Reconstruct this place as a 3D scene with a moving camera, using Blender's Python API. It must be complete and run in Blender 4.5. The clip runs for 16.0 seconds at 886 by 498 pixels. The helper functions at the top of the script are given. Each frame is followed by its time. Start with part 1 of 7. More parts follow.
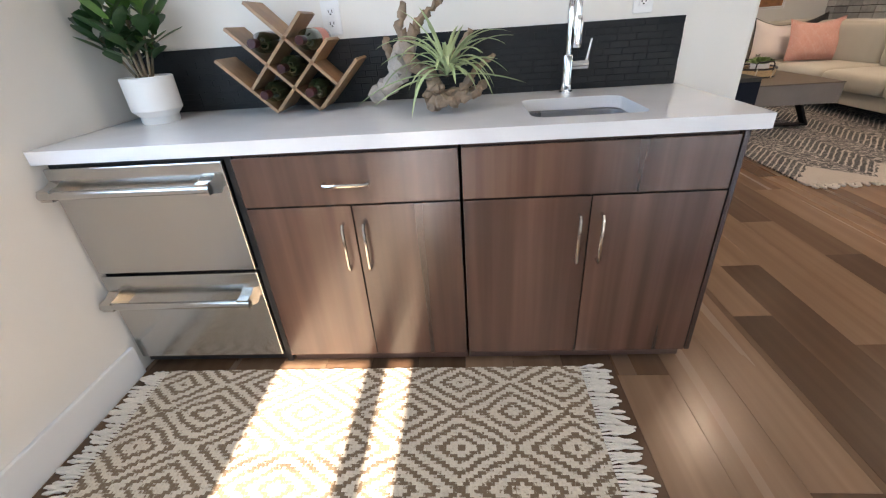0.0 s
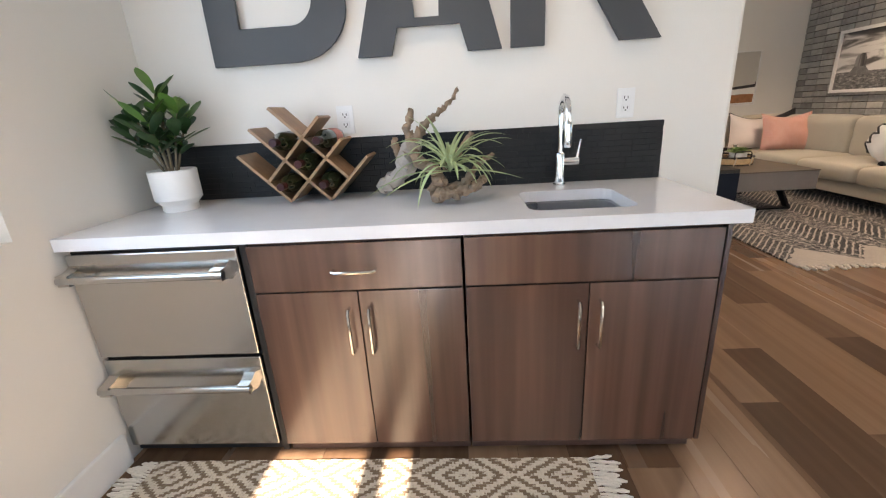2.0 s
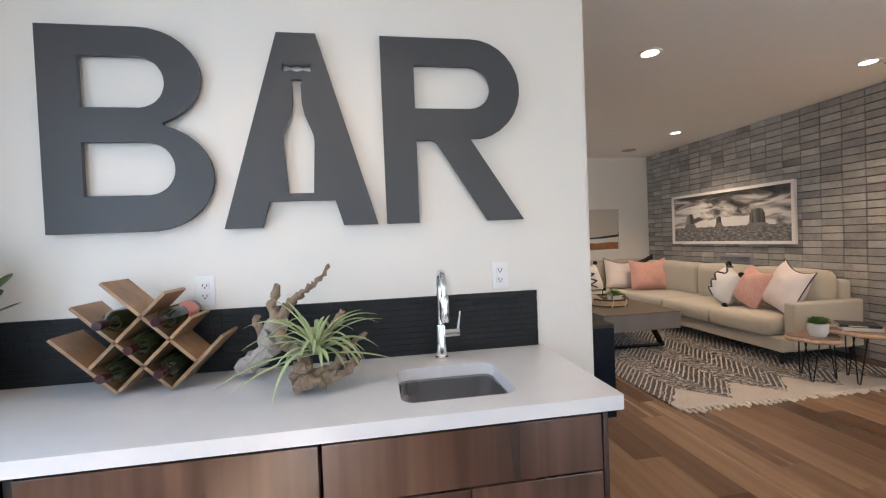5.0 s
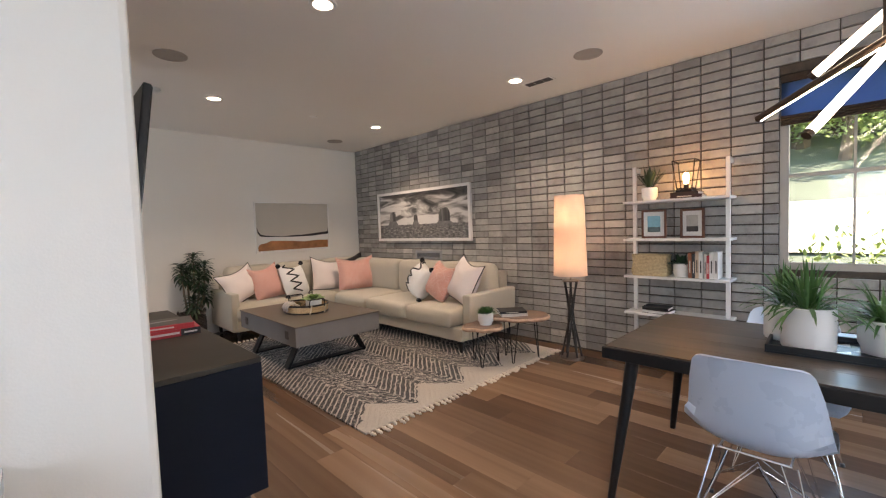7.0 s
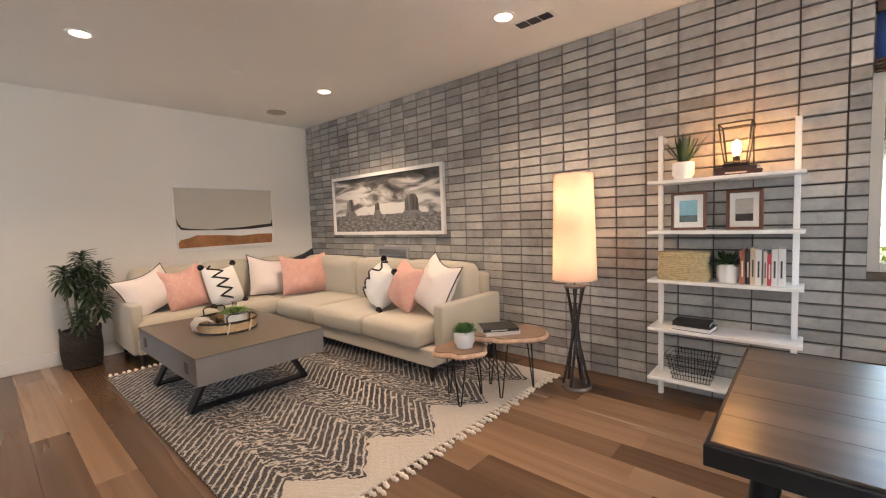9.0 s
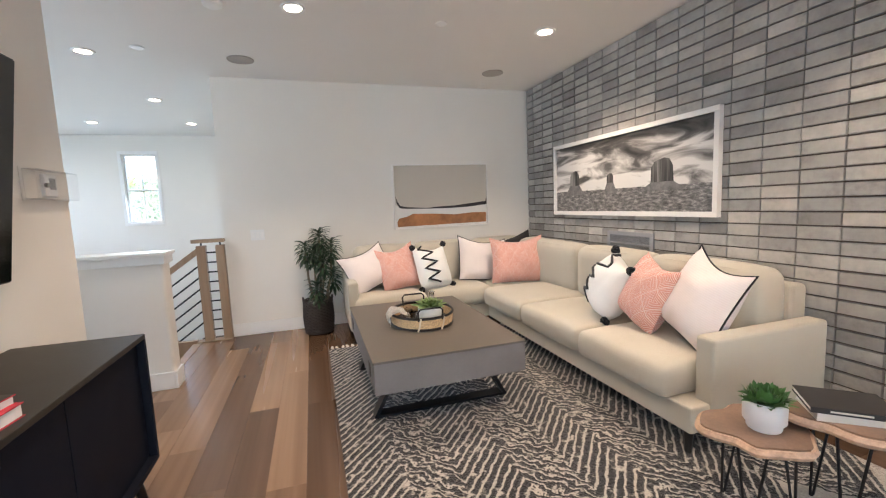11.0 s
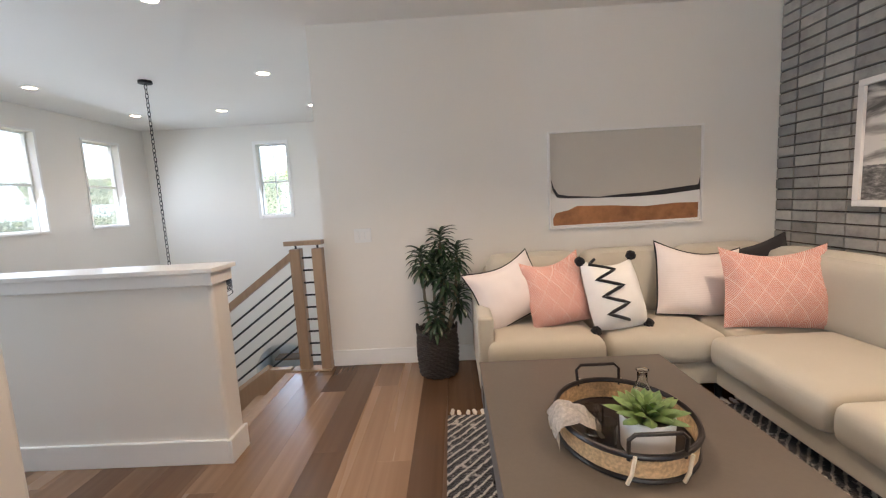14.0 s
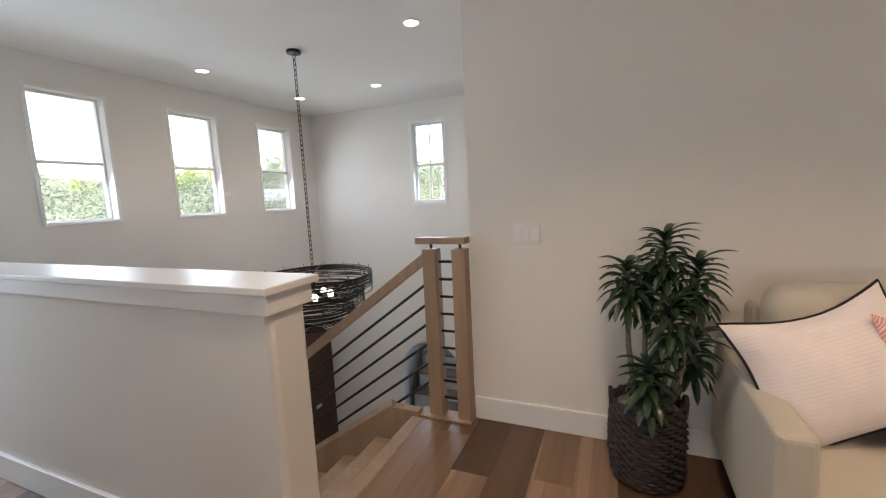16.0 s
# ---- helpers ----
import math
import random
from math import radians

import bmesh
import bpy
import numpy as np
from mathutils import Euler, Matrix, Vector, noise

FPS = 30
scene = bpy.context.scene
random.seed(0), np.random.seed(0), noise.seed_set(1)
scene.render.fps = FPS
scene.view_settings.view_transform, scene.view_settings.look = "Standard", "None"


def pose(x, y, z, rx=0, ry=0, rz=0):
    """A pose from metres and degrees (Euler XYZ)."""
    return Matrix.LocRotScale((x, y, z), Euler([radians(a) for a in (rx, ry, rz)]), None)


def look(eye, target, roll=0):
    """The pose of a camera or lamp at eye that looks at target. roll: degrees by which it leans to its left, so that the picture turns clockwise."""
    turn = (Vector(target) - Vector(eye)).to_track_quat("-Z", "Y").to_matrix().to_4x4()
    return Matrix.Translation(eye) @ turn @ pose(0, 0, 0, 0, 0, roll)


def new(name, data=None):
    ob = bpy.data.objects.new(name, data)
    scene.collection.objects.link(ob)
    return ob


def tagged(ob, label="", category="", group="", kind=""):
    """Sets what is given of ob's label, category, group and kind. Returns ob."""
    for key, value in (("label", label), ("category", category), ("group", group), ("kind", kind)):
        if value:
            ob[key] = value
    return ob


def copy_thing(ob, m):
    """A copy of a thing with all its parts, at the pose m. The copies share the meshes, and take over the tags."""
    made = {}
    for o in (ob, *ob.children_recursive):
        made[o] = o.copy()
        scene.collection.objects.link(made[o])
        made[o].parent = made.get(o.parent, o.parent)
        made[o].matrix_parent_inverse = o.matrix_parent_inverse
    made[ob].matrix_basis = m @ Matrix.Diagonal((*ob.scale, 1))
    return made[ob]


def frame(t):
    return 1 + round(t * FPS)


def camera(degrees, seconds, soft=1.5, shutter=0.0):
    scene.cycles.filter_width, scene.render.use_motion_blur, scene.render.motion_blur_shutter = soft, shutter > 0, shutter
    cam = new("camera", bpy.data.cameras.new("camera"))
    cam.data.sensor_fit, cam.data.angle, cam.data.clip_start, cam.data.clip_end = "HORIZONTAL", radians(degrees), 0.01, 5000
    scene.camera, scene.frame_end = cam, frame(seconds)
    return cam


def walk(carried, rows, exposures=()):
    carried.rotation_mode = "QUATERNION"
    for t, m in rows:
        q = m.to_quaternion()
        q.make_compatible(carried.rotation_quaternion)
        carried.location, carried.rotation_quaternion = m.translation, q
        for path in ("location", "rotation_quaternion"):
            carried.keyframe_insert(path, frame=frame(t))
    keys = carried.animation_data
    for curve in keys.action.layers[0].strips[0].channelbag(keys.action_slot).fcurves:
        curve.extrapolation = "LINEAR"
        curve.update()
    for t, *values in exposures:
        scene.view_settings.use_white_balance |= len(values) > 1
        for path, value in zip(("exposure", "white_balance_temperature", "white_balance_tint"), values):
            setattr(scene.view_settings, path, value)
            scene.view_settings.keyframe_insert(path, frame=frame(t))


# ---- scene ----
cam = camera(93.9, 16.0, soft=1.2)
PATH = [
    (0, (0.111, 0.106, 1.181), (-0.031, 1.858, 0.225), -4.1),
    (0.5, (0.113, 0.088, 1.161), (-0.018, 1.828, 0.185), -4.0),
    (1, (0.11, 0.084, 1.174), (-0.011, 1.856, 0.254), -3.8),
    (1.5, (0.102, 0.079, 1.199), (-0.014, 1.911, 0.406), -3.6),
    (2, (0.1, 0.077, 1.235), (-0.022, 1.971, 0.607), -3.5),
    (2.5, (0.105, 0.084, 1.27), (-0.03, 2.029, 0.823), -3.2),
    (3, (0.1, 0.094, 1.309), (-0.036, 2.068, 1.016), -3.0),
    (3.2, (0.098, 0.095, 1.32), (-0.031, 2.077, 1.087), -2.8),
    (5.3, (0.342, 0.268, 1.398), (0.838, 2.206, 1.359), -2.3),
    (5.5, (0.416, 0.317, 1.405), (1.048, 2.214, 1.355), -2.2),
    (6, (0.591, 0.378, 1.389), (1.546, 2.133, 1.316), -1.9),
    (6.5, (0.792, 0.582, 1.345), (2.021, 2.159, 1.265), -2.3),
    (7, (1.011, 0.744, 1.35), (2.418, 2.161, 1.248), -2.0),
    (7.5, (1.245, 0.918, 1.315), (2.759, 2.221, 1.203), -2.1),
    (8, (1.459, 1.107, 1.337), (2.979, 2.403, 1.23), -2.1),
    (8.2, (1.532, 1.17, 1.319), (3.061, 2.454, 1.21), -1.8),
    (10.3, (2.242, 1.907, 1.313), (3.324, 3.576, 1.098), -2.4),
    (10.5, (2.307, 1.978, 1.315), (3.252, 3.728, 1.098), -2.2),
    (11, (2.429, 2.172, 1.337), (3.023, 4.07, 1.124), -2.4),
    (11.5, (2.497, 2.369, 1.347), (2.821, 4.332, 1.143), -2.9),
    (12, (2.59, 2.598, 1.35), (2.739, 4.584, 1.17), -2.7),
    (12.5, (2.61, 2.845, 1.33), (2.687, 4.834, 1.139), -2.7),
    (13, (2.581, 3.144, 1.343), (2.61, 5.133, 1.136), -2.9),
    (13.5, (2.589, 3.413, 1.336), (2.577, 5.4, 1.111), -3.0),
    (14, (2.583, 3.71, 1.35), (2.537, 5.696, 1.113), -3.1),
    (14.5, (2.537, 4.004, 1.319), (2.469, 5.988, 1.077), -3.3),
    (15, (2.433, 4.314, 1.306), (2.311, 6.294, 1.049), -3.5),
    (15.5, (2.402, 4.62, 1.307), (1.991, 6.561, 1.051), -3.3),
    (16, (2.304, 4.871, 1.311), (1.527, 6.696, 1.059), -2.7),
]
EXPOSURES = [(0.0, 2.96, 7050, 17), (1.5, 2.96, 7350, 18), (3.2, 2.96, 7600, 20), (5.3, 2.92, 6950, 18), (6.5, 2.90, 6450, 17), (7.5, 3.22, 7600, 22), (8.2, 3.32, 7700, 22), (10.5, 3.64, 6500, 15), (12.0, 3.66, 6300, 14), (13.0, 3.52, 6450, 15), (14.0, 3.40, 6800, 18), (15.0, 3.26, 7050, 21), (16.0, 3.02, 7100, 20)]
walk(cam, [(t, look(eye, target, roll)) for t, eye, target, roll in PATH], EXPOSURES)

# ---------------------------------------------------------------- world, sun, lamps
world = bpy.data.worlds.new("world")
scene.world = world
world.use_nodes = True
wn = world.node_tree
sky = wn.nodes.new("ShaderNodeTexSky")
sky.sky_type = "NISHITA"
sky.sun_disc = False
SUN_EL = 35.0
sky.sun_elevation = radians(SUN_EL)
sky.sun_rotation = radians(180)
wn.nodes["Background"].inputs["Strength"].default_value = 0.11
wn.links.new(sky.outputs["Color"], wn.nodes["Background"].inputs["Color"])

sun = new("sun", bpy.data.lights.new("sun", "SUN"))
sun.data.energy = 5.0
sun.data.angle = radians(0.5)
sun.data.color = (1.0, 0.94, 0.85)
sun.matrix_world = pose(0, -20, 20, 90 - SUN_EL, 0, 0)


LEVEL = 0.565


def area_lamp(name, at, towards, w, h, power, colour):
    d = bpy.data.lights.new(name, "AREA")
    d.shape, d.size, d.size_y, d.energy, d.color = "RECTANGLE", w, h, power * LEVEL, colour
    o = new(name, d)
    o.matrix_world = look(at, towards)
    return o


DAY = (0.60, 0.80, 1.0)
DAY_SHADE = (0.40, 0.68, 1.0)
area_lamp("daylight_bar_door", (-0.41, -2.16, 1.25), (-0.41, 3, 0.9), 0.5, 2.3, 6.5, DAY_SHADE)
area_lamp("daylight_bar_window", (-1.22, 0.75, 1.55), (3, 0.75, 1.2), 0.8, 1.1, 3.4, DAY_SHADE)
area_lamp("daylight_patio_door", (3.0, -2.16, 1.2), (3.0, 3, 0.9), 2.5, 2.2, 5.5, DAY_SHADE)
area_lamp("daylight_dining_window", (5.10, 0.77, 1.5), (2, 0.77, 0.9), 0.75, 1.0, 2.8, DAY_SHADE)
for wy in (7.24, 8.51, 9.80):
    area_lamp("daylight_foyer_window", (-2.40, wy, 1.84), (2, wy, -0.9), 0.55, 1.1, 2.4, DAY)
area_lamp("daylight_foyer_window", (-0.35, 10.60, 1.84), (-0.35, 2, -3.0), 0.48, 1.1, 1.7, DAY)
# added fill at a guessed hall window, brightens the landing floor
area_lamp("landing_fill_daylight", (-2.35, 5.40, 1.5), (3, 5.4, 0.8), 0.7, 1.3, 7.5, DAY)

WARM = (1.0, 0.81, 0.61)
CANS = [(2.36, 3.07), (2.41, 5.36), (4.40, 3.09), (4.40, 5.36), (2.36, 0.80), (0.71, 6.51), (0.10, 1.15)]
FOYER_CANS = [(0.73, 8.12), (-1.73, 8.12), (0.77, 9.57), (-0.51, 9.58), (-1.73, 9.58)]
CAN_POWER = {(2.41, 5.36): 17.0, (4.40, 5.36): 19.0, (4.40, 3.09): 17.0, (0.10, 1.15): 4.5, (2.36, 0.80): 5.0}
for cx, cy in CANS + FOYER_CANS:
    d = bpy.data.lights.new("downlight_lamp", "SPOT")
    d.energy, d.color, d.spot_size, d.spot_blend, d.shadow_soft_size = LEVEL * CAN_POWER.get((cx, cy), 2.4 if cx < 1 else 14.0), WARM, radians(115), 0.6, 0.05
    o = new("downlight_lamp", d)
    o.matrix_world = pose(cx, cy, 2.715)


# ---------------------------------------------------------------- materials
def node_mat(name):
    m = bpy.data.materials.new(name)
    m.use_nodes = True
    nt = m.node_tree
    return m, nt, nt.nodes["Principled BSDF"]


def N(nt, kind, **props):
    n = nt.nodes.new(kind)
    for k, v in props.items():
        if k in n.inputs:
            n.inputs[k].default_value = v
    return n


def coords(nt, scale=(1, 1, 1), random_shift=0.0):
    tc = nt.nodes.new("ShaderNodeTexCoord")
    mp = nt.nodes.new("ShaderNodeMapping")
    mp.inputs["Scale"].default_value = scale
    nt.links.new(tc.outputs["Object"], mp.inputs["Vector"])
    if random_shift:
        oi = nt.nodes.new("ShaderNodeObjectInfo")
        mul = nt.nodes.new("ShaderNodeMath")
        mul.operation = "MULTIPLY"
        mul.inputs[1].default_value = random_shift
        nt.links.new(oi.outputs["Random"], mul.inputs[0])
        nt.links.new(mul.outputs[0], mp.inputs["Location"])
    return mp.outputs["Vector"]


def noise_tex(nt, vec, scale, detail=4, rough=0.55):
    n = nt.nodes.new("ShaderNodeTexNoise")
    n.inputs["Scale"].default_value = scale
    n.inputs["Detail"].default_value = detail
    n.inputs["Roughness"].default_value = rough
    nt.links.new(vec, n.inputs["Vector"])
    return n.outputs["Fac"]


def math_node(nt, op, a, b=None, c=None):
    n = nt.nodes.new("ShaderNodeMath")
    n.operation = op
    for i, v in enumerate((a, b, c)):
        if v is None:
            continue
        if isinstance(v, (int, float)):
            n.inputs[i].default_value = v
        else:
            nt.links.new(v, n.inputs[i])
    return n.outputs[0]


def ramp(nt, fac, stops, mode="LINEAR"):
    r = nt.nodes.new("ShaderNodeValToRGB")
    r.color_ramp.interpolation = mode
    els = r.color_ramp.elements
    while len(els) < len(stops):
        els.new(0.5)
    for e, (p, c) in zip(els, stops):
        e.position = p
        e.color = (*c, 1)
    nt.links.new(fac, r.inputs["Fac"])
    return r.outputs["Color"]


def mix(nt, fac, a, b, blend="MIX"):
    n = nt.nodes.new("ShaderNodeMix")
    n.data_type, n.blend_type = "RGBA", blend
    for sock, v in ((n.inputs[0], fac), (n.inputs[6], a), (n.inputs[7], b)):
        if isinstance(v, (int, float)):
            sock.default_value = v
        elif isinstance(v, tuple):
            sock.default_value = (*v, 1)
        else:
            nt.links.new(v, sock)
    return n.outputs[2]


def bump(nt, bsdf, height, strength=0.2, distance=0.01):
    b = nt.nodes.new("ShaderNodeBump")
    b.inputs["Strength"].default_value = strength
    b.inputs["Distance"].default_value = distance
    nt.links.new(height, b.inputs["Height"])
    nt.links.new(b.outputs["Normal"], bsdf.inputs["Normal"])


def simple(name, colour, rough=0.5, metal=0.0, vary=0.08, scale=6.0, fine=80.0, bumps=0.08, spec=0.5, random_tone=0.0, coat=0.0):
    """Colour with stains at one scale and grain at another."""
    m, nt, b = node_mat(name)
    v = coords(nt, random_shift=7.0)
    big, small = noise_tex(nt, v, scale), noise_tex(nt, v, fine, 3)
    f = math_node(nt, "ADD", math_node(nt, "MULTIPLY", big, 0.7), math_node(nt, "MULTIPLY", small, 0.3))
    lo, hi = tuple(c * (1 - vary) for c in colour), tuple(min(1, c * (1 + vary)) for c in colour)
    col = ramp(nt, f, [(0.3, lo), (0.7, hi)])
    if random_tone:
        oi = nt.nodes.new("ShaderNodeObjectInfo")
        col = mix(nt, 1.0, col, ramp(nt, oi.outputs["Random"], [(0, (1 - random_tone,) * 3), (1, (1.0, 1.0, 1.0))]), "MULTIPLY")
    nt.links.new(col, b.inputs["Base Color"])
    b.inputs["Metallic"].default_value = metal
    b.inputs["Specular IOR Level"].default_value = spec
    b.inputs["Coat Weight"].default_value = coat
    rr = math_node(nt, "ADD", math_node(nt, "MULTIPLY", big, 0.12), rough - 0.06)
    nt.links.new(rr, b.inputs["Roughness"])
    if bumps:
        bump(nt, b, small, bumps, 0.004)
    return m


def glow(name, colour, strength):
    m, nt, b = node_mat(name)
    b.inputs["Base Color"].default_value = (*colour, 1)
    b.inputs["Emission Color"].default_value = (*colour, 1)
    b.inputs["Emission Strength"].default_value = strength
    return m


def grain(name, stops, axis, along=1.2, across=28.0, rough=0.45, shift=9.0, random_tones=None, bumps=0.12, coat=0.0, spec=0.5):
    """Wood with grain along one local axis; random_tones tints each piece."""
    m, nt, b = node_mat(name)
    sc = [across, across, across]
    sc[axis] = along
    v = coords(nt, tuple(sc), shift)
    v2 = coords(nt, tuple(s * 0.25 for s in sc), shift)
    f1, f2 = noise_tex(nt, v, 1.0, 3, 0.5), noise_tex(nt, v2, 1.0, 3, 0.5)
    f = math_node(nt, "ADD", math_node(nt, "MULTIPLY", f1, 0.4), math_node(nt, "MULTIPLY", f2, 0.6))
    col = ramp(nt, f, stops)
    if random_tones:
        oi = nt.nodes.new("ShaderNodeObjectInfo")
        col = mix(nt, 1.0, col, ramp(nt, oi.outputs["Random"], random_tones), "MULTIPLY")
    nt.links.new(col, b.inputs["Base Color"])
    nt.links.new(math_node(nt, "ADD", math_node(nt, "MULTIPLY", f2, 0.10), rough - 0.05), b.inputs["Roughness"])
    b.inputs["Coat Weight"].default_value = coat
    b.inputs["Specular IOR Level"].default_value = spec
    if bumps:
        bump(nt, b, f1, bumps, 0.002)
    return m


def fabric(name, colour, weave=260.0, vary=0.1, rough=0.9):
    m, nt, b = node_mat(name)
    v = coords(nt, random_shift=3.0)
    w = nt.nodes.new("ShaderNodeTexWave")
    w.inputs["Scale"].default_value = weave / 6.0
    w.inputs["Distortion"].default_value = 1.5
    nt.links.new(v, w.inputs["Vector"])
    big, small = noise_tex(nt, v, 4), noise_tex(nt, v, weave, 2)
    f = math_node(nt, "ADD", math_node(nt, "MULTIPLY", big, 0.55), math_node(nt, "MULTIPLY", small, 0.45))
    nt.links.new(ramp(nt, f, [(0.3, tuple(c * (1 - vary) for c in colour)), (0.7, tuple(min(1, c * (1 + vary)) for c in colour))]), b.inputs["Base Color"])
    b.inputs["Roughness"].default_value = rough
    b.inputs["Specular IOR Level"].default_value = 0.2
    b.inputs["Sheen Weight"].default_value = 0.25
    bump(nt, b, math_node(nt, "ADD", small, math_node(nt, "MULTIPLY", w.outputs["Fac"], 0.4)), 0.25, 0.002)
    return m


def glass_mat(name, tint=(1, 1, 1), rough=0.0, ior=1.45):
    m, nt, b = node_mat(name)
    b.inputs["Base Color"].default_value = (*tint, 1)
    b.inputs["Transmission Weight"].default_value = 1.0
    b.inputs["Roughness"].default_value = rough
    b.inputs["IOR"].default_value = ior
    return m


def pane_mat(name, gloss=0.6):
    """Thin window glass: clear, with a little reflection."""
    m, nt, b = node_mat(name)
    tr = nt.nodes.new("ShaderNodeBsdfTransparent")
    gl = nt.nodes.new("ShaderNodeBsdfGlossy")
    gl.inputs["Roughness"].default_value = 0.02
    fr = nt.nodes.new("ShaderNodeFresnel")
    mx = nt.nodes.new("ShaderNodeMixShader")
    nt.links.new(math_node(nt, "MULTIPLY", fr.outputs[0], gloss), mx.inputs[0])
    nt.links.new(tr.outputs[0], mx.inputs[1])
    nt.links.new(gl.outputs[0], mx.inputs[2])
    nt.links.new(mx.outputs[0], nt.nodes["Material Output"].inputs["Surface"])
    return m


M_WALL = simple("warm_white_wall_paint", (0.78, 0.75, 0.70), 0.7, vary=0.015, scale=1.2, fine=180, bumps=0.10, spec=0.25)
M_CEIL = simple("ceiling_paint", (0.80, 0.78, 0.75), 0.85, vary=0.012, scale=1.0, fine=200, bumps=0.08, spec=0.15)
M_TRIM = simple("white_trim_enamel", (0.82, 0.81, 0.79), 0.35, vary=0.015, bumps=0.02)
M_WHITE_FRAME = simple("window_frame_vinyl", (0.80, 0.80, 0.79), 0.4, vary=0.01, bumps=0.0)
M_TAN_FRAME = simple("tan_window_frame", (0.50, 0.46, 0.40), 0.45, vary=0.02, bumps=0.02)
M_PLANK = grain("oak_plank", [(0.33, (0.190, 0.114, 0.068)), (0.5, (0.248, 0.155, 0.095)), (0.67, (0.305, 0.197, 0.125))], 1, 0.45, 24, 0.26, 23.0,
                [(0.0, (0.40, 0.35, 0.325)), (0.30, (0.50, 0.445, 0.41)), (0.45, (0.66, 0.605, 0.57)), (0.62, (0.90, 0.86, 0.83)), (0.9, (1.06, 1.03, 1.01)), (1.0, (0.52, 0.45, 0.40))], bumps=0)
M_PLANK_GAP = simple("plank_underlay", (0.07, 0.048, 0.034), 0.8, bumps=0)
M_OAK = grain("oak_handrail", [(0.25, (0.26, 0.165, 0.10)), (0.75, (0.42, 0.29, 0.19))], 2, 2.0, 40, 0.4)
M_WALNUT = grain("walnut_cabinet_veneer", [(0.34, (0.036, 0.015, 0.010)), (0.45, (0.074, 0.033, 0.021)), (0.55, (0.120, 0.058, 0.037)), (0.68, (0.20, 0.108, 0.070))], 2, 0.5, 15, 0.25, 5.0, bumps=0, spec=1.0)
M_WALNUT_EDGE = simple("dark_cabinet_box", (0.075, 0.038, 0.028), 0.5, vary=0.1)
M_QUARTZ = simple("white_quartz", (0.76, 0.76, 0.77), 0.12, vary=0.03, scale=9, fine=120, bumps=0.01)
M_STEEL = simple("brushed_steel", (0.52, 0.51, 0.49), 0.20, 1.0, vary=0.06, scale=2, fine=300, bumps=0.04)
M_SINK = simple("sink_steel", (0.50, 0.50, 0.52), 0.28, 1.0, vary=0.05, bumps=0.02)
M_CHROME = simple("chrome", (0.82, 0.82, 0.83), 0.08, 1.0, vary=0.01, bumps=0)
M_NICKEL = simple("polished_nickel", (0.62, 0.58, 0.53), 0.16, 1.0, vary=0.02, bumps=0)
M_BLACK = simple("black_plastic", (0.012, 0.012, 0.013), 0.4, vary=0.1, bumps=0.02)
M_MOSAIC = simple("black_stone_mosaic", (0.011, 0.012, 0.0135), 0.6, vary=0.3, scale=20, fine=160, bumps=0.15, random_tone=0.2, spec=0.35)
M_GROUT = simple("dark_grout", (0.010, 0.011, 0.012), 0.8, bumps=0.05, spec=0.3)
M_LETTER = simple("charcoal_letter_paint", (0.058, 0.060, 0.064), 0.5, vary=0.05, bumps=0.04)
M_PLASTIC = simple("white_plastic", (0.80, 0.80, 0.79), 0.3, vary=0.01, bumps=0)
M_SLOT = simple("outlet_slot", (0.03, 0.03, 0.03), 0.6, bumps=0)
M_CERAMIC = simple("white_ceramic", (0.80, 0.79, 0.77), 0.35, vary=0.02, bumps=0.02)
M_SOIL = simple("potting_soil", (0.13, 0.095, 0.065), 0.95, vary=0.4, scale=60, bumps=0.5)
M_GRAVEL = simple("pebble_top", (0.36, 0.31, 0.26), 0.9, vary=0.4, scale=70, bumps=0.6)
M_LEAF = simple("rubber_leaf", (0.030, 0.075, 0.024), 0.32, vary=0.35, scale=14, bumps=0.03)
M_LEAF_YOUNG = simple("young_leaf", (0.085, 0.185, 0.035), 0.35, vary=0.25, scale=14, bumps=0.03)
M_DARK_LEAF = simple("dracaena_leaf", (0.022, 0.052, 0.020), 0.35, vary=0.4, scale=12, bumps=0.03)
M_GRASS_LEAF = simple("grass_blade", (0.075, 0.175, 0.050), 0.4, vary=0.3, scale=12, bumps=0.02)
M_AIRPLANT = simple("air_plant_leaf", (0.40, 0.47, 0.245), 0.55, vary=0.2, scale=10, bumps=0.02)
M_SUCCULENT = simple("succulent_leaf", (0.27, 0.39, 0.14), 0.42, vary=0.3, scale=30, bumps=0.02)
M_TRUNK = simple("cane_trunk", (0.21, 0.165, 0.11), 0.85, vary=0.3, scale=24, bumps=0.4)
M_DRIFT = simple("driftwood", (0.27, 0.185, 0.125), 0.85, vary=0.4, scale=12, fine=90, bumps=0.6)
M_RACKWOOD = grain("acacia_wood", [(0.2, (0.19, 0.095, 0.045)), (0.6, (0.36, 0.21, 0.11)), (0.85, (0.50, 0.33, 0.19))], 0, 2.5, 40, 0.42)
M_BOTTLE = simple("dark_green_bottle_glass", (0.010, 0.018, 0.007), 0.06, vary=0.1, bumps=0, coat=0.6)
M_FOIL = simple("burgundy_foil", (0.045, 0.008, 0.009), 0.3, 0.3, vary=0.1)
M_CORK = simple("coral_bottle_end", (0.62, 0.24, 0.20), 0.5)
M_SOFA = fabric("beige_sofa_weave", (0.505, 0.462, 0.378), 420, 0.05)
M_SOFA_LEG = simple("black_wood_leg", (0.015, 0.013, 0.012), 0.4)
M_WELT = fabric("black_cord_trim", (0.018, 0.017, 0.018), 300)
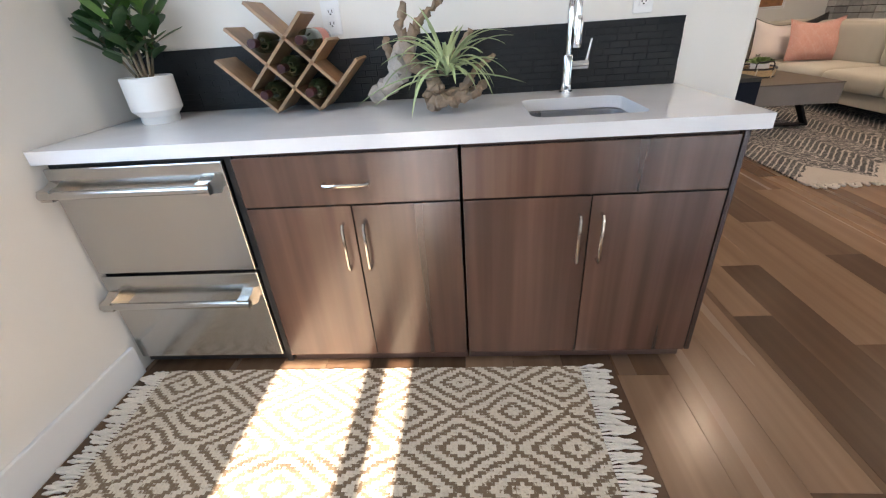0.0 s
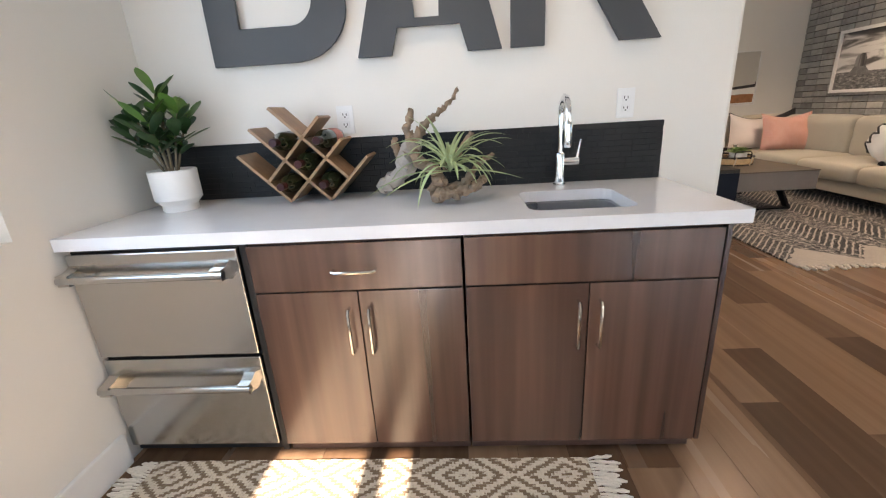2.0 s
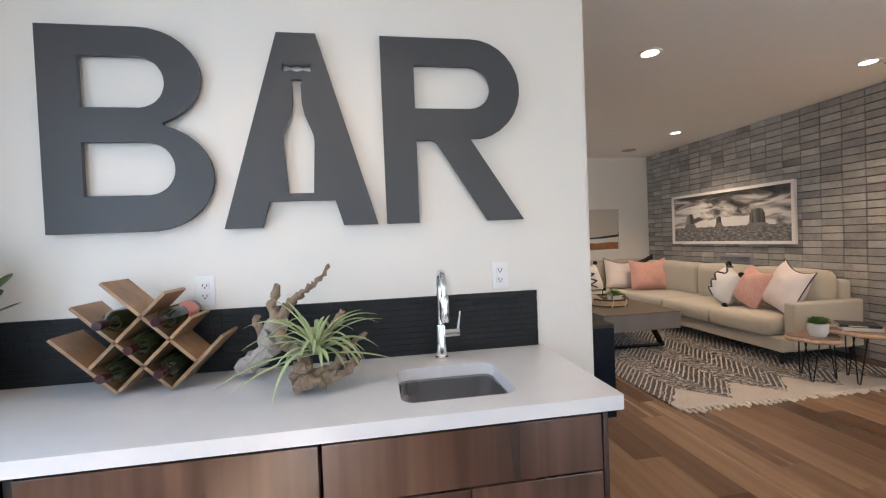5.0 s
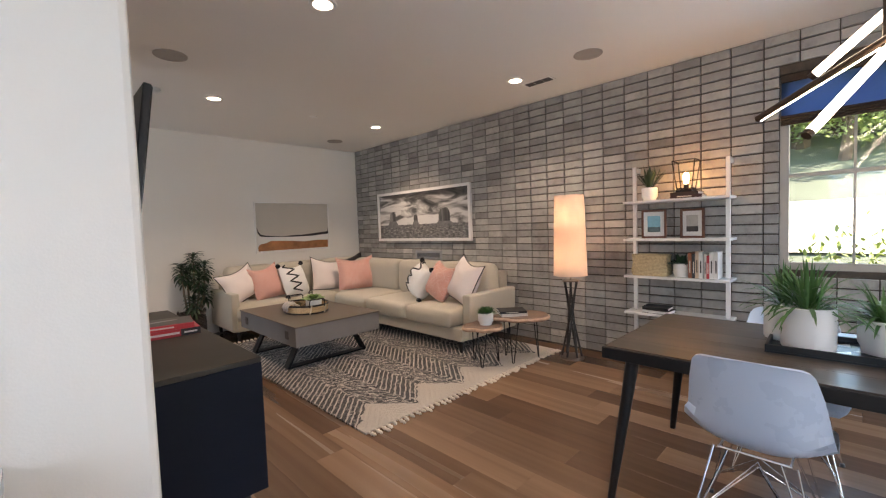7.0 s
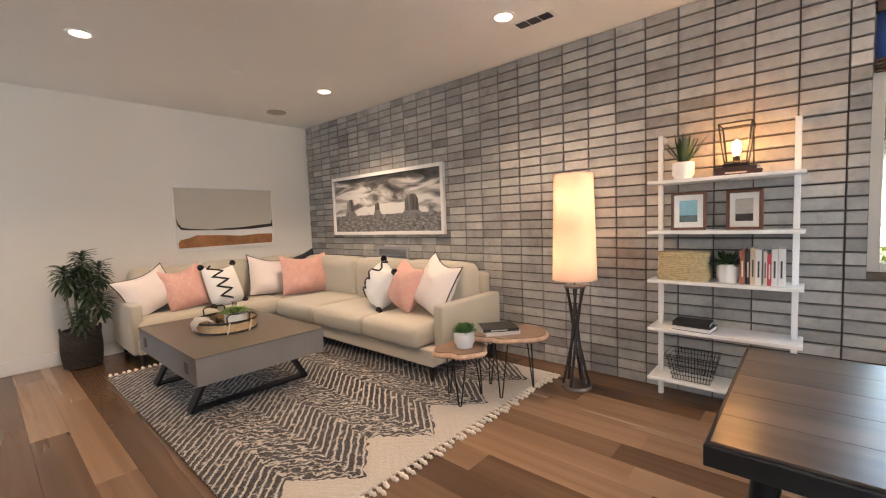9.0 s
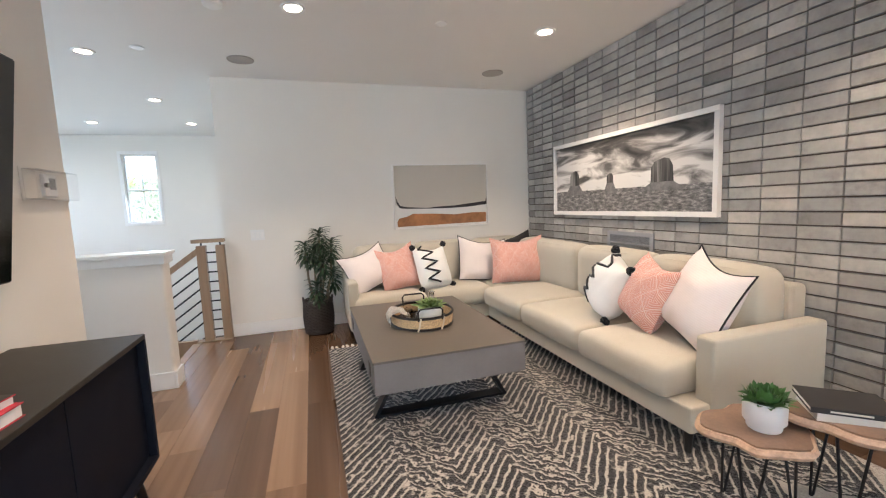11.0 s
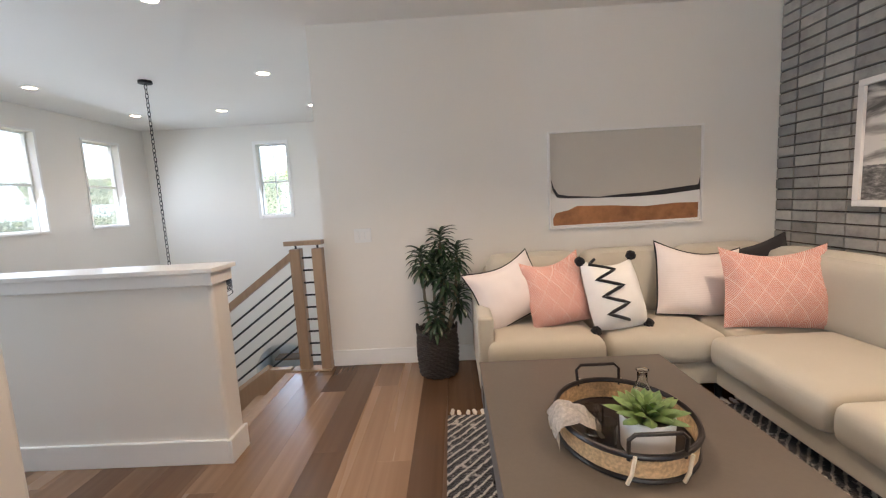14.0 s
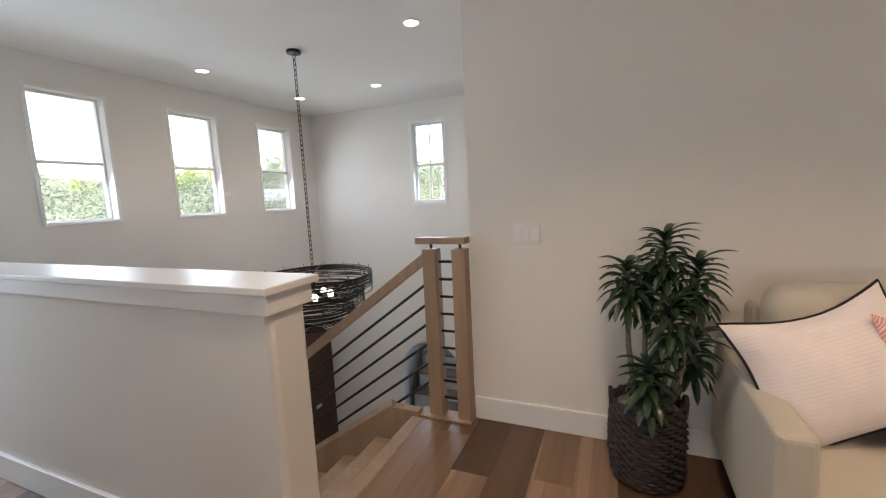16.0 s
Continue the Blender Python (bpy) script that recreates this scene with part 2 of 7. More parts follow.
M_DARK_PILLOW = fabric("charcoal_pillow", (0.030, 0.027, 0.027), 300)
M_TABLE_TOP = simple("taupe_concrete", (0.110, 0.092, 0.074), 0.42, vary=0.12, scale=3, fine=60, bumps=0.05)
M_TABLE_SIDE = simple("grey_concrete", (0.165, 0.155, 0.150), 0.6, vary=0.1, scale=4, bumps=0.08)
M_JOINT = simple("dark_joint_wood", (0.060, 0.048, 0.040), 0.6, bumps=0.1)
M_IRON = simple("blackened_iron", (0.016, 0.016, 0.017), 0.45, 0.5, vary=0.2, bumps=0.05)
M_RATTAN = simple("woven_cane", (0.55, 0.37, 0.20), 0.6, vary=0.3, scale=80, bumps=0.3)
M_RATTAN_DARK = simple("dark_rattan_rim", (0.014, 0.009, 0.007), 0.35, vary=0.2)
M_CORD = fabric("natural_cord", (0.66, 0.56, 0.42), 300)
M_GLASS = glass_mat("clear_glass", (0.97, 0.99, 0.98))
M_SMOKE = glass_mat("smoked_glass", (0.78, 0.78, 0.77))
M_SLAB = simple("live_edge_slab", (0.22, 0.138, 0.095), 0.45, vary=0.25, scale=9, bumps=0.06)
M_BARK = simple("bark_edge", (0.13, 0.08, 0.05), 0.85, vary=0.4, scale=30, bumps=0.5)
M_STEEL_DARK = simple("gunmetal", (0.060, 0.056, 0.055), 0.38, 0.7, vary=0.15)
M_LAMP_BASE = simple("bronze_lamp_base", (0.19, 0.15, 0.12), 0.35, 0.8)
M_SHELF_WHITE = simple("white_lacquer", (0.80, 0.79, 0.77), 0.35, vary=0.015, bumps=0.02)
M_PHOTO_FRAME = simple("white_photo_frame", (0.80, 0.78, 0.75), 0.45, vary=0.02)
M_WOOD_FRAME = grain("mahogany_frame", [(0.2, (0.09, 0.035, 0.02)), (0.8, (0.22, 0.09, 0.05))], 2, 3, 50, 0.4)
M_MAT = simple("white_mat_board", (0.78, 0.77, 0.74), 0.9, bumps=0)
M_CONSOLE = simple("navy_console_lacquer", (0.005, 0.007, 0.014), 0.55, vary=0.15, bumps=0.03, spec=0.15)
M_CONSOLE_TOP = simple("taupe_console_top", (0.034, 0.029, 0.022), 0.5, vary=0.15, scale=5, bumps=0.04, spec=0.3)
M_SCREEN = simple("television_glass", (0.003, 0.003, 0.0035), 0.07, vary=0.05, bumps=0)
M_SEAGRASS = simple("dark_woven_seagrass", (0.042, 0.031, 0.026), 0.75, vary=0.6, scale=70, bumps=0.6)
M_PALM = simple("palm_basket", (0.52, 0.41, 0.24), 0.8, vary=0.25, scale=50, bumps=0.4)
M_DINING_TOP = grain("dark_oak_table", [(0.32, (0.036, 0.027, 0.021)), (0.5, (0.075, 0.056, 0.043)), (0.7, (0.135, 0.103, 0.080))], 1, 1.3, 34, 0.30)
M_CHAIR = simple("pale_blue_white_moulded_shell", (0.55, 0.645, 0.78), 0.28, vary=0.01, bumps=0)
M_TUBE_CASE = simple("bronze_tube", (0.10, 0.065, 0.045), 0.4, 0.6)
M_TUBE = glow("tube_light", (1.0, 0.86, 0.66), 2.0)
M_CAN_GLOW = glow("downlight_lens", (1.0, 0.84, 0.62), 3.0)
M_CAN_RING = simple("downlight_ring", (0.82, 0.81, 0.79), 0.5, bumps=0)
M_BULB = glow("filament_bulb", (1.0, 0.55, 0.18), 5.0)
M_CHAND_BULB = glow("candle_bulb", (1.0, 0.84, 0.62), 6.0)
M_GRILLE = simple("speaker_grille", (0.40, 0.37, 0.34), 0.8, vary=0.1, fine=500, bumps=0.3)
M_VENT = simple("grey_vent_paint", (0.30, 0.30, 0.31), 0.5, vary=0.05)
# dark grey that stands in for shade inside the vent openings
M_VENT_SHADE = simple("vent_shadow_gap", (0.055, 0.055, 0.058), 0.7)
M_DOOR = grain("dark_front_door", [(0.2, (0.035, 0.012, 0.009)), (0.8, (0.10, 0.035, 0.025))], 2, 2, 25, 0.4)
M_SHADE_WOVEN = simple("woven_roman_shade", (0.060, 0.036, 0.022), 0.85, vary=0.4, scale=60, bumps=0.4)
M_PANE = pane_mat("window_pane")
M_ACRYLIC = pane_mat("clear_acrylic", 0.2)
M_CLOTH = fabric("marled_napkin", (0.72, 0.67, 0.61), 90, 0.35)
M_WIRE = simple("chandelier_wire", (0.020, 0.018, 0.017), 0.5, 0.4)
M_BRICK_GROUT = simple("brown_brick_joint", (0.085, 0.066, 0.050), 0.95, vary=0.2, scale=20, bumps=0.3)


def lampshade_mat():
    m, nt, b = node_mat("linen_lampshade")
    v = coords(nt)
    f = noise_tex(nt, v, 160, 3)
    nt.links.new(ramp(nt, f, [(0.3, (0.72, 0.64, 0.55)), (0.7, (0.82, 0.75, 0.66))]), b.inputs["Base Color"])
    b.inputs["Roughness"].default_value = 0.9
    tl = nt.nodes.new("ShaderNodeBsdfTranslucent")
    tl.inputs["Color"].default_value = (0.86, 0.70, 0.58, 1)
    mx = nt.nodes.new("ShaderNodeMixShader")
    mx.inputs[0].default_value = 0.55
    nt.links.new(b.outputs[0], mx.inputs[1])
    nt.links.new(tl.outputs[0], mx.inputs[2])
    nt.links.new(mx.outputs[0], nt.nodes["Material Output"].inputs["Surface"])
    return m


def brick_mat():
    """Glazed grey brick: tone by piece, cloudy glaze and pits."""
    m, nt, b = node_mat("grey_glazed_brick")
    v = coords(nt, (1, 1, 1), 31.0)
    big, mid, fine = noise_tex(nt, v, 7, 4), noise_tex(nt, v, 26, 5, 0.65), noise_tex(nt, v, 220, 3)
    oi = nt.nodes.new("ShaderNodeObjectInfo")
    geo = nt.nodes.new("ShaderNodeNewGeometry")
    rnd = math_node(nt, "FRACT", math_node(nt, "ADD", oi.outputs["Random"], geo.outputs["Random Per Island"]))
    tone = ramp(nt, rnd, [(0.0, (0.23, 0.222, 0.21)), (0.10, (0.31, 0.30, 0.285)), (0.5, (0.375, 0.362, 0.342)), (0.85, (0.43, 0.415, 0.388)), (1.0, (0.52, 0.50, 0.465))])
    f = math_node(nt, "ADD", math_node(nt, "MULTIPLY", big, 0.6), math_node(nt, "MULTIPLY", mid, 0.4))
    col = mix(nt, 1.0, tone, ramp(nt, f, [(0.30, (0.58, 0.57, 0.56)), (0.47, (0.88, 0.87, 0.86)), (0.62, (1.04, 1.03, 1.02))]), "MULTIPLY")
    nt.links.new(col, b.inputs["Base Color"])
    nt.links.new(math_node(nt, "ADD", math_node(nt, "MULTIPLY", mid, 0.35), 0.27), b.inputs["Roughness"])
    bump(nt, b, math_node(nt, "ADD", mid, math_node(nt, "MULTIPLY", fine, 0.4)), 0.22, 0.004)
    return m


def axes(nt):
    tc = nt.nodes.new("ShaderNodeTexCoord")
    sp = nt.nodes.new("ShaderNodeSeparateXYZ")
    nt.links.new(tc.outputs["Object"], sp.inputs[0])
    return tc.outputs["Object"], sp.outputs[0], sp.outputs[1], sp.outputs[2]


def zigzag_rug_mat(name, period, pitch, slope, dark, light, wobble, fill, border=0.0, half_w=1.0, half_l=1.0, diamond=0.0):
    """Woven zigzag stripes, broken up by the yarn; an optional plain toothed border at the ends."""
    m, nt, b = node_mat(name)
    v, x, y, z = axes(nt)
    nz = noise_tex(nt, v, 14, 4)
    yarn = noise_tex(nt, v, 95, 3)
    cell = None
    if diamond:
        cell = math_node(nt, "MULTIPLY", math_node(nt, "PINGPONG", x, 0.006), math_node(nt, "PINGPONG", y, 0.0055))
        x = math_node(nt, "MULTIPLY", math_node(nt, "FLOOR", math_node(nt, "DIVIDE", x, 0.012)), 0.012)
        y = math_node(nt, "MULTIPLY", math_node(nt, "FLOOR", math_node(nt, "DIVIDE", y, 0.011)), 0.011)
    xs = math_node(nt, "ADD", x, math_node(nt, "MULTIPLY", math_node(nt, "SUBTRACT", nz, 0.5), wobble))
    if border:
        xs = math_node(nt, "ADD", xs, half_w)
    tri = math_node(nt, "PINGPONG", xs, period / 2)
    if diamond:
        y = math_node(nt, "PINGPONG", math_node(nt, "ADD", y, 5.13), diamond / 2)
    w = math_node(nt, "ADD", y, math_node(nt, "MULTIPLY", tri, slope))
    w = math_node(nt, "ADD", w, math_node(nt, "MULTIPLY", math_node(nt, "SUBTRACT", nz, 0.5), wobble * 0.8))
    s = math_node(nt, "PINGPONG", w, pitch / 2)
    s = math_node(nt, "DIVIDE", s, pitch / 2)
    s = math_node(nt, "ADD", s, math_node(nt, "MULTIPLY", math_node(nt, "SUBTRACT", yarn, 0.5), 0.8 if diamond else 0.95))
    ink = math_node(nt, "MULTIPLY_ADD", math_node(nt, "SUBTRACT", fill, s), 7.0, 0.5)
    ink = math_node(nt, "MINIMUM", math_node(nt, "MAXIMUM", ink, 0.0), 1.0)
    if border:
        gap = math_node(nt, "MULTIPLY_ADD", math_node(nt, "SUBTRACT", noise_tex(nt, v, 23, 3), 0.36), 9.0, 0.5)
        ink = math_node(nt, "MULTIPLY", ink, math_node(nt, "MINIMUM", math_node(nt, "MAXIMUM", gap, 0.0), 1.0))
    if border:
        ty = math_node(nt, "ADD", y, half_l)
        teeth = math_node(nt, "MULTIPLY", tri, -slope)
        inside = math_node(nt, "GREATER_THAN", ty, math_node(nt, "ADD", teeth, border))
        ink = math_node(nt, "MULTIPLY", ink, inside)
    tone = noise_tex(nt, v, 5, 2)
    lightc = ramp(nt, math_node(nt, "ADD", math_node(nt, "MULTIPLY", yarn, 0.7), math_node(nt, "MULTIPLY", tone, 0.3)), [(0.3, tuple(c * 0.78 for c in light)), (0.7, light)])
    nt.links.new(mix(nt, ink, lightc, dark), b.inputs["Base Color"])
    b.inputs["Roughness"].default_value = 0.95
    b.inputs["Specular IOR Level"].default_value = 0.15
    b.inputs["Sheen Weight"].default_value = 0.3
    relief = math_node(nt, "ADD", yarn, math_node(nt, "MULTIPLY", s, 0.4))
    if cell:
        relief = math_node(nt, "ADD", math_node(nt, "MULTIPLY", yarn, 0.5), math_node(nt, "MULTIPLY", cell, 16000.0))
    bump(nt, b, relief, 0.3 if cell else 0.8, 0.012)
    return m


def diamond_pillow_mat():
    """Coral cotton with fine concentric white diamonds."""
    m, nt, b = node_mat("coral_diamond_print")
    v, x, y, z = axes(nt)
    nz = noise_tex(nt, v, 40, 3)
    u = math_node(nt, "PINGPONG", x, 0.055)
    w = math_node(nt, "PINGPONG", z, 0.078)
    d = math_node(nt, "ADD", math_node(nt, "DIVIDE", u, 0.055), math_node(nt, "DIVIDE", w, 0.078))
    edge = math_node(nt, "ABSOLUTE", math_node(nt, "SUBTRACT", d, 1.0))
    big = math_node(nt, "MULTIPLY", math_node(nt, "LESS_THAN", edge, 0.05), 0.85)
    rings = math_node(nt, "PINGPONG", d, 0.085)
    thin = math_node(nt, "LESS_THAN", math_node(nt, "ADD", rings, math_node(nt, "MULTIPLY", nz, 0.03)), 0.052)
    f = math_node(nt, "MAXIMUM", big, math_node(nt, "MULTIPLY", thin, 0.72))
    base = ramp(nt, nz, [(0.3, (0.58, 0.22, 0.165)), (0.7, (0.68, 0.285, 0.22))])
    nt.links.new(mix(nt, f, base, (0.80, 0.64, 0.57)), b.inputs["Base Color"])
    b.inputs["Roughness"].default_value = 0.9
    b.inputs["Sheen Weight"].default_value = 0.2
    bump(nt, b, noise_tex(nt, v, 350, 2), 0.3, 0.002)
    return m


def stripe_pillow_mat():
    m, nt, b = node_mat("ivory_ribbed_cotton")
    v, x, y, z = axes(nt)
    s = math_node(nt, "PINGPONG", z, 0.006)
    f = math_node(nt, "DIVIDE", s, 0.006)
    nz = noise_tex(nt, v, 30, 3)
    nt.links.new(mix(nt, math_node(nt, "MULTIPLY", f, 0.5), (0.80, 0.725, 0.695), ramp(nt, nz, [(0.3, (0.71, 0.61, 0.585)), (0.7, (0.79, 0.70, 0.67))])), b.inputs["Base Color"])
    b.inputs["Roughness"].default_value = 0.9
    bump(nt, b, f, 0.16, 0.003)
    return m


M_LINEN = lampshade_mat()
M_BRICK = brick_mat()
M_CORAL = diamond_pillow_mat()
M_IVORY = stripe_pillow_mat()
M_ZIG = fabric("white_knit_pillow", (0.80, 0.78, 0.75), 200, 0.06)
M_RUG = zigzag_rug_mat("black_zigzag_wool", 0.54, 0.064, -1.15, (0.016, 0.014, 0.015), (0.60, 0.54, 0.47), 0.13, 0.72, 0.09, 1.21, 1.56)
M_BAR_RUG = zigzag_rug_mat("brown_chevron_jute", 0.36, 0.044, 0.66, (0.20, 0.130, 0.076), (0.70, 0.595, 0.46), 0.030, 0.44, diamond=0.27)
M_FRINGE = fabric("cream_fringe", (0.72, 0.65, 0.56), 200, 0.15)
M_GROUND = simple("dry_grass_ground", (0.070, 0.085, 0.055), 0.95, vary=0.6, scale=0.12, fine=0.8, bumps=0.3)
M_TREE = simple("tree_foliage", (0.115, 0.155, 0.065), 0.7, vary=0.5, scale=0.6, fine=8, bumps=0.0)


def thin_leaf(m, colour, share):
    """Lets daylight through a leaf."""
    nt = m.node_tree
    tl, mx = nt.nodes.new("ShaderNodeBsdfTranslucent"), nt.nodes.new("ShaderNodeMixShader")
    tl.inputs["Color"].default_value = (*colour, 1)
    mx.inputs[0].default_value = share
    nt.links.new(nt.nodes["Principled BSDF"].outputs[0], mx.inputs[1])
    nt.links.new(tl.outputs[0], mx.inputs[2])
    nt.links.new(mx.outputs[0], nt.nodes["Material Output"].inputs["Surface"])


thin_leaf(M_TREE, (0.50, 0.64, 0.25), 0.6)
M_BARK_TREE = simple("tree_bark", (0.12, 0.09, 0.06), 0.9, vary=0.3)
M_STUCCO = simple("pale_stucco", (0.72, 0.69, 0.63), 0.9, vary=0.05, bumps=0.1)
M_ROOF = simple("tile_roof", (0.24, 0.13, 0.09), 0.85, vary=0.2, bumps=0.2)
M_PALE = simple("pale_gravel", (0.47, 0.46, 0.36), 0.95, vary=0.3, scale=0.6, fine=9, bumps=0.2)
M_STONE = simple("stone_paving", (0.36, 0.34, 0.30), 0.7, vary=0.2, bumps=0.1)


# ---------------------------------------------------------------- mesh helpers
def thing(name, at=(0, 0, 0), rz=0.0, label="", category="", group="", kind=""):
    o = new(name)
    o.empty_display_size = 0.1
    o.matrix_basis = pose(*at, 0, 0, rz)
    return tagged(o, label, category, group, kind)


def part(name, bm, material, parent=None, label="", smooth=False):
    me = bpy.data.meshes.new(name)
    bm.normal_update()
    bm.to_mesh(me)
    bm.free()
    me.materials.append(material)
    if smooth:
        me.polygons.foreach_set("use_smooth", [True] * len(me.polygons))
        me.set_sharp_from_angle(angle=radians(40))
    o = new(name, me)
    if parent is not None:
        o.parent = parent
    return tagged(o, label)


def structure(name, bm, material, label="", smooth=False):
    return tagged(part(name, bm, material, None, label, smooth), kind="structure")


def B():
    return bmesh.new()


def bx(bm, x0, x1, y0, y1, z0, z1, bev=0.0, seg=2):
    vs = bmesh.ops.create_cube(bm, size=1.0)["verts"]
    for v in vs:
        v.co = Vector((x0 + (v.co.x + 0.5) * (x1 - x0), y0 + (v.co.y + 0.5) * (y1 - y0), z0 + (v.co.z + 0.5) * (z1 - z0)))
    if bev:
        es = list({e for v in vs for e in v.link_edges})
        bmesh.ops.bevel(bm, geom=es, offset=bev, segments=seg, affect="EDGES", profile=0.5)
    return bm


def box(*a, **k):
    return bx(B(), *a, **k)


def tube(bm, pts, r, n=8, closed=False, caps=True):
    """A round bar along points; r is one radius or one for each point."""
    pts = [Vector(p) for p in pts]
    rs = r if isinstance(r, (list, tuple)) else [r] * len(pts)
    rings, up = [], None
    for i, p in enumerate(pts):
        a = pts[i - 1] if i else (pts[-1] if closed else pts[0])
        c = pts[(i + 1) % len(pts)] if (i + 1 < len(pts) or closed) else pts[-1]
        t = (c - a).normalized()
        if up is None:
            up = Vector((0, 0, 1)) if abs(t.z) < 0.9 else Vector((1, 0, 0))
        s = t.cross(up).normalized()
        up = s.cross(t).normalized()
        rings.append([bm.verts.new(p + rs[i] * (math.cos(q) * s + math.sin(q) * up)) for q in [2 * math.pi * k / n for k in range(n)]])
    m = len(rings)
    for i in range(m if closed else m - 1):
        a, c = rings[i], rings[(i + 1) % m]
        for k in range(n):
            bm.faces.new((a[k], a[(k + 1) % n], c[(k + 1) % n], c[k]))
    if caps and not closed:
        bm.faces.new(rings[0][::-1])
        bm.faces.new(rings[-1])
    return bm


def lathe(bm, prof, n=28, cx=0, cy=0, sx=1.0, sy=1.0):
    rings = []
    for r, z in prof:
        if r < 1e-5:
            rings.append([bm.verts.new((cx, cy, z))])
        else:
            rings.append([bm.verts.new((cx + sx * r * math.cos(2 * math.pi * k / n), cy + sy * r * math.sin(2 * math.pi * k / n), z)) for k in range(n)])
    for a, c in zip(rings, rings[1:]):
        for k in range(n):
            k2 = (k + 1) % n
            if len(a) == 1 and len(c) == 1:
                continue
            if len(a) == 1:
                bm.faces.new((a[0], c[k2], c[k]))
            elif len(c) == 1:
                bm.faces.new((a[k], a[k2], c[0]))
            else:
                bm.faces.new((a[k], a[k2], c[k2], c[k]))
    bmesh.ops.recalc_face_normals(bm, faces=bm.faces[:])
    return bm


def prism(bm, outline, axis, a, b):
    """Extrude a 2D outline along an axis from a to b."""
    def put(p, d):
        return {0: (d, p[0], p[1]), 1: (p[0], d, p[1]), 2: (p[0], p[1], d)}[axis]
    f, g = [bm.verts.new(put(p, a)) for p in outline], [bm.verts.new(put(p, b)) for p in outline]
    fs = [bm.faces.new(f), bm.faces.new(g[::-1])]
    n = len(outline)
    for i in range(n):
        fs.append(bm.faces.new((f[i], g[i], g[(i + 1) % n], f[(i + 1) % n])))
    bmesh.ops.recalc_face_normals(bm, faces=fs)
    return bm


def soft_box(x0, x1, y0, y1, z0, z1, r=0.05, crown=0.02, nx=14, ny=12, nz=5, sag=0.0, seed=0.0):
    """An upholstered block: rounded all round, crowned on top, slightly uneven."""
    bm = B()
    bmesh.ops.create_cube(bm, size=2.0)
    for ax, n in ((0, nx), (1, ny), (2, nz)):
        for k in range(1, n):
            no, co = [0, 0, 0], [0, 0, 0]
            no[ax], co[ax] = 1, -1 + 2 * k / n
            bmesh.ops.bisect_plane(bm, geom=bm.verts[:] + bm.edges[:] + bm.faces[:], plane_co=co, plane_no=no)
    c, h = Vector(((x0 + x1) / 2, (y0 + y1) / 2, (z0 + z1) / 2)), Vector(((x1 - x0) / 2, (y1 - y0) / 2, (z1 - z0) / 2))
    rr = min(r, *h)
    for v in bm.verts:
        u = v.co.copy()
        p = Vector(math.copysign(math.sin(abs(q) * math.pi / 2) if abs(q) < 1 else 1.0, q) for q in u)
        p = Vector((p.x * h.x, p.y * h.y, p.z * h.z))
        inner = Vector(max(-(hh - rr), min(hh - rr, q)) for q, hh in zip(p, h))
        d = p - inner
        if d.length > 1e-6:
            p = inner + d.normalized() * min(d.length, rr)
        bulge = (1 - u.x ** 2) * (1 - u.y ** 2)
        p.z += crown * bulge * (1 if u.z > 0 else 0.0) * abs(u.z)
        q = noise.noise(Vector((p.x * 3 + seed, p.y * 3, p.z * 3 + seed)))
        p += d.normalized() * 0.004 * q if d.length > 1e-6 else Vector((0, 0, 0.004 * q))
        v.co = c + p
    return bm


def leaf_blade(bm, base, direction, length, width, droop=0.3, fold=0.15, n=5, up=(0, 0, 1), blunt=False):
    """A curved, folded leaf with a pointed end, or a blunt oval one."""
    d = Vector(direction).normalized()
    side = d.cross(Vector(up))
    side = side.normalized() if side.length > 1e-4 else Vector((1, 0, 0))
    p, rows = Vector(base), []
    for i in range(n + 1):
        t = i / n
        w = width * 0.5 * (math.sin(math.pi * min(1.0, t * 0.92 + 0.08)) ** 0.7) if i < n else 0.0
        if blunt and i < n:
            w = width * 0.5 * max(0.12, math.sin(math.pi * t ** 1.35)) ** 0.55
        nrm = side.cross(d).normalized()
        rows.append((p - side * w, p - nrm * w * fold * 2, p + side * w) if i < n else (p,))
        d = (d + Vector((0, 0, -droop / n))).normalized()
        p = p + d * (length / n)
    vr = [[bm.verts.new(q) for q in r] for r in rows]
    for a, c in zip(vr, vr[1:]):
        if len(c) == 3:
            bm.faces.new((a[0], a[1], c[1], c[0]))
            bm.faces.new((a[1], a[2], c[2], c[1]))
        else:
            bm.faces.new((a[0], a[1], c[0]))
            bm.faces.new((a[1], a[2], c[0]))
    return bm


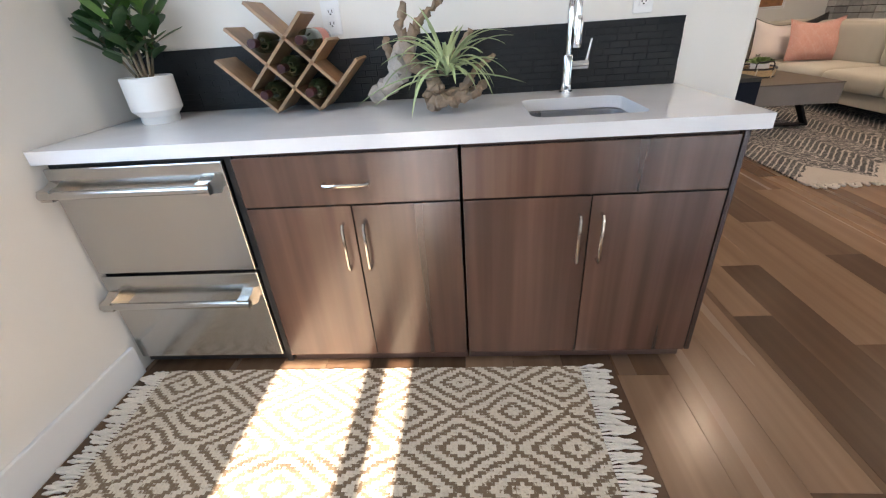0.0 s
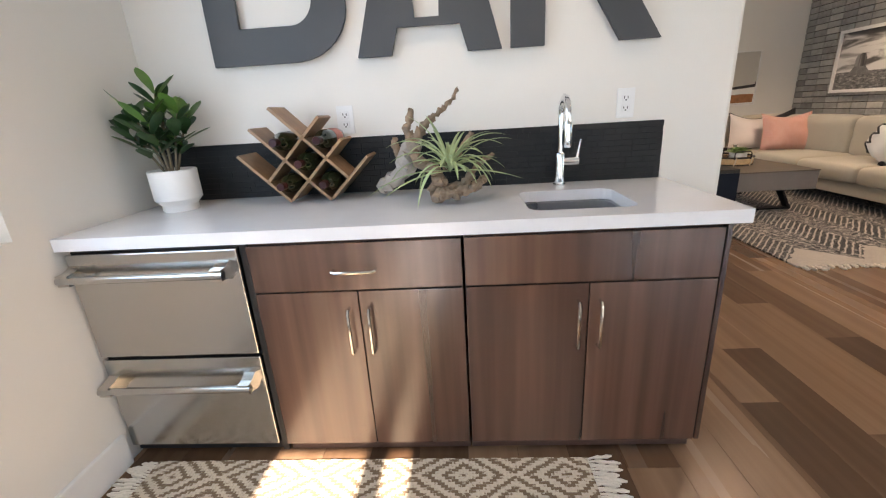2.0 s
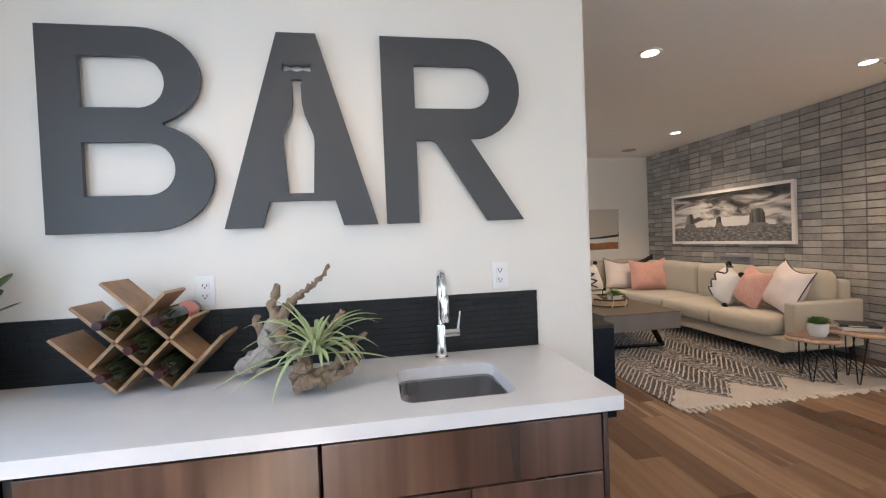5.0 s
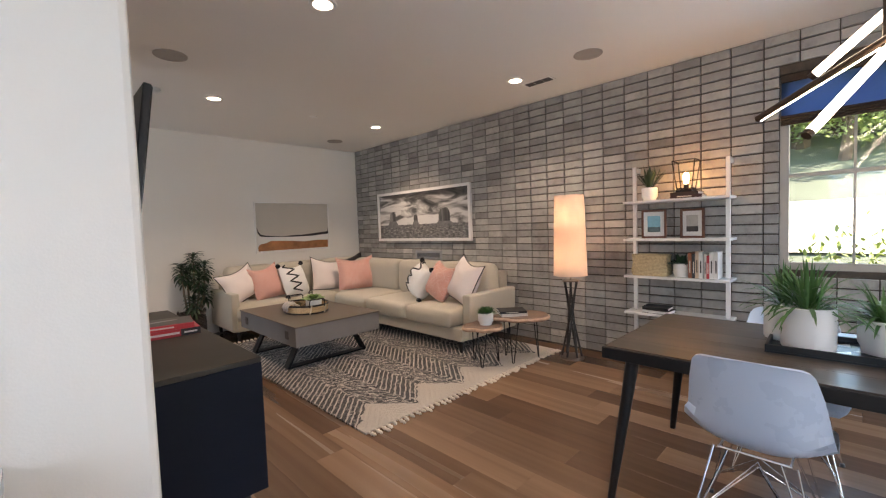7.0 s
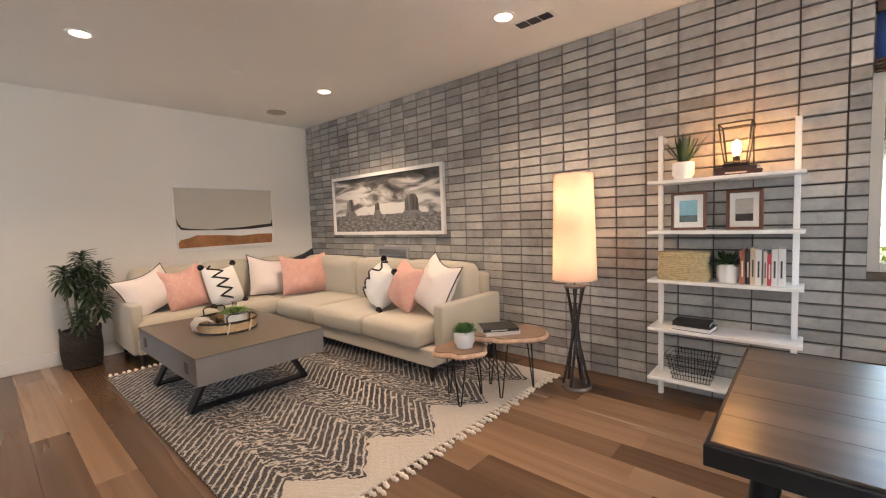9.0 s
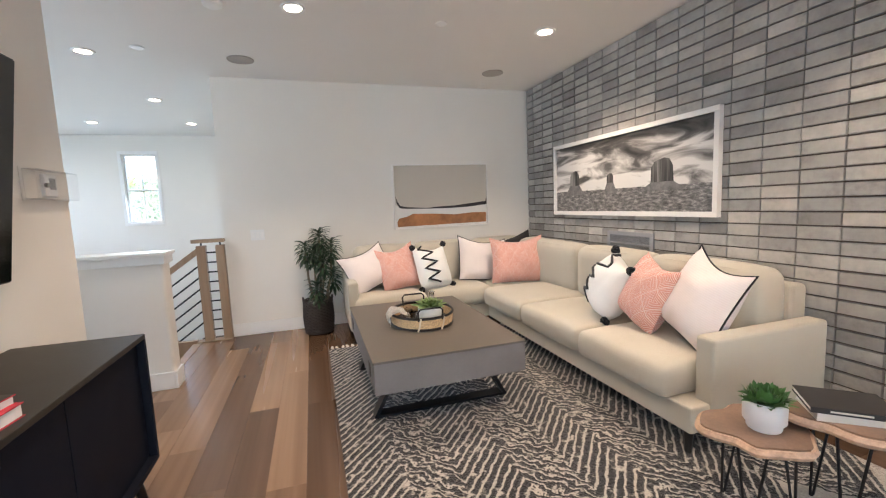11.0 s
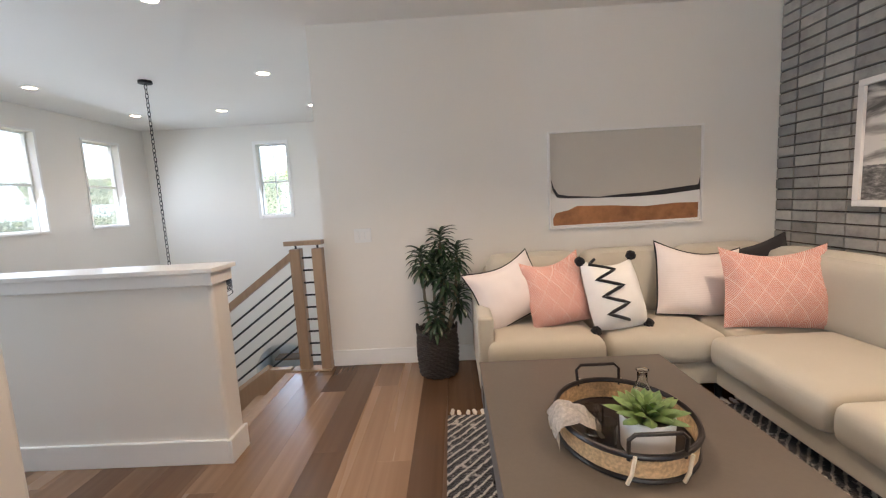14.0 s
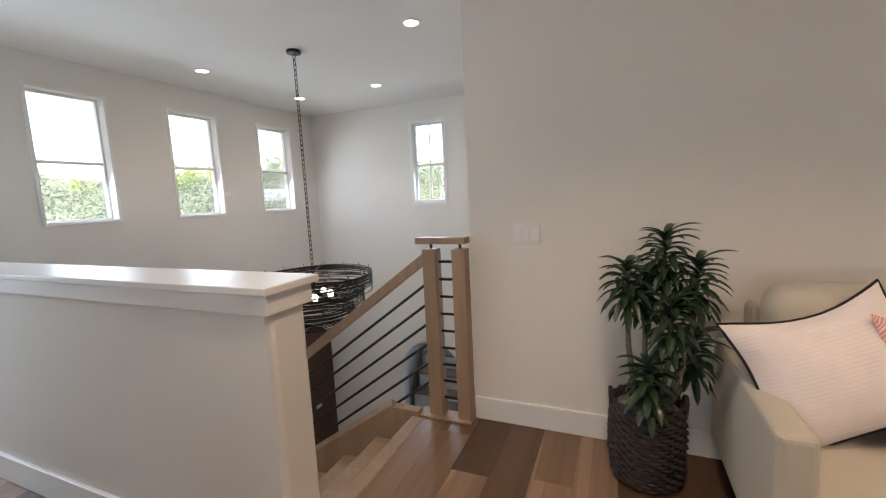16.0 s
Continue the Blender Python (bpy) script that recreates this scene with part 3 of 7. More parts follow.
def pillow(name, at, w, h, t, material, rx, rz, label, roll=0.0, welt=None, group="sofa cushions", soft=0.0):
    """A stuffed cushion standing on its lower edge at 'at', leaning back by rx."""
    o = new(name)
    o.empty_display_size = 0.1
    o.matrix_basis = pose(*at, 0, 0, rz) @ pose(0, 0, 0, rx, 0, 0) @ pose(0, 0, 0, 0, roll, 0)
    tagged(o, label, "cushion", group)
    n = 16
    bm = B()
    sides = []
    sd = at[0] * 3.1 + at[1]
    tilt = 0.35 * noise.noise(Vector((sd * 2.3, 1.5, 0.4)))

    def outline(u, v):
        # seam plane: sides bow out, the top is chopped in, corners stay pointed
        side = 1 - 0.055 * (1 - v * v) + 0.03 * noise.noise(Vector((v * 1.4, sd, 3.0 + u)))
        if v < 0:
            side += 0.03 * (1 - u * u)
        x = u * w / 2 * (side + 0.02 * u * u * v * v)
        up = (max(0.0, v) ** 1.5) * max(0.0, 1 - ((u - tilt) / 1.25) ** 2) ** 1.3
        z = h / 2 + v * h / 2 * (1 - 0.04 * (1 - u * u)) - 0.155 * h * up
        x *= 1 - soft * u * u * v * v
        z = h / 2 + (z - h / 2) * (1 - soft * u * u * v * v)
        return x, z
    for sgn in (-1, 1):
        g = []
        for i in range(n + 1):
            row = []
            for j in range(n + 1):
                u, v = -1 + 2 * i / n, -1 + 2 * j / n
                x, z = outline(u, v)
                th = t / 2 * ((1 - u * u * abs(u)) * (1 - abs(v) ** 3)) ** 0.62 * (1.08 - 0.22 * v)
                th *= 1 - 0.35 * max(0.0, v) ** 2 * math.exp(-((u - tilt) / 0.28) ** 2)
                k = noise.noise(Vector((u * 1.7 + sd, v * 1.7, sgn * 2.0)))
                edge = i in (0, n) or j in (0, n)
                row.append(bm.verts.new((x, 0 if edge else sgn * th * (1 + 0.22 * k) + 0.004 * noise.noise(Vector((u * 5 + sd, v * 5, sgn))), z)))
            g.append(row)
        sides.append(g)
    for g, fl in ((sides[0], False), (sides[1], True)):
        for i in range(n):
            for j in range(n):
                q = (g[i][j], g[i + 1][j], g[i + 1][j + 1], g[i][j + 1])
                bm.faces.new(q[::-1] if fl else q)
    bmesh.ops.remove_doubles(bm, verts=bm.verts[:], dist=1e-5)
    part("cover", bm, material, o, smooth=True)
    if welt:
        pts = []
        for i in range(40):
            s = i / 10
            k, f = int(s), s - int(s)
            u, v = [(-1 + 2 * f, -1), (1, -1 + 2 * f), (1 - 2 * f, 1), (-1, 1 - 2 * f)][k]
            px, pz = outline(u, v)
            pts.append((px, 0, pz))
        part("piping", tube(B(), pts, 0.0058, 6, closed=True), welt, o, "black corded piping", smooth=True)
    return o


def cut_wall(name, x0, x1, y0, y1, z0, z1, holes, material, label, bev=0.0):
    """A wall along x or y, in one mesh, with rectangular holes (a0, a1, z0, z1) along its long axis."""
    along_x = (x1 - x0) > (y1 - y0)
    a0, a1 = (x0, x1) if along_x else (y0, y1)
    xs = sorted({a0, a1, *[h[0] for h in holes], *[h[1] for h in holes]})
    zs = sorted({z0, z1, *[h[2] for h in holes], *[h[3] for h in holes]})
    bm = B()
    for i in range(len(xs) - 1):
        for k in range(len(zs) - 1):
            mx, mz = (xs[i] + xs[i + 1]) / 2, (zs[k] + zs[k + 1]) / 2
            if any(h[0] < mx < h[1] and h[2] < mz < h[3] for h in holes):
                continue
            if along_x:
                bx(bm, xs[i], xs[i + 1], y0, y1, zs[k], zs[k + 1])
            else:
                bx(bm, x0, x1, xs[i], xs[i + 1], zs[k], zs[k + 1])
    bmesh.ops.remove_doubles(bm, verts=bm.verts[:], dist=1e-5)
    bm.verts.index_update()
    groups = {}
    for f in bm.faces:
        groups.setdefault(tuple(sorted(v.index for v in f.verts)), []).append(f)
    bmesh.ops.delete(bm, geom=[f for g in groups.values() if len(g) > 1 for f in g], context="FACES_ONLY")
    return structure(name, bm, material, label)


# ---------------------------------------------------------------- the large structure
H = 2.74
WALL_S, WALL_W = -2.30, -1.26

structure("ground_slab", box(-1.41, 5.30, WALL_S, 4.91, -0.30, -0.012), M_PLANK_GAP, "dark subfloor under the plank floor")
structure("landing_slab", box(1.20, 5.30, 4.91, 7.22, -0.30, -0.012), M_PLANK_GAP, "dark subfloor under the plank floor")
structure("hall_slab", box(-2.60, 1.20, 4.91, 5.94, -0.30, -0.012), M_PLANK_GAP, "dark subfloor under the hall floor")
structure("ceiling", box(-2.62, 5.33, WALL_S - 0.15, 10.85, H, H + 0.12), M_CEIL, "flat off-white painted ceiling")

cut_wall("wall_west_bar", WALL_W - 0.15, WALL_W, WALL_S, 1.92, 0, H, [(0.34, 1.20, 0.94, 2.15)], M_WALL, "warm white wall with a window beside the bar")
cut_wall("wall_south", WALL_W - 0.15, 5.33, WALL_S - 0.15, WALL_S, 0, H, [(-0.70, -0.12, 0.02, 2.66), (1.60, 4.60, 0.02, 2.44)], M_WALL, "warm white wall with glazed doors")
bm = B()
prism(bm, [(WALL_W - 0.15, 1.92), (1.18, 1.92), (1.194, 1.926), (1.20, 1.94), (1.20, 4.89), (1.194, 4.904), (1.18, 4.91), (-2.47, 4.91),
           (-2.47, 4.76), (1.05, 4.76), (1.05, 2.07), (WALL_W - 0.15, 2.07)], 2, 0, H)
structure("wall_bar_and_television", bm, M_WALL, "warm white wall with rounded corners behind the bar and television")
structure("wall_far", box(1.535, 5.18, 7.07, 7.22, 0, H), M_WALL, "warm white painted wall behind the sofa")
cut_wall("wall_east_backing", 5.18, 5.33, WALL_S, 7.22, 0, H, [(0.345, 1.19, 0.93, 2.43)], M_BRICK_GROUT, "brown mortar wall behind the grey brick")
# foyer
cut_wall("wall_foyer_west", -2.62, -2.47, 4.76, 10.85, -3.06, H, [(6.94, 7.54, 1.235, 2.44), (8.20, 8.81, 1.225, 2.44), (9.49, 10.11, 1.225, 2.44), (5.05, 5.75, 0.9, 2.2)], M_WALL, "cool white foyer wall with tall windows")
cut_wall("wall_foyer_north", -2.47, 1.685, 10.68, 10.83, -3.06, H, [(-0.60, -0.10, 1.245, 2.42), (-1.0, 0.05, -3.06, -1.0)], M_WALL, "cool white foyer wall with one window")
structure("wall_foyer_east", box(1.535, 1.685, 7.22, 10.68, -3.06, H), M_WALL, "white foyer side wall")
structure("wall_under_landing", box(1.21, 1.535, 7.08, 7.20, -3.06, -0.3), M_WALL, "white wall under the landing")
structure("wall_stair_lower", box(-2.47, 1.33, 5.79, 5.93, -3.06, -0.30), M_WALL, "white wall under the half wall")
structure("wall_stair_end", box(1.20, 1.32, 5.95, 7.08, -3.06, -0.31), M_WALL, "white wall under the landing edge")
structure("foyer_floor", box(-2.62, 3.5, 5.8, 13.0, -3.16, -3.06), M_STONE, "stone floor of the lower foyer")
# stops short of the ceiling to let a strip of daylight in
structure("wall_beyond_arch", box(-1.6, 0.7, 12.6, 12.7, -3.06, -1.55), M_STUCCO, "pale wall seen through the arch")
# side walls and ceiling added only to darken the space beyond the arch
structure("wall_arch_side", box(-1.7, -1.6, 10.83, 12.7, -3.06, -0.6), M_STUCCO, "added side wall that keeps daylight out beyond the arch")
structure("wall_arch_far_side", box(0.7, 0.8, 10.83, 12.7, -3.06, -0.6), M_STUCCO, "added side wall that keeps daylight out beyond the arch")
structure("ceiling_beyond_arch", box(-1.7, 0.8, 10.83, 12.7, -0.6, -0.5), M_CEIL, "added ceiling that keeps the sky off the space beyond the arch")

# half wall with cap
bm = prism(B(), [(-2.47, 5.785), (1.31, 5.785), (1.324, 5.791), (1.33, 5.805), (1.33, 5.925), (1.324, 5.939), (1.31, 5.945), (-2.47, 5.945)], 2, 0, 1.0)
structure("half_wall", bm, M_WALL, "white half wall beside the stairs")
hw = thing("half_wall_cap", (0, 0, 0), 0, "white painted cap on the half wall", "trim", kind="structure")
part("cap_board", box(-2.47, 1.365, 5.745, 5.985, 1.045, 1.07, bev=0.004), M_TRIM, hw)
part("cap_fascia", box(-2.47, 1.347, 5.765, 5.965, 0.978, 1.045, bev=0.004), M_TRIM, hw)


def baseboard(segments):
    o = thing("baseboard", (0, 0, 0), 0, "white painted tall baseboard", "baseboard", kind="structure")
    for x0, x1, y0, y1 in segments:
        part("board", box(x0, x1, y0, y1, 0.0, 0.135, bev=0.004), M_TRIM, o)
    return o


baseboard([(1.535, 2.9, 7.052, 7.07), (2.9, 5.12, 7.052, 7.07), (WALL_W, WALL_W + 0.018, WALL_S, 1.30), (-2.4, 1.33, 5.765, 5.785), (1.33, 1.35, 5.765, 5.945),
           (1.20, 1.218, 1.92, 4.91), (0.96, 1.20, 1.902, 1.92), (-2.4, 1.20, 4.91, 4.928)])


def window_unit(name, axis, wall, a0, a1, z0, z1, inward, frame_mat, label, mid=None, muntin=None, depth=0.15, fw=0.045, jamb=M_TRIM, casing=0.0, glass_at=0.10):
    """A window in a wall: frame, meeting rail, muntin, pane, sill and casing. wall: inner face; inward: +1 or -1 into the room."""
    o = thing(name, (0, 0, 0), 0, label, "window", kind="structure")

    def bb(d0, d1, p0, p1, q0, q1, bev=0.003):
        d0, d1 = sorted((wall - inward * d0, wall - inward * d1))
        return box(d0, d1, p0, p1, q0, q1, bev=bev) if axis == 0 else box(p0, p1, d0, d1, q0, q1, bev=bev)
    g = glass_at
    for nm, p0, p1, q0, q1 in (("frame_side", a0, a0 + fw, z0, z1), ("frame_side", a1 - fw, a1, z0, z1), ("frame_rail", a0 + fw, a1 - fw, z1 - fw, z1), ("frame_rail", a0 + fw, a1 - fw, z0, z0 + fw)):
        part(nm, bb(g - 0.03, g + 0.03, p0, p1, q0, q1), frame_mat, o)
    if mid:
        part("meeting_rail", bb(g - 0.025, g + 0.02, a0 + fw, a1 - fw, mid - 0.014, mid + 0.014), frame_mat, o)
    if muntin:
        part("muntin", bb(g - 0.012, g + 0.012, muntin - 0.008, muntin + 0.008, z0 + fw, z1 - fw, 0.001), frame_mat, o)
    p = part("pane", bb(g - 0.003, g + 0.003, a0 + fw, a1 - fw, z0 + fw, z1 - fw, 0), M_PANE, o)
    p.visible_shadow = False
    if casing:
        c = casing
        for nm, p0, p1, q0, q1 in (("casing", a0 - c, a0, z0 - c, z1 + c), ("casing", a1, a1 + c, z0 - c, z1 + c), ("casing", a0, a1, z1, z1 + c), ("sill", a0, a1, z0 - c, z0)):
            part(nm, bb(-0.012, 0.0, p0, p1, q0, q1), jamb, o)
    return o


for i, (a0, a1) in enumerate(((6.94, 7.54), (8.20, 8.81), (9.49, 10.11))):
    window_unit("window_%d" % (i + 1), 0, -2.47, a0, a1, 1.225 if i else 1.235, 2.44, 1, M_WHITE_FRAME, "tall white foyer window over green hills", mid=1.80, fw=0.02, casing=0.03, glass_at=0.12)
window_unit("window_4", 1, 10.68, -0.60, -0.10, 1.245, 2.42, -1, M_WHITE_FRAME, "narrow white foyer window with a muntin", mid=1.80, muntin=-0.35, fw=0.025, casing=0.05, glass_at=0.10)
# guessed window, out of view, goes with the landing fill lamp
window_unit("window_5", 0, -2.47, 5.05, 5.75, 0.9, 2.2, 1, M_WHITE_FRAME, "guessed white window at the end of the hall, out of view", fw=0.04)
window_unit("window_6", 0, 5.18, 0.345, 1.19, 0.93, 2.43, -1, M_TAN_FRAME, "tan framed dining window in the brick wall", mid=1.66, muntin=0.768, fw=0.055, glass_at=0.07)
window_unit("window_7", 0, -1.26, 0.34, 1.20, 0.94, 2.15, 1, M_WHITE_FRAME, "white window beside the bar", fw=0.05)
window_unit("door_1", 1, WALL_S, -0.70, -0.12, 0.02, 2.66, 1, M_WHITE_FRAME, "narrow glazed patio door behind the bar", fw=0.03)
part("glazing_bar", box(-0.67, -0.15, WALL_S - 0.104, WALL_S - 0.096, 2.310, 2.319), M_WHITE_FRAME, bpy.data.objects["door_1"])
bmx = box(-0.325, -0.235, WALL_S - 0.12, WALL_S - 0.06, 0.04, 2.62, bev=0.004)
structure("door_mullion", bmx, M_WHITE_FRAME, "white mullion of the glazed door")
window_unit("door_2", 1, WALL_S, 1.60, 4.60, 0.02, 2.44, 1, M_WHITE_FRAME, "wide sliding patio door by the dining table", muntin=3.1, fw=0.06)
# unseen slab added to keep direct sun out of the wide door
structure("patio_roof", box(0.9, 6.5, -7.5, -2.46, 2.60, 2.75), M_STUCCO, "added roof, out of view, that blocks the sun at the wide door")
structure("patio_deck", box(-3.0, 6.5, -7.5, -2.46, -0.30, -0.05), M_STONE, "stone paved patio deck")

# stairs going down from the landing
st = thing("stairs", (0, 0, 0), 0, "wooden stairs going down beside the railing", "stairs", kind="structure")
for i in range(13):
    x1 = 1.19 - 0.26 * i
    z = -0.18 * (i + 1)
    part("tread", box(x1 - 0.29, x1, 5.955, 6.955, z - 0.035, z, bev=0.006), M_OAK, st)
    part("riser", box(x1 - 0.02, x1 - 0.002, 5.955, 6.955, z, z + 0.142), M_OAK, st)
part("stringer", prism(B(), [(1.20, 0.03), (1.0, 0.03), (-2.3, -2.25), (-2.3, -2.60), (1.20, -0.30)], 1, 6.96, 7.02), M_OAK, st)
part("landing_nosing", box(1.16, 1.245, 5.95, 6.955, -0.035, 0.004, bev=0.008), M_OAK, st)
part("stringer_cap", tube(B(), [(1.02, 6.99, 0.04), (-2.3, 6.99, -2.24)], 0.03, 4), M_OAK, st)

rl = thing("stair_railing", (0, 0, 0), 0, "oak stair railing with black metal rods", "railing")
for x0, x1 in ((1.267, 1.354), (1.448, 1.530)):
    part("post", box(x0, x1, 6.99, 7.068, 0.0, 1.016, bev=0.005), M_OAK, rl)
    part("pin", tube(B(), [((x0 + x1) / 2, 7.03, 1.014), ((x0 + x1) / 2, 7.03, 1.047)], 0.009, 8), M_STEEL_DARK, rl, "dark steel pin")
part("top_cap", box(1.228, 1.534, 6.985, 7.069, 1.045, 1.082, bev=0.004), M_OAK, rl)
for k in range(9):
    z = 0.94 - 0.103 * k
    part("rod", tube(B(), [(1.352, 7.03, z), (1.45, 7.03, z)], 0.008, 8), M_IRON, rl, "black metal rod")
part("handrail", prism(B(), [(1.268, 0.99), (-2.3, -1.60), (-2.3, -1.68), (1.268, 0.925)], 1, 6.995, 7.06), M_OAK, rl)
for k in range(6):
    z = 0.806 - 0.120 * k
    part("rod", tube(B(), [(1.27, 7.03, z), (-2.3, 7.03, z - 3.57 * 0.727)], 0.0085, 8), M_IRON, rl, "black metal rod")
part("base_strip", box(1.20, 1.535, 6.96, 7.07, 0.0, 0.012, bev=0.003), M_OAK, rl)


# ---------------------------------------------------------------- ceiling fittings
def downlight(x, y):
    o = thing("downlight", (x, y, H), 0, "recessed ceiling downlight, lit warm white", "downlight", "ceiling downlights")
    part("trim_ring", lathe(B(), [(0.058, -0.004), (0.062, -0.010), (0.083, -0.007), (0.086, -0.0005), (0.058, -0.0005)], 28), M_CAN_RING, o, smooth=True)
    part("lens", lathe(B(), [(0.0, -0.0045), (0.058, -0.004), (0.058, -0.001)], 24), M_CAN_GLOW, o, "glowing lens")
    return o


for cx, cy in CANS + FOYER_CANS:
    downlight(cx, cy)


def ceiling_disc(name, x, y, r, material, label, category):
    o = thing(name, (x, y, H), 0, label, category)
    part("rim", lathe(B(), [(r - 0.008, -0.004), (r - 0.004, -0.008), (r, -0.005), (r, -0.0005)], 32), M_CAN_RING if r < 0.09 else M_GRILLE, o, smooth=True)
    part("face", lathe(B(), [(0, -0.005), (r - 0.008, -0.004)], 32), material, o)
    return o


for sx, sy in ((1.91, 6.50), (4.42, 6.46), (4.36, 2.34), (1.85, 4.47)):
    tagged(ceiling_disc("ceiling_speaker", sx, sy, 0.115, M_GRILLE, "round grey ceiling speaker grille", "speaker"), group="ceiling speakers")
for sx, sy, sr in ((1.15, 6.35, 0.055), (3.5, 5.39, 0.045)):
    ceiling_disc("sprinkler_cover", sx, sy, sr, M_PLASTIC, "small white round ceiling cover", "ceiling cover")
sd = thing("smoke_detector", (1.90, 5.40, H), 0, "white round smoke detector", "smoke detector")
part("body", lathe(B(), [(0.0, -0.032), (0.045, -0.03), (0.06, -0.02), (0.065, -0.0005)], 28), M_PLASTIC, sd, smooth=True)
vt = thing("ceiling_vent", (4.60, 2.96, H), 0, "small slatted ceiling air vent", "vent")
part("frame", box(-0.06, 0.06, -0.155, 0.155, -0.008, -0.0005, bev=0.003), M_CAN_RING, vt)
# dark plates drawn for the shaded openings of the vent
for k in range(3):
    part("slat", box(-0.045, 0.045, -0.135 + 0.092 * k, -0.052 + 0.092 * k, -0.012, -0.007, bev=0.002), M_VENT_SHADE, vt)


# ---------------------------------------------------------------- bar: cabinets, counter, sink
FRONT = 1.32


def bar_pull(parent, x, y, z, length, vertical, material=M_NICKEL):
    """An arched flat pull on two feet."""
    bm = B()
    h = length / 2
    pts = [(-h, 0), (-h, -0.022), (-h + 0.012, -0.030), (h - 0.012, -0.030), (h, -0.022), (h, 0)]
    path = [((x, y + d, z + a) if vertical else (x + a, y + d, z)) for a, d in pts]
    tube(bm, path, 0.0055, 6)
    return part("handle", bm, material, parent, "polished nickel bar pull", smooth=True)


def cabinet(x0, x1, drawer_pull, handles, label):
    o = thing("base_cabinet", ((x0 + x1) / 2, FRONT, 0), 0, label, "cabinet", "bar cabinets")
    w = (x1 - x0) / 2
    if drawer_pull:
        part("body", box(-w + 0.002, w - 0.002, 0.022, 0.585, 0.095, 0.870), M_WALNUT_EDGE, o, "dark cabinet box")
    else:
        part("body", box(-w + 0.002, w - 0.002, 0.022, 0.585, 0.095, 0.700), M_WALNUT_EDGE, o, "dark cabinet box")
        part("front_rail", box(-w + 0.002, w - 0.002, 0.022, 0.040, 0.700, 0.870), M_WALNUT_EDGE, o)
    part("toe_kick", box(-w + 0.01, w - 0.01, 0.055, 0.57, 0.0, 0.095), M_WALNUT_EDGE, o, "dark recessed toe kick")
    part("toe_trim", box(-w, w, 0.035, 0.054, 0.004, 0.035, bev=0.003), M_WALNUT_EDGE, o)
    d = part("drawer_front", box(-w + 0.003, w - 0.003, 0.0, 0.02, 0.693, 0.856, bev=0.0015), M_WALNUT, o)
    if drawer_pull:
        bar_pull(d, 0.0, 0.0, 0.765, 0.14, False)
    for a, b, hx in ((-w + 0.003, -0.002, -0.035), (0.002, w - 0.003, 0.035)):
        dr = part("door", box(a, b, 0.0, 0.02, 0.060, 0.687, bev=0.0015), M_WALNUT, o)
        bar_pull(dr, hx, 0.0, 0.545, 0.165, True)
    return o


cabinet(-0.625, 0.080, True, True, "walnut veneer base cabinet with one drawer and two doors")
cabinet(0.084, 0.885, False, True, "walnut veneer sink cabinet with a false drawer front")
o = thing("cabinet_end_panel", (0.893, FRONT, 0), 0, "walnut end panel of the bar cabinets", "panel")
part("panel", box(-0.007, 0.009, 0.0, 0.59, 0.06, 0.870, bev=0.0015), M_WALNUT, o)
part("plinth", box(-0.02, -0.006, 0.04, 0.58, 0.0, 0.06), M_WALNUT_EDGE, o)

dw = thing("drawer_refrigerator", (-0.95, FRONT, 0), 0, "stainless steel two drawer appliance under the counter", "appliance")
part("body", box(-0.30, 0.302, 0.028, 0.58, 0.02, 0.868), M_BLACK, dw, "black appliance case")
part("filler_strip", box(0.300, 0.323, 0.014, 0.03, 0.02, 0.868), M_BLACK, dw, "black filler strip")
for z0, z1, hz in ((0.460, 0.852, 0.782), (0.062, 0.448, 0.352)):
    dd = part("drawer", box(-0.298, 0.296, 0.0, 0.026, z0, z1, bev=0.004), M_STEEL, dw, "brushed steel drawer front")
    bm = B()
    tube(bm, [(-0.292, -0.052, hz), (0.268, -0.052, hz)], 0.0135, 14)
    part("handle", bm, M_STEEL, dd, "round steel bar handle", smooth=True)
    for hx in (-0.27, 0.245):
        part("handle_bracket", prism(B(), [(-0.060, hz - 0.018), (-0.030, hz - 0.020), (0.001, hz - 0.034), (0.001, hz + 0.034), (-0.030, hz + 0.020), (-0.060, hz + 0.018)], 0, hx - 0.02, hx + 0.02), M_NICKEL, dd, "cast steel bracket")

CZ = 0.914
ct = thing("countertop", (0, 0, CZ), 0, "white quartz bar countertop with a cut-out for the sink", "countertop")
SX0, SX1, SY0, SY1 = 0.305, 0.660, 1.400, 1.725
bm = B()


def round_rect(x0, x1, y0, y1, r, n=6):
    pts = []
    for cx, cy, a in ((x1 - r, y1 - r, 0), (x0 + r, y1 - r, 90), (x0 + r, y0 + r, 180), (x1 - r, y0 + r, 270)):
        pts += [(cx + r * math.cos(radians(a + 90 * k / n)), cy + r * math.sin(radians(a + 90 * k / n))) for k in range(n + 1)]
    return pts


def ring_plate(bm, outer, inner, z0, z1):
    """A plate between two outlines of the same number of points."""
    rows = [[bm.verts.new((*p, z)) for p in o] for o, z in ((outer, z1), (outer, z0), (inner, z0), (inner, z1))]
    n = len(outer)
    for a, b in zip(rows, rows[1:] + rows[:1]):
        for k in range(n):
            bm.faces.new((a[k], a[(k + 1) % n], b[(k + 1) % n], b[k]))
    bmesh.ops.recalc_face_normals(bm, faces=bm.faces[:])


outer = round_rect(-1.258, 0.945, 1.300, 1.918, 0.006)
ring_plate(bm, outer, round_rect(SX0, SX1, SY0, SY1, 0.045), -0.042, 0.0)
part("slab", bm, M_QUARTZ, ct)

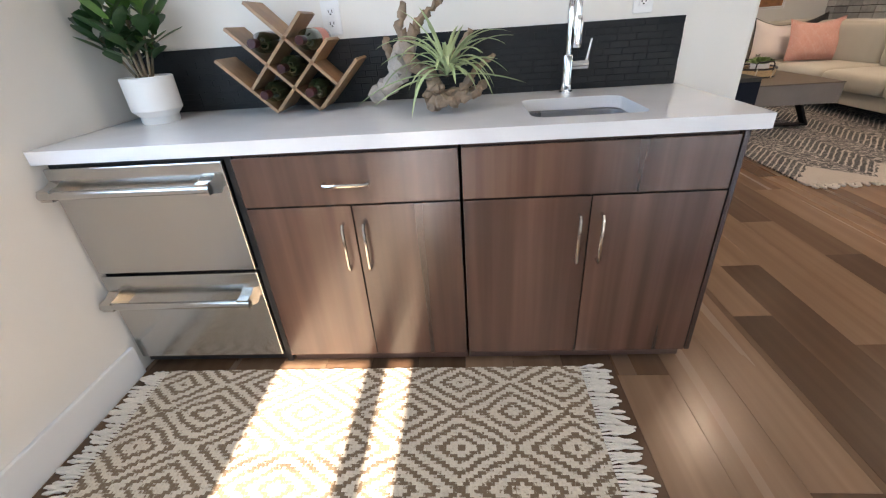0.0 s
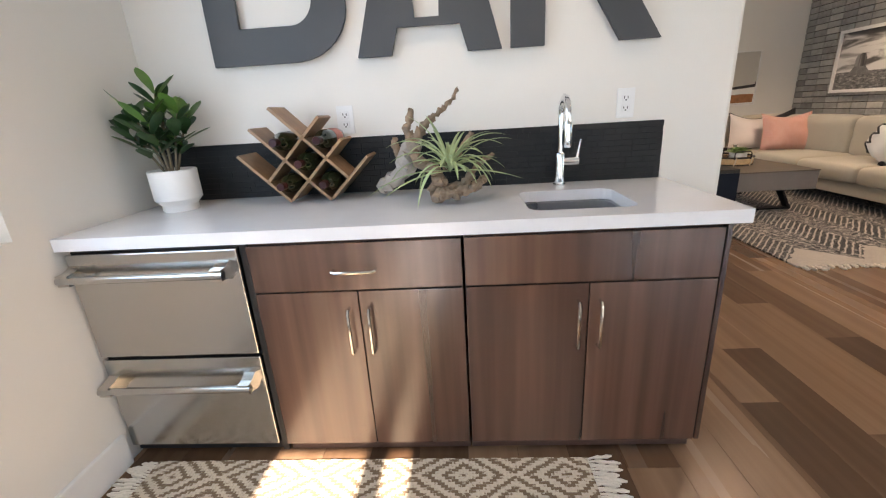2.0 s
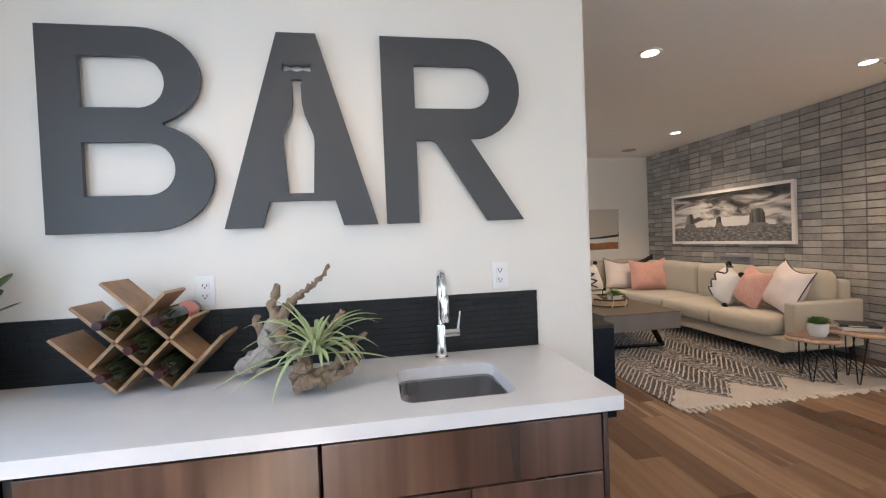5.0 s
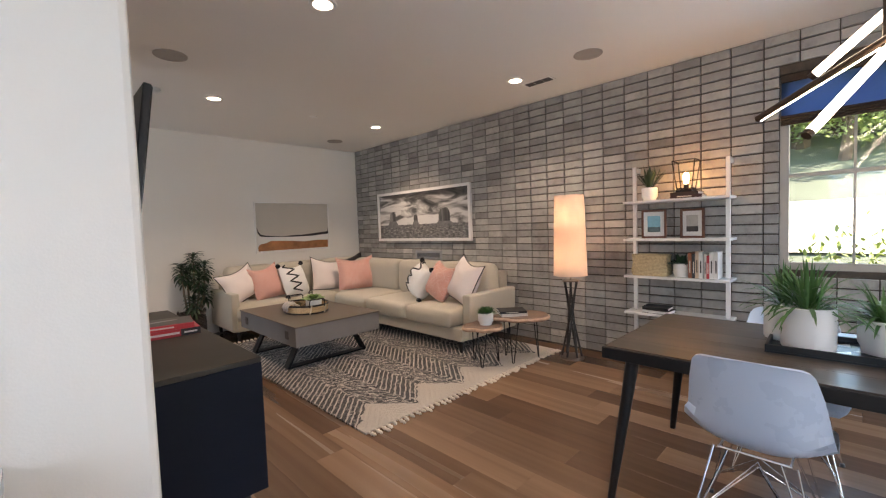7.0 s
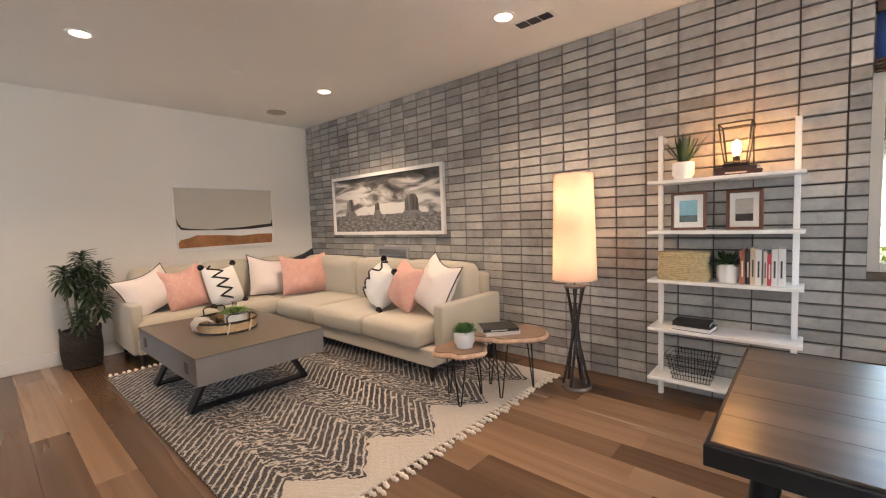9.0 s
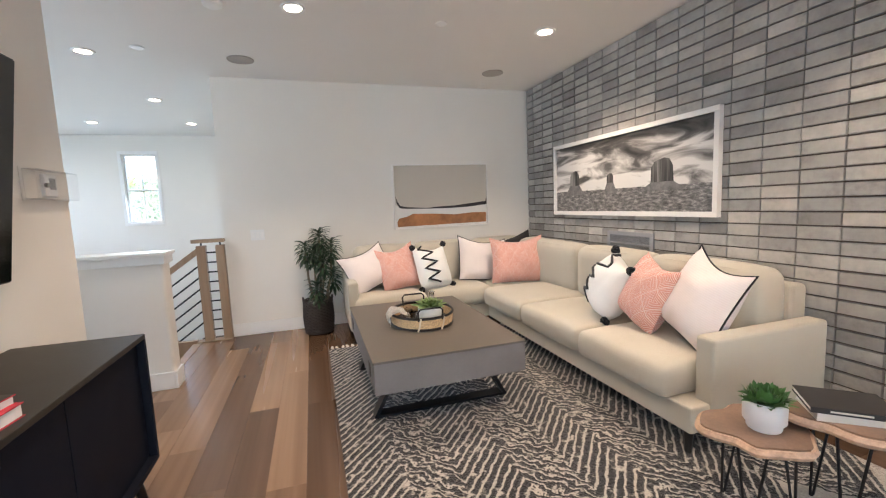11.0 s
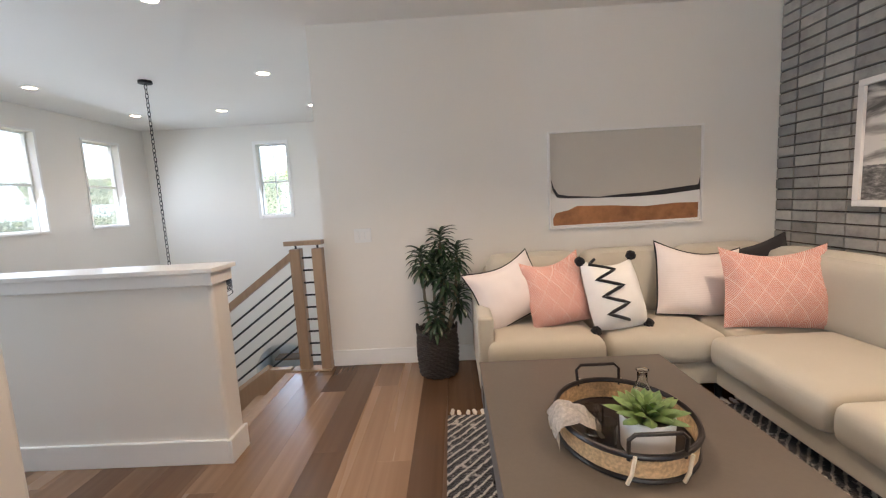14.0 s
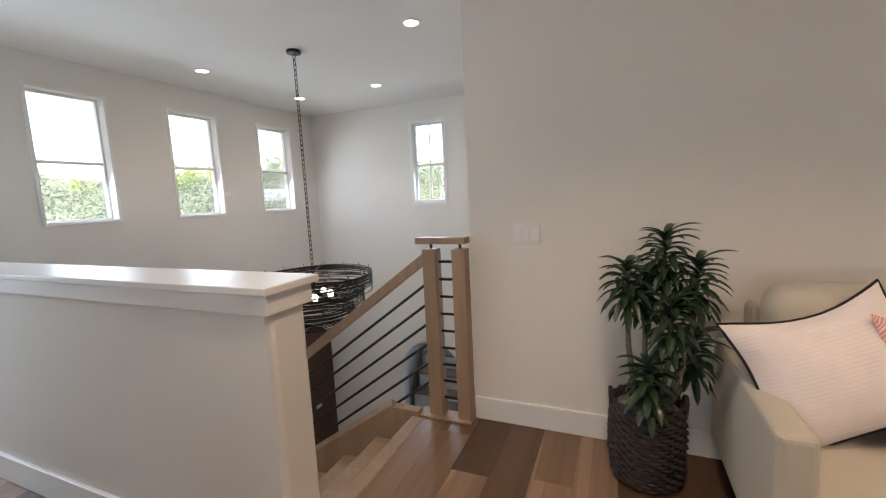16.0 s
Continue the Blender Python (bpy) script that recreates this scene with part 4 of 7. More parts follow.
sk = thing("bar_sink", (0, 0, CZ), 0, "stainless steel undermount bar sink", "sink")
bm = B()
lv = [(round_rect(SX0 - 0.004, SX1 + 0.004, SY0 - 0.004, SY1 + 0.004, 0.047), -0.043), (round_rect(SX0 + 0.004, SX1 - 0.004, SY0 + 0.004, SY1 - 0.004, 0.045), -0.048),
      (round_rect(SX0 + 0.01, SX1 - 0.01, SY0 + 0.01, SY1 - 0.01, 0.045), -0.16), (round_rect(SX0 + 0.035, SX1 - 0.035, SY0 + 0.035, SY1 - 0.035, 0.04), -0.185)]
rows = [[bm.verts.new((*p, z)) for p in o] for o, z in lv]
for a, b in zip(rows, rows[1:]):
    for k in range(len(a)):
        bm.faces.new((a[k], b[k], b[(k + 1) % len(a)], a[(k + 1) % len(a)]))
bm.faces.new(rows[-1])
part("basin", bm, M_SINK, sk, smooth=True)
part("drain", lathe(B(), [(0, -0.181), (0.03, -0.181), (0.042, -0.183)], 20, 0.48, 1.56), M_CHROME, sk, "chrome drain")

fc = thing("bar_faucet", (0.492, 1.835, CZ), 0, "chrome pull-down bar faucet", "faucet")
part("base", lathe(B(), [(0, 0), (0.026, 0), (0.026, 0.006), (0.021, 0.01), (0.021, 0.13), (0.0185, 0.135)], 20), M_CHROME, fc, smooth=True)
arc = [(0, 0, 0.13), (0, 0, 0.27)] + [(0, -0.058 + 0.058 * math.cos(a), 0.285 + 0.062 * math.sin(a)) for a in [math.pi * k / 10 for k in range(11)]] + [(0, -0.116, 0.25)]
part("spout", tube(B(), arc, 0.0125, 14), M_CHROME, fc, smooth=True)
part("spray_head", lathe(B(), [(0, 0.165), (0.015, 0.165), (0.0185, 0.18), (0.0185, 0.245), (0.014, 0.262)], 18, 0, -0.116), M_CHROME, fc, smooth=True)
part("valve", tube(B(), [(0.012, 0, 0.098), (0.075, 0, 0.098)], 0.0165, 14), M_CHROME, fc, smooth=True)
part("lever", tube(B(), [(0.068, 0, 0.105), (0.073, -0.004, 0.14), (0.08, -0.008, 0.185)], [0.0075, 0.006, 0.005], 10), M_CHROME, fc, smooth=True)


def outlet(name, x, z):
    o = thing(name, (x, 1.92, z), 0, "white duplex wall outlet above the backsplash", "outlet", "wall outlets")
    part("plate", box(-0.036, 0.036, -0.006, -0.0005, -0.058, 0.058, bev=0.003), M_PLASTIC, o)
    for dz in (-0.02, 0.02):
        f = part("socket", box(-0.017, 0.017, -0.0085, -0.005, dz - 0.0145, dz + 0.0145, bev=0.003), M_PLASTIC, o)
        for dx in (-0.007, 0.007):
            part("slot", box(dx - 0.0015, dx + 0.0015, -0.0095, -0.008, dz - 0.003, dz + 0.007), M_SLOT, f)
        part("slot", box(-0.003, 0.003, -0.0095, -0.008, dz - 0.010, dz - 0.005), M_SLOT, f)


outlet("wall_outlet", -0.403, 1.226)
outlet("wall_outlet", 0.770, 1.226)

# backsplash of small stone pieces
bs = thing("backsplash", (0, 0, 0), 0, "black stone mosaic backsplash behind the counter", "backsplash", kind="structure")
part("backing", box(-1.258, 0.929, 1.908, 1.9195, 0.914, 1.152), M_GROUT, bs)
rnd = random.Random(14)
tiles, rest = {}, B()
count = 0
for r in range(10):
    x = -1.257
    z = 0.9145 + 0.0238 * r
    while x < 0.925:
        w = min(rnd.choice((0.048, 0.072, 0.096)), 0.929 - x)
        proud = rnd.choice((1.9030, 1.9035, 1.9038))
        if x > -0.75 and count < 300 and w > 0.02:
            key = (round(w, 3), proud)
            if key not in tiles:
                bm = box(0, w - 0.0006, 0, 1.909 - proud, 0, 0.0232, bev=0.0007, seg=1)
                me = bpy.data.meshes.new("tile")
                bm.to_mesh(me)
                bm.free()
                me.materials.append(M_MOSAIC)
                tiles[key] = me
            o = new("tile", tiles[key])
            o.location = (x, proud, z)
            o.parent = bs
            count += 1
        else:
            bx(rest, x, x + w - 0.0006, proud, 1.909, z, z + 0.0228)
        x += w
tagged(part("far_tiles", rest, M_MOSAIC, bs), kind="stuff")

# letters on the wall


def letter(name, polys, label):
    """Thick letter from outlines (outer, holes), held 12 mm off the wall."""
    o = thing(name, (0, 1.92, 0), 0, label, "wall letter", "wall letters")
    cu = bpy.data.curves.new(name, "CURVE")
    cu.dimensions, cu.fill_mode, cu.extrude, cu.bevel_depth = "2D", "BOTH", 0.009, 0.0008
    for pl in polys:
        sp = cu.splines.new("POLY")
        sp.points.add(len(pl) - 1)
        for q, (x, z) in zip(sp.points, pl):
            q.co = (x, z, 0, 1)
        sp.use_cyclic_u = True
    tmp = new("tmp_letter", cu)
    dg = bpy.context.evaluated_depsgraph_get()
    me = bpy.data.meshes.new_from_object(tmp.evaluated_get(dg))
    bpy.data.objects.remove(tmp)
    me.transform(pose(0, -0.030, 0, 90, 0, 0))
    me.materials.clear()
    me.materials.append(M_LETTER)
    me.name = name
    f = new("face", me)
    f.parent = o
    for dx in (-0.03, 0.03):
        part("standoff", tube(B(), [(polys[0][0][0] + 0.06 + dx, 0.0, polys[0][0][1] + 0.06), (polys[0][0][0] + 0.06 + dx, -0.024, polys[0][0][1] + 0.06)], 0.006, 8), M_LETTER, o)
    return o


def arc_pts(cx, cz, rx, rz, a0, a1, n=14):
    return [(cx + rx * math.cos(radians(a0 + (a1 - a0) * k / n)), cz + rz * math.sin(radians(a0 + (a1 - a0) * k / n))) for k in range(n + 1)]


LB, LT = 1.460, 2.205
b_out = [(-0.905, LB), (-0.565, LB)] + arc_pts(-0.565, LB + 0.198, 0.226, 0.198, -86, 75) + arc_pts(-0.58, LT - 0.178, 0.211, 0.178, -69, 90) + [(-0.905, LT)]
b_lo = [(-0.778, 1.592), (-0.778, 1.788), (-0.565, 1.788)] + arc_pts(-0.565, 1.690, 0.096, 0.098, 85, -85) + [(-0.565, 1.592)]
b_up = [(-0.778, 1.912), (-0.778, 2.100), (-0.585, 2.100)] + arc_pts(-0.585, 2.006, 0.092, 0.094, 85, -85) + [(-0.585, 1.912)]
letter("wall_letter_b", [b_out, b_lo, b_up], "large charcoal letter B fixed to the wall")
a_out = [(-0.310, LB), (-0.175, LB), (-0.145, 1.560), (0.102, 1.560), (0.131, LB), (0.264, LB), (0.052, LT), (-0.092, LT)]
bottle_half = [(0.048, 1.588), (0.059, 1.782), (0.057, 1.812), (0.046, 1.842), (0.026, 1.893), (0.018, 1.935), (0.017, 2.005), (0.021, 2.014), (0.021, 2.028)]
bottle = [(-0.026 + x, z) for x, z in bottle_half] + [(-0.026 - x, z) for x, z in bottle_half[::-1]]
bow = [(-0.075, 2.056), (-0.045, 2.062), (-0.022, 2.056), (0.001, 2.062), (0.031, 2.056), (0.031, 2.088), (0.001, 2.080), (-0.022, 2.086), (-0.045, 2.080), (-0.075, 2.088)]
letter("wall_letter_a", [a_out, bottle, bow], "large charcoal letter A with a bottle shaped cut-out")
r_out = [(0.300, LB), (0.430, LB), (0.430, 1.793), (0.494, 1.793), (0.508, 1.788), (0.520, 1.776), (0.720, LB), (0.873, LB), (0.652, 1.800)] + arc_pts(0.668, 2.002, 0.204, 0.203, -78, 90) + [(0.300, LT)]
r_in = [(0.430, 1.920), (0.430, 2.095), (0.655, 2.095)] + arc_pts(0.655, 2.0075, 0.092, 0.0875, 85, -85) + [(0.655, 1.920)]
letter("wall_letter_r", [r_out, r_in], "large charcoal letter R fixed to the wall")


# ---------------------------------------------------------------- coffee table
tb = thing("coffee_table", (3.175, 5.14, 0), 0, "long taupe concrete coffee table on a black base", "coffee table")
part("top", box(-0.48, 0.48, -0.715, 0.715, 0.458, 0.472, bev=0.003), M_TABLE_TOP, tb, "taupe table top")
part("body", box(-0.475, 0.475, -0.71, 0.71, 0.275, 0.458, bev=0.003), M_TABLE_SIDE, tb, "grey block sides")
for sy in (-1, 1):
    y0 = sy * 0.415
    part("foot", prism(B(), [(-0.455, 0.012), (0.455, 0.012), (0.458, 0.020), (0.318, 0.278), (0.290, 0.278), (0.428, 0.027), (-0.428, 0.027), (-0.290, 0.278), (-0.318, 0.278), (-0.458, 0.020)], 1, y0 - 0.045, y0 + 0.045), M_IRON, tb, "black metal trestle foot")
for sy in (-0.52, 0.52):
    part("joint_block", box(-0.479, -0.470, sy - 0.035, sy + 0.035, 0.33, 0.41), M_JOINT, tb, "dark inset joint")


# ---------------------------------------------------------------- sofa
sf = thing("sectional_sofa", (0, 0, 0), 0, "beige upholstered L-shaped sectional sofa", "sofa")
part("base_frame", box(2.76, 5.10, 6.17, 7.03, 0.135, 0.275, bev=0.012), M_SOFA, sf)
part("base_frame", box(4.16, 5.10, 3.68, 6.17, 0.135, 0.275, bev=0.012), M_SOFA, sf)
part("arm", box(2.715, 2.815, 6.20, 7.04, 0.135, 0.615, bev=0.02, seg=3), M_SOFA, sf)
part("arm", box(4.28, 5.12, 3.665, 3.775, 0.135, 0.615, bev=0.02, seg=3), M_SOFA, sf)
part("back_frame", box(2.82, 5.13, 6.90, 7.045, 0.275, 0.80, bev=0.03, seg=3), M_SOFA, sf)
part("back_frame", box(4.99, 5.13, 3.78, 6.90, 0.275, 0.80, bev=0.03, seg=3), M_SOFA, sf)
for x0, x1, y0, y1 in ((2.77, 3.50, 6.14, 6.88), (3.51, 4.23, 6.14, 6.88), (4.24, 4.96, 6.16, 6.88), (4.09, 4.96, 5.36, 6.15), (4.09, 4.96, 4.55, 5.35), (4.09, 4.96, 3.79, 4.54)):
    part("seat_cushion", soft_box(x0, x1, y0, y1, 0.272, 0.450, 0.055, 0.022, seed=x0 + y0), M_SOFA, sf, smooth=True)
for x0, x1 in ((2.83, 3.52), (3.53, 4.22), (4.23, 4.92)):
    part("back_cushion", soft_box(x0, x1, 6.68, 6.93, 0.43, 0.905, 0.08, 0.02, 12, 5, 10, seed=x0), M_SOFA, sf, smooth=True)
for y0, y1 in ((5.50, 6.66), (4.66, 5.49), (3.80, 4.65)):
    part("back_cushion", soft_box(4.76, 5.02, y0, y1, 0.43, 0.895, 0.08, 0.02, 5, 12, 10, seed=y0), M_SOFA, sf, smooth=True)
for lx, ly in ((2.80, 6.24), (2.80, 6.96), (4.20, 3.73), (5.05, 3.73), (5.05, 6.98), (4.22, 6.24)):
    bm = B()
    tube(bm, [(lx, ly, 0.014), (lx, ly, 0.14)], [0.018, 0.030], 8)
    part("leg", bm, M_SOFA_LEG, sf, "black tapered wooden leg")


# ---------------------------------------------------------------- lounge rug
def rug(name, x0, x1, y0, y1, th, material, label, fringe_ends, fringe_len, step, wav=0.004):
    cx, cy = (x0 + x1) / 2, (y0 + y1) / 2
    o = thing(name, (cx, cy, 0), 0, label, "rug")
    w, l = (x1 - x0) / 2, (y1 - y0) / 2
    bm = B()
    nx, ny = 40, 48
    top = [[bm.verts.new((-w + 2 * w * i / nx, -l + 2 * l * j / ny, th + wav * noise.noise(Vector((i * 0.5, j * 0.5, 3.0))))) for j in range(ny + 1)] for i in range(nx + 1)]
    for i in range(nx):
        for j in range(ny):
            bm.faces.new((top[i][j], top[i + 1][j], top[i + 1][j + 1], top[i][j + 1]))
    edge = [e for e in bm.edges if e.is_boundary]
    ex = bmesh.ops.extrude_edge_only(bm, edges=edge)["geom"]
    for v in ex:
        if isinstance(v, bmesh.types.BMVert):
            v.co.z = 0.001
    bmesh.ops.recalc_face_normals(bm, faces=bm.faces[:])
    part("woven_field", bm, material, o, smooth=True)
    rnd = random.Random(5)
    for end in fringe_ends:
        bm = B()
        n = int((2 * w if end in "ns" else 2 * l) / step)
        for k in range(n):
            a = -1 + 2 * (k + 0.5) / n
            d = fringe_len * rnd.uniform(0.7, 1.15)
            loose = 1.0 if step < 0.02 else 0.3
            j = rnd.uniform(-1.0, 1.0) * min(step, 0.02) * loose
            s = -1 if end in "sw" else 1
            if end in "ns":
                p = [(a * w, s * l, th * 0.6), (a * w + j, s * (l + d * 0.45), 0.010), (a * w + 2 * j, s * (l + d), 0.005)]
            else:
                p = [(s * w, a * l, th * 0.6), (s * (w + d * 0.45), a * l + j, 0.010), (s * (w + d), a * l + 2 * j, 0.005)]
            q0, q2 = Vector(p[0]), Vector(p[2])
            turn = Vector((rnd.uniform(-1, 1), rnd.uniform(-1, 1), 0)) * min(step * 0.35, d * 0.25) * loose
            path = [q0, q0.lerp(q2, 0.25) + Vector((0, 0, 0.003)), q0.lerp(q2, 0.42) + turn * 0.4, q0.lerp(q2, 0.6) + turn * 0.5, q0.lerp(q2, 0.8) + turn, q2 + turn * 1.5]
            fat = max(step, 0.030)
            for f in path:
                f.z = max(f.z, step * 0.2)
            tube(bm, path, [fat * q for q in (0.13, 0.14, 0.30, 0.17, 0.26, 0.10)], 6)
        tagged(part("fringe", bm, M_FRINGE, o, "cream tasselled fringe", smooth=True), kind="stuff")
    return o


rug("area_rug", 2.50, 4.92, 3.03, 6.15, 0.012, M_RUG, "black and cream zigzag wool rug with tassels", "sn", 0.078, 0.050)
rug("bar_rug", -1.13, 0.50, 0.05, 1.29, 0.012, M_BAR_RUG, "brown and cream woven diamond rug with fringe", "ew", 0.10, 0.011)




# ---------------------------------------------------------------- television wall
tv = thing("television", (0, 0, 0), 0, "large black flat television tilted on the wall", "television")
scr = part("screen_body", box(-0.03, 0.0, -0.76, 0.76, 0.0, 0.865, bev=0.006), M_BLACK, tv, "thin black television case")
scr.matrix_basis = pose(1.275, 3.48, 1.10, 0, 7.5, 0)
f = part("screen", box(0.0, 0.004, -0.752, 0.752, 0.008, 0.857), M_SCREEN, tv, "dark glossy screen")
f.matrix_basis = pose(1.275, 3.48, 1.10, 0, 7.5, 0)
part("wall_bracket", box(1.198, 1.29, 3.30, 3.66, 1.40, 1.68, bev=0.006), M_BLACK, tv, "black steel wall bracket")

th = thing("thermostat_guard", (1.20, 4.71, 1.51), 0, "clear acrylic guard over a small wall thermostat", "thermostat")
part("thermostat", box(0.0, 0.022, -0.045, 0.055, -0.055, 0.055, bev=0.005), M_PLASTIC, th, "white thermostat body")
part("display", box(0.022, 0.024, -0.01, 0.04, -0.02, 0.035), M_VENT, th, "grey display")
part("back_plate", box(0.0, 0.003, -0.19, 0.19, -0.078, 0.078), M_WALL, th, "clear plate flush with the wall paint")
part("guard_front", box(0.0495, 0.052, -0.17, 0.19, -0.07, 0.07), M_ACRYLIC, th, "clear acrylic front")
for y0, y1, z0, z1 in ((-0.17, 0.19, 0.0675, 0.07), (-0.17, 0.19, -0.07, -0.0675), (-0.17, -0.1675, -0.0675, 0.0675), (0.1875, 0.19, -0.0675, 0.0675)):
    part("guard_edge", box(0.004, 0.0495, y0, y1, z0, z1), M_PANE, th, "bright acrylic edge")
part("lock", tube(B(), [(0.05, -0.10, -0.005), (0.062, -0.10, -0.005)], 0.011, 10), M_STEEL, th, "round steel lock")

cn = thing("media_console", (1.21, 2.56, 0), 0, "low navy-black media console on angled legs", "console")
part("top", box(0.0, 0.475, 0.0, 1.73, 0.800, 0.822, bev=0.003), M_CONSOLE_TOP, cn, "dark taupe top")
for y0, y1 in ((0.0, 0.022), (1.708, 1.73)):
    part("side_panel", box(0.0, 0.475, y0, y1, 0.24, 0.800, bev=0.002), M_CONSOLE, cn)
part("bottom", box(0.0, 0.475, 0.022, 1.708, 0.24, 0.262), M_CONSOLE, cn)
part("back", box(0.0, 0.012, 0.022, 1.708, 0.262, 0.80), M_CONSOLE, cn)
for k in range(3):
    y0 = 0.026 + 0.560 * k
    part("door", box(0.428, 0.446, y0, y0 + 0.556, 0.266, 0.796, bev=0.002), M_CONSOLE, cn)
for lx, ly, dx, dy in ((0.40, 0.10, 0.03, -0.05), (0.40, 1.63, 0.03, 0.05), (0.08, 0.10, -0.03, -0.05), (0.08, 1.63, -0.03, 0.05)):
    part("leg", tube(B(), [(lx + dx, ly + dy, 0.0), (lx, ly, 0.245)], [0.013, 0.024], 10), M_SOFA_LEG, cn, "black tapered leg", smooth=True)


def book(name, at, w, d, h, colour, rz=0.0, label="closed hardback book", upright=False, spine=None):
    """w along the spine, d depth, h thickness; lies flat unless upright."""
    m = simple("book_cover", colour, 0.5, vary=0.06, bumps=0.03)
    o = new(name)
    o.empty_display_size = 0.05
    o.matrix_basis = pose(*at, 0, 0, rz) @ (pose(0, 0, 0, 0, -90, 0) if upright else Matrix())
    tagged(o, label, "book", "books")
    part("cover", box(-w / 2, w / 2, -d / 2, d / 2, 0, 0.003), m, o)
    part("cover", box(-w / 2, w / 2, -d / 2, d / 2, h - 0.003, h), m, o)
    part("spine", box(-w / 2, w / 2, -d / 2 - 0.003, -d / 2, 0, h), m, o)
    part("page_block", box(-w / 2 + 0.004, w / 2 - 0.004, -d / 2, d / 2 - 0.005, 0.003, h - 0.003), M_MAT, o, "cream page block")
    if spine:
        ms = simple("spine_lettering", spine, 0.6, vary=0.02, bumps=0)
        part("title_bar", box(-w * 0.28, w * 0.18, -d / 2 - 0.0042, -d / 2 - 0.003, h * 0.35, h * 0.65), ms, o, "small pale title bars on the spine")
    return o


zc = 0.822
bk = book("book", (1.50, 3.42, zc), 0.30, 0.24, 0.038, (0.50, 0.035, 0.05), -5, "thick red and black hardback lying on the console", spine=(0.72, 0.68, 0.66))
part("spine_panel", box(0.06, 0.151, -0.1242, -0.1228, 0.001, 0.037), simple("black_spine_panel", (0.020, 0.020, 0.024), 0.5, bumps=0), bk, "black end of the spine")
part("spine_mark", box(0.075, 0.135, -0.1254, -0.1242, 0.014, 0.023), M_MAT, bk, "white mark on the spine")
bk = book("book", (1.49, 3.43, zc + 0.038), 0.285, 0.23, 0.026, (0.55, 0.035, 0.05), -9, "red hardback with a black cover on a stack", spine=(0.75, 0.7, 0.68))
part("cover_panel", box(-0.141, 0.141, -0.105, 0.113, 0.0262, 0.0270), simple("charcoal_cover", (0.050, 0.043, 0.036), 0.4, vary=0.5, scale=9, bumps=0), bk, "charcoal cover")
part("cover_streak", prism(B(), [(-0.09, -0.02), (0.06, 0.02), (0.08, 0.04), (-0.02, 0.035), (-0.10, 0.0)], 2, 0.0272, 0.0276), simple("pale_cover_streak", (0.36, 0.35, 0.33), 0.5, bumps=0), bk, "pale streak on the cover")


# ---------------------------------------------------------------- pictures on the walls
def photo_mat():
    """A black and white desert view: streaked clouds over a rough plain. Local y runs along the picture, z up."""
    m, nt, b = node_mat("desert_photograph")
    v, x, y, z = axes(nt)
    mp = nt.nodes.new("ShaderNodeMapping")
    mp.inputs["Scale"].default_value = (1, 1.6, 6.5)
    mp.inputs["Rotation"].default_value = (radians(-14), 0, 0)
    nt.links.new(v, mp.inputs["Vector"])
    n1 = nt.nodes.new("ShaderNodeTexNoise")
    n1.inputs["Scale"].default_value, n1.inputs["Detail"].default_value, n1.inputs["Distortion"].default_value = 1.25, 7, 0.9
    nt.links.new(mp.outputs[0], n1.inputs["Vector"])
    lift = math_node(nt, "MULTIPLY", math_node(nt, "SUBTRACT", z, 0.16), -0.45)
    cloud = ramp(nt, math_node(nt, "ADD", n1.outputs["Fac"], lift), [(0.30, (0.020, 0.019, 0.018)), (0.44, (0.10, 0.095, 0.09)), (0.52, (0.38, 0.36, 0.34)), (0.60, (0.66, 0.64, 0.61))])
    mp2 = nt.nodes.new("ShaderNodeMapping")
    mp2.inputs["Scale"].default_value = (1, 7, 22)
    nt.links.new(v, mp2.inputs["Vector"])
    n2 = noise_tex(nt, mp2.outputs[0], 2.2, 8, 0.7)
    plain = ramp(nt, n2, [(0.32, (0.035, 0.034, 0.032)), (0.5, (0.15, 0.145, 0.14)), (0.66, (0.42, 0.40, 0.38))])
    ground = math_node(nt, "LESS_THAN", math_node(nt, "ADD", z, math_node(nt, "MULTIPLY", n2, 0.02)), -0.125)
    nt.links.new(mix(nt, ground, cloud, plain), b.inputs["Base Color"])
    b.inputs["Roughness"].default_value = 0.35
    return m


ph = thing("desert_photograph", (5.164, 5.375, 1.553), 0, "wide framed black and white desert photograph", "picture")
for nm, y0, y1, z0, z1 in (("frame_rail", -1.02, 1.02, 0.345, 0.385), ("frame_rail", -1.02, 1.02, -0.385, -0.345), ("frame_side", -1.02, -0.98, -0.345, 0.345), ("frame_side", 0.98, 1.02, -0.345, 0.345)):
    part(nm, box(-0.042, 0.0, y0, y1, z0, z1, bev=0.003), M_PHOTO_FRAME, ph)
pr = part("print", box(-0.022, -0.010, -0.98, 0.98, -0.345, 0.345), photo_mat(), ph, "grainy monochrome print")
part("backing", box(-0.010, 0.0, -0.98, 0.98, -0.345, 0.345), M_MAT, ph)
M_MESA = grain("printed_dark_butte", [(0.36, (0.012, 0.012, 0.012)), (0.5, (0.075, 0.072, 0.068)), (0.64, (0.24, 0.23, 0.22))], 2, 3.0, 42, 0.4, bumps=0.0)
M_MESA_SLOPE = simple("printed_scree", (0.17, 0.165, 0.16), 0.4, vary=0.5, scale=14, fine=70, bumps=0)
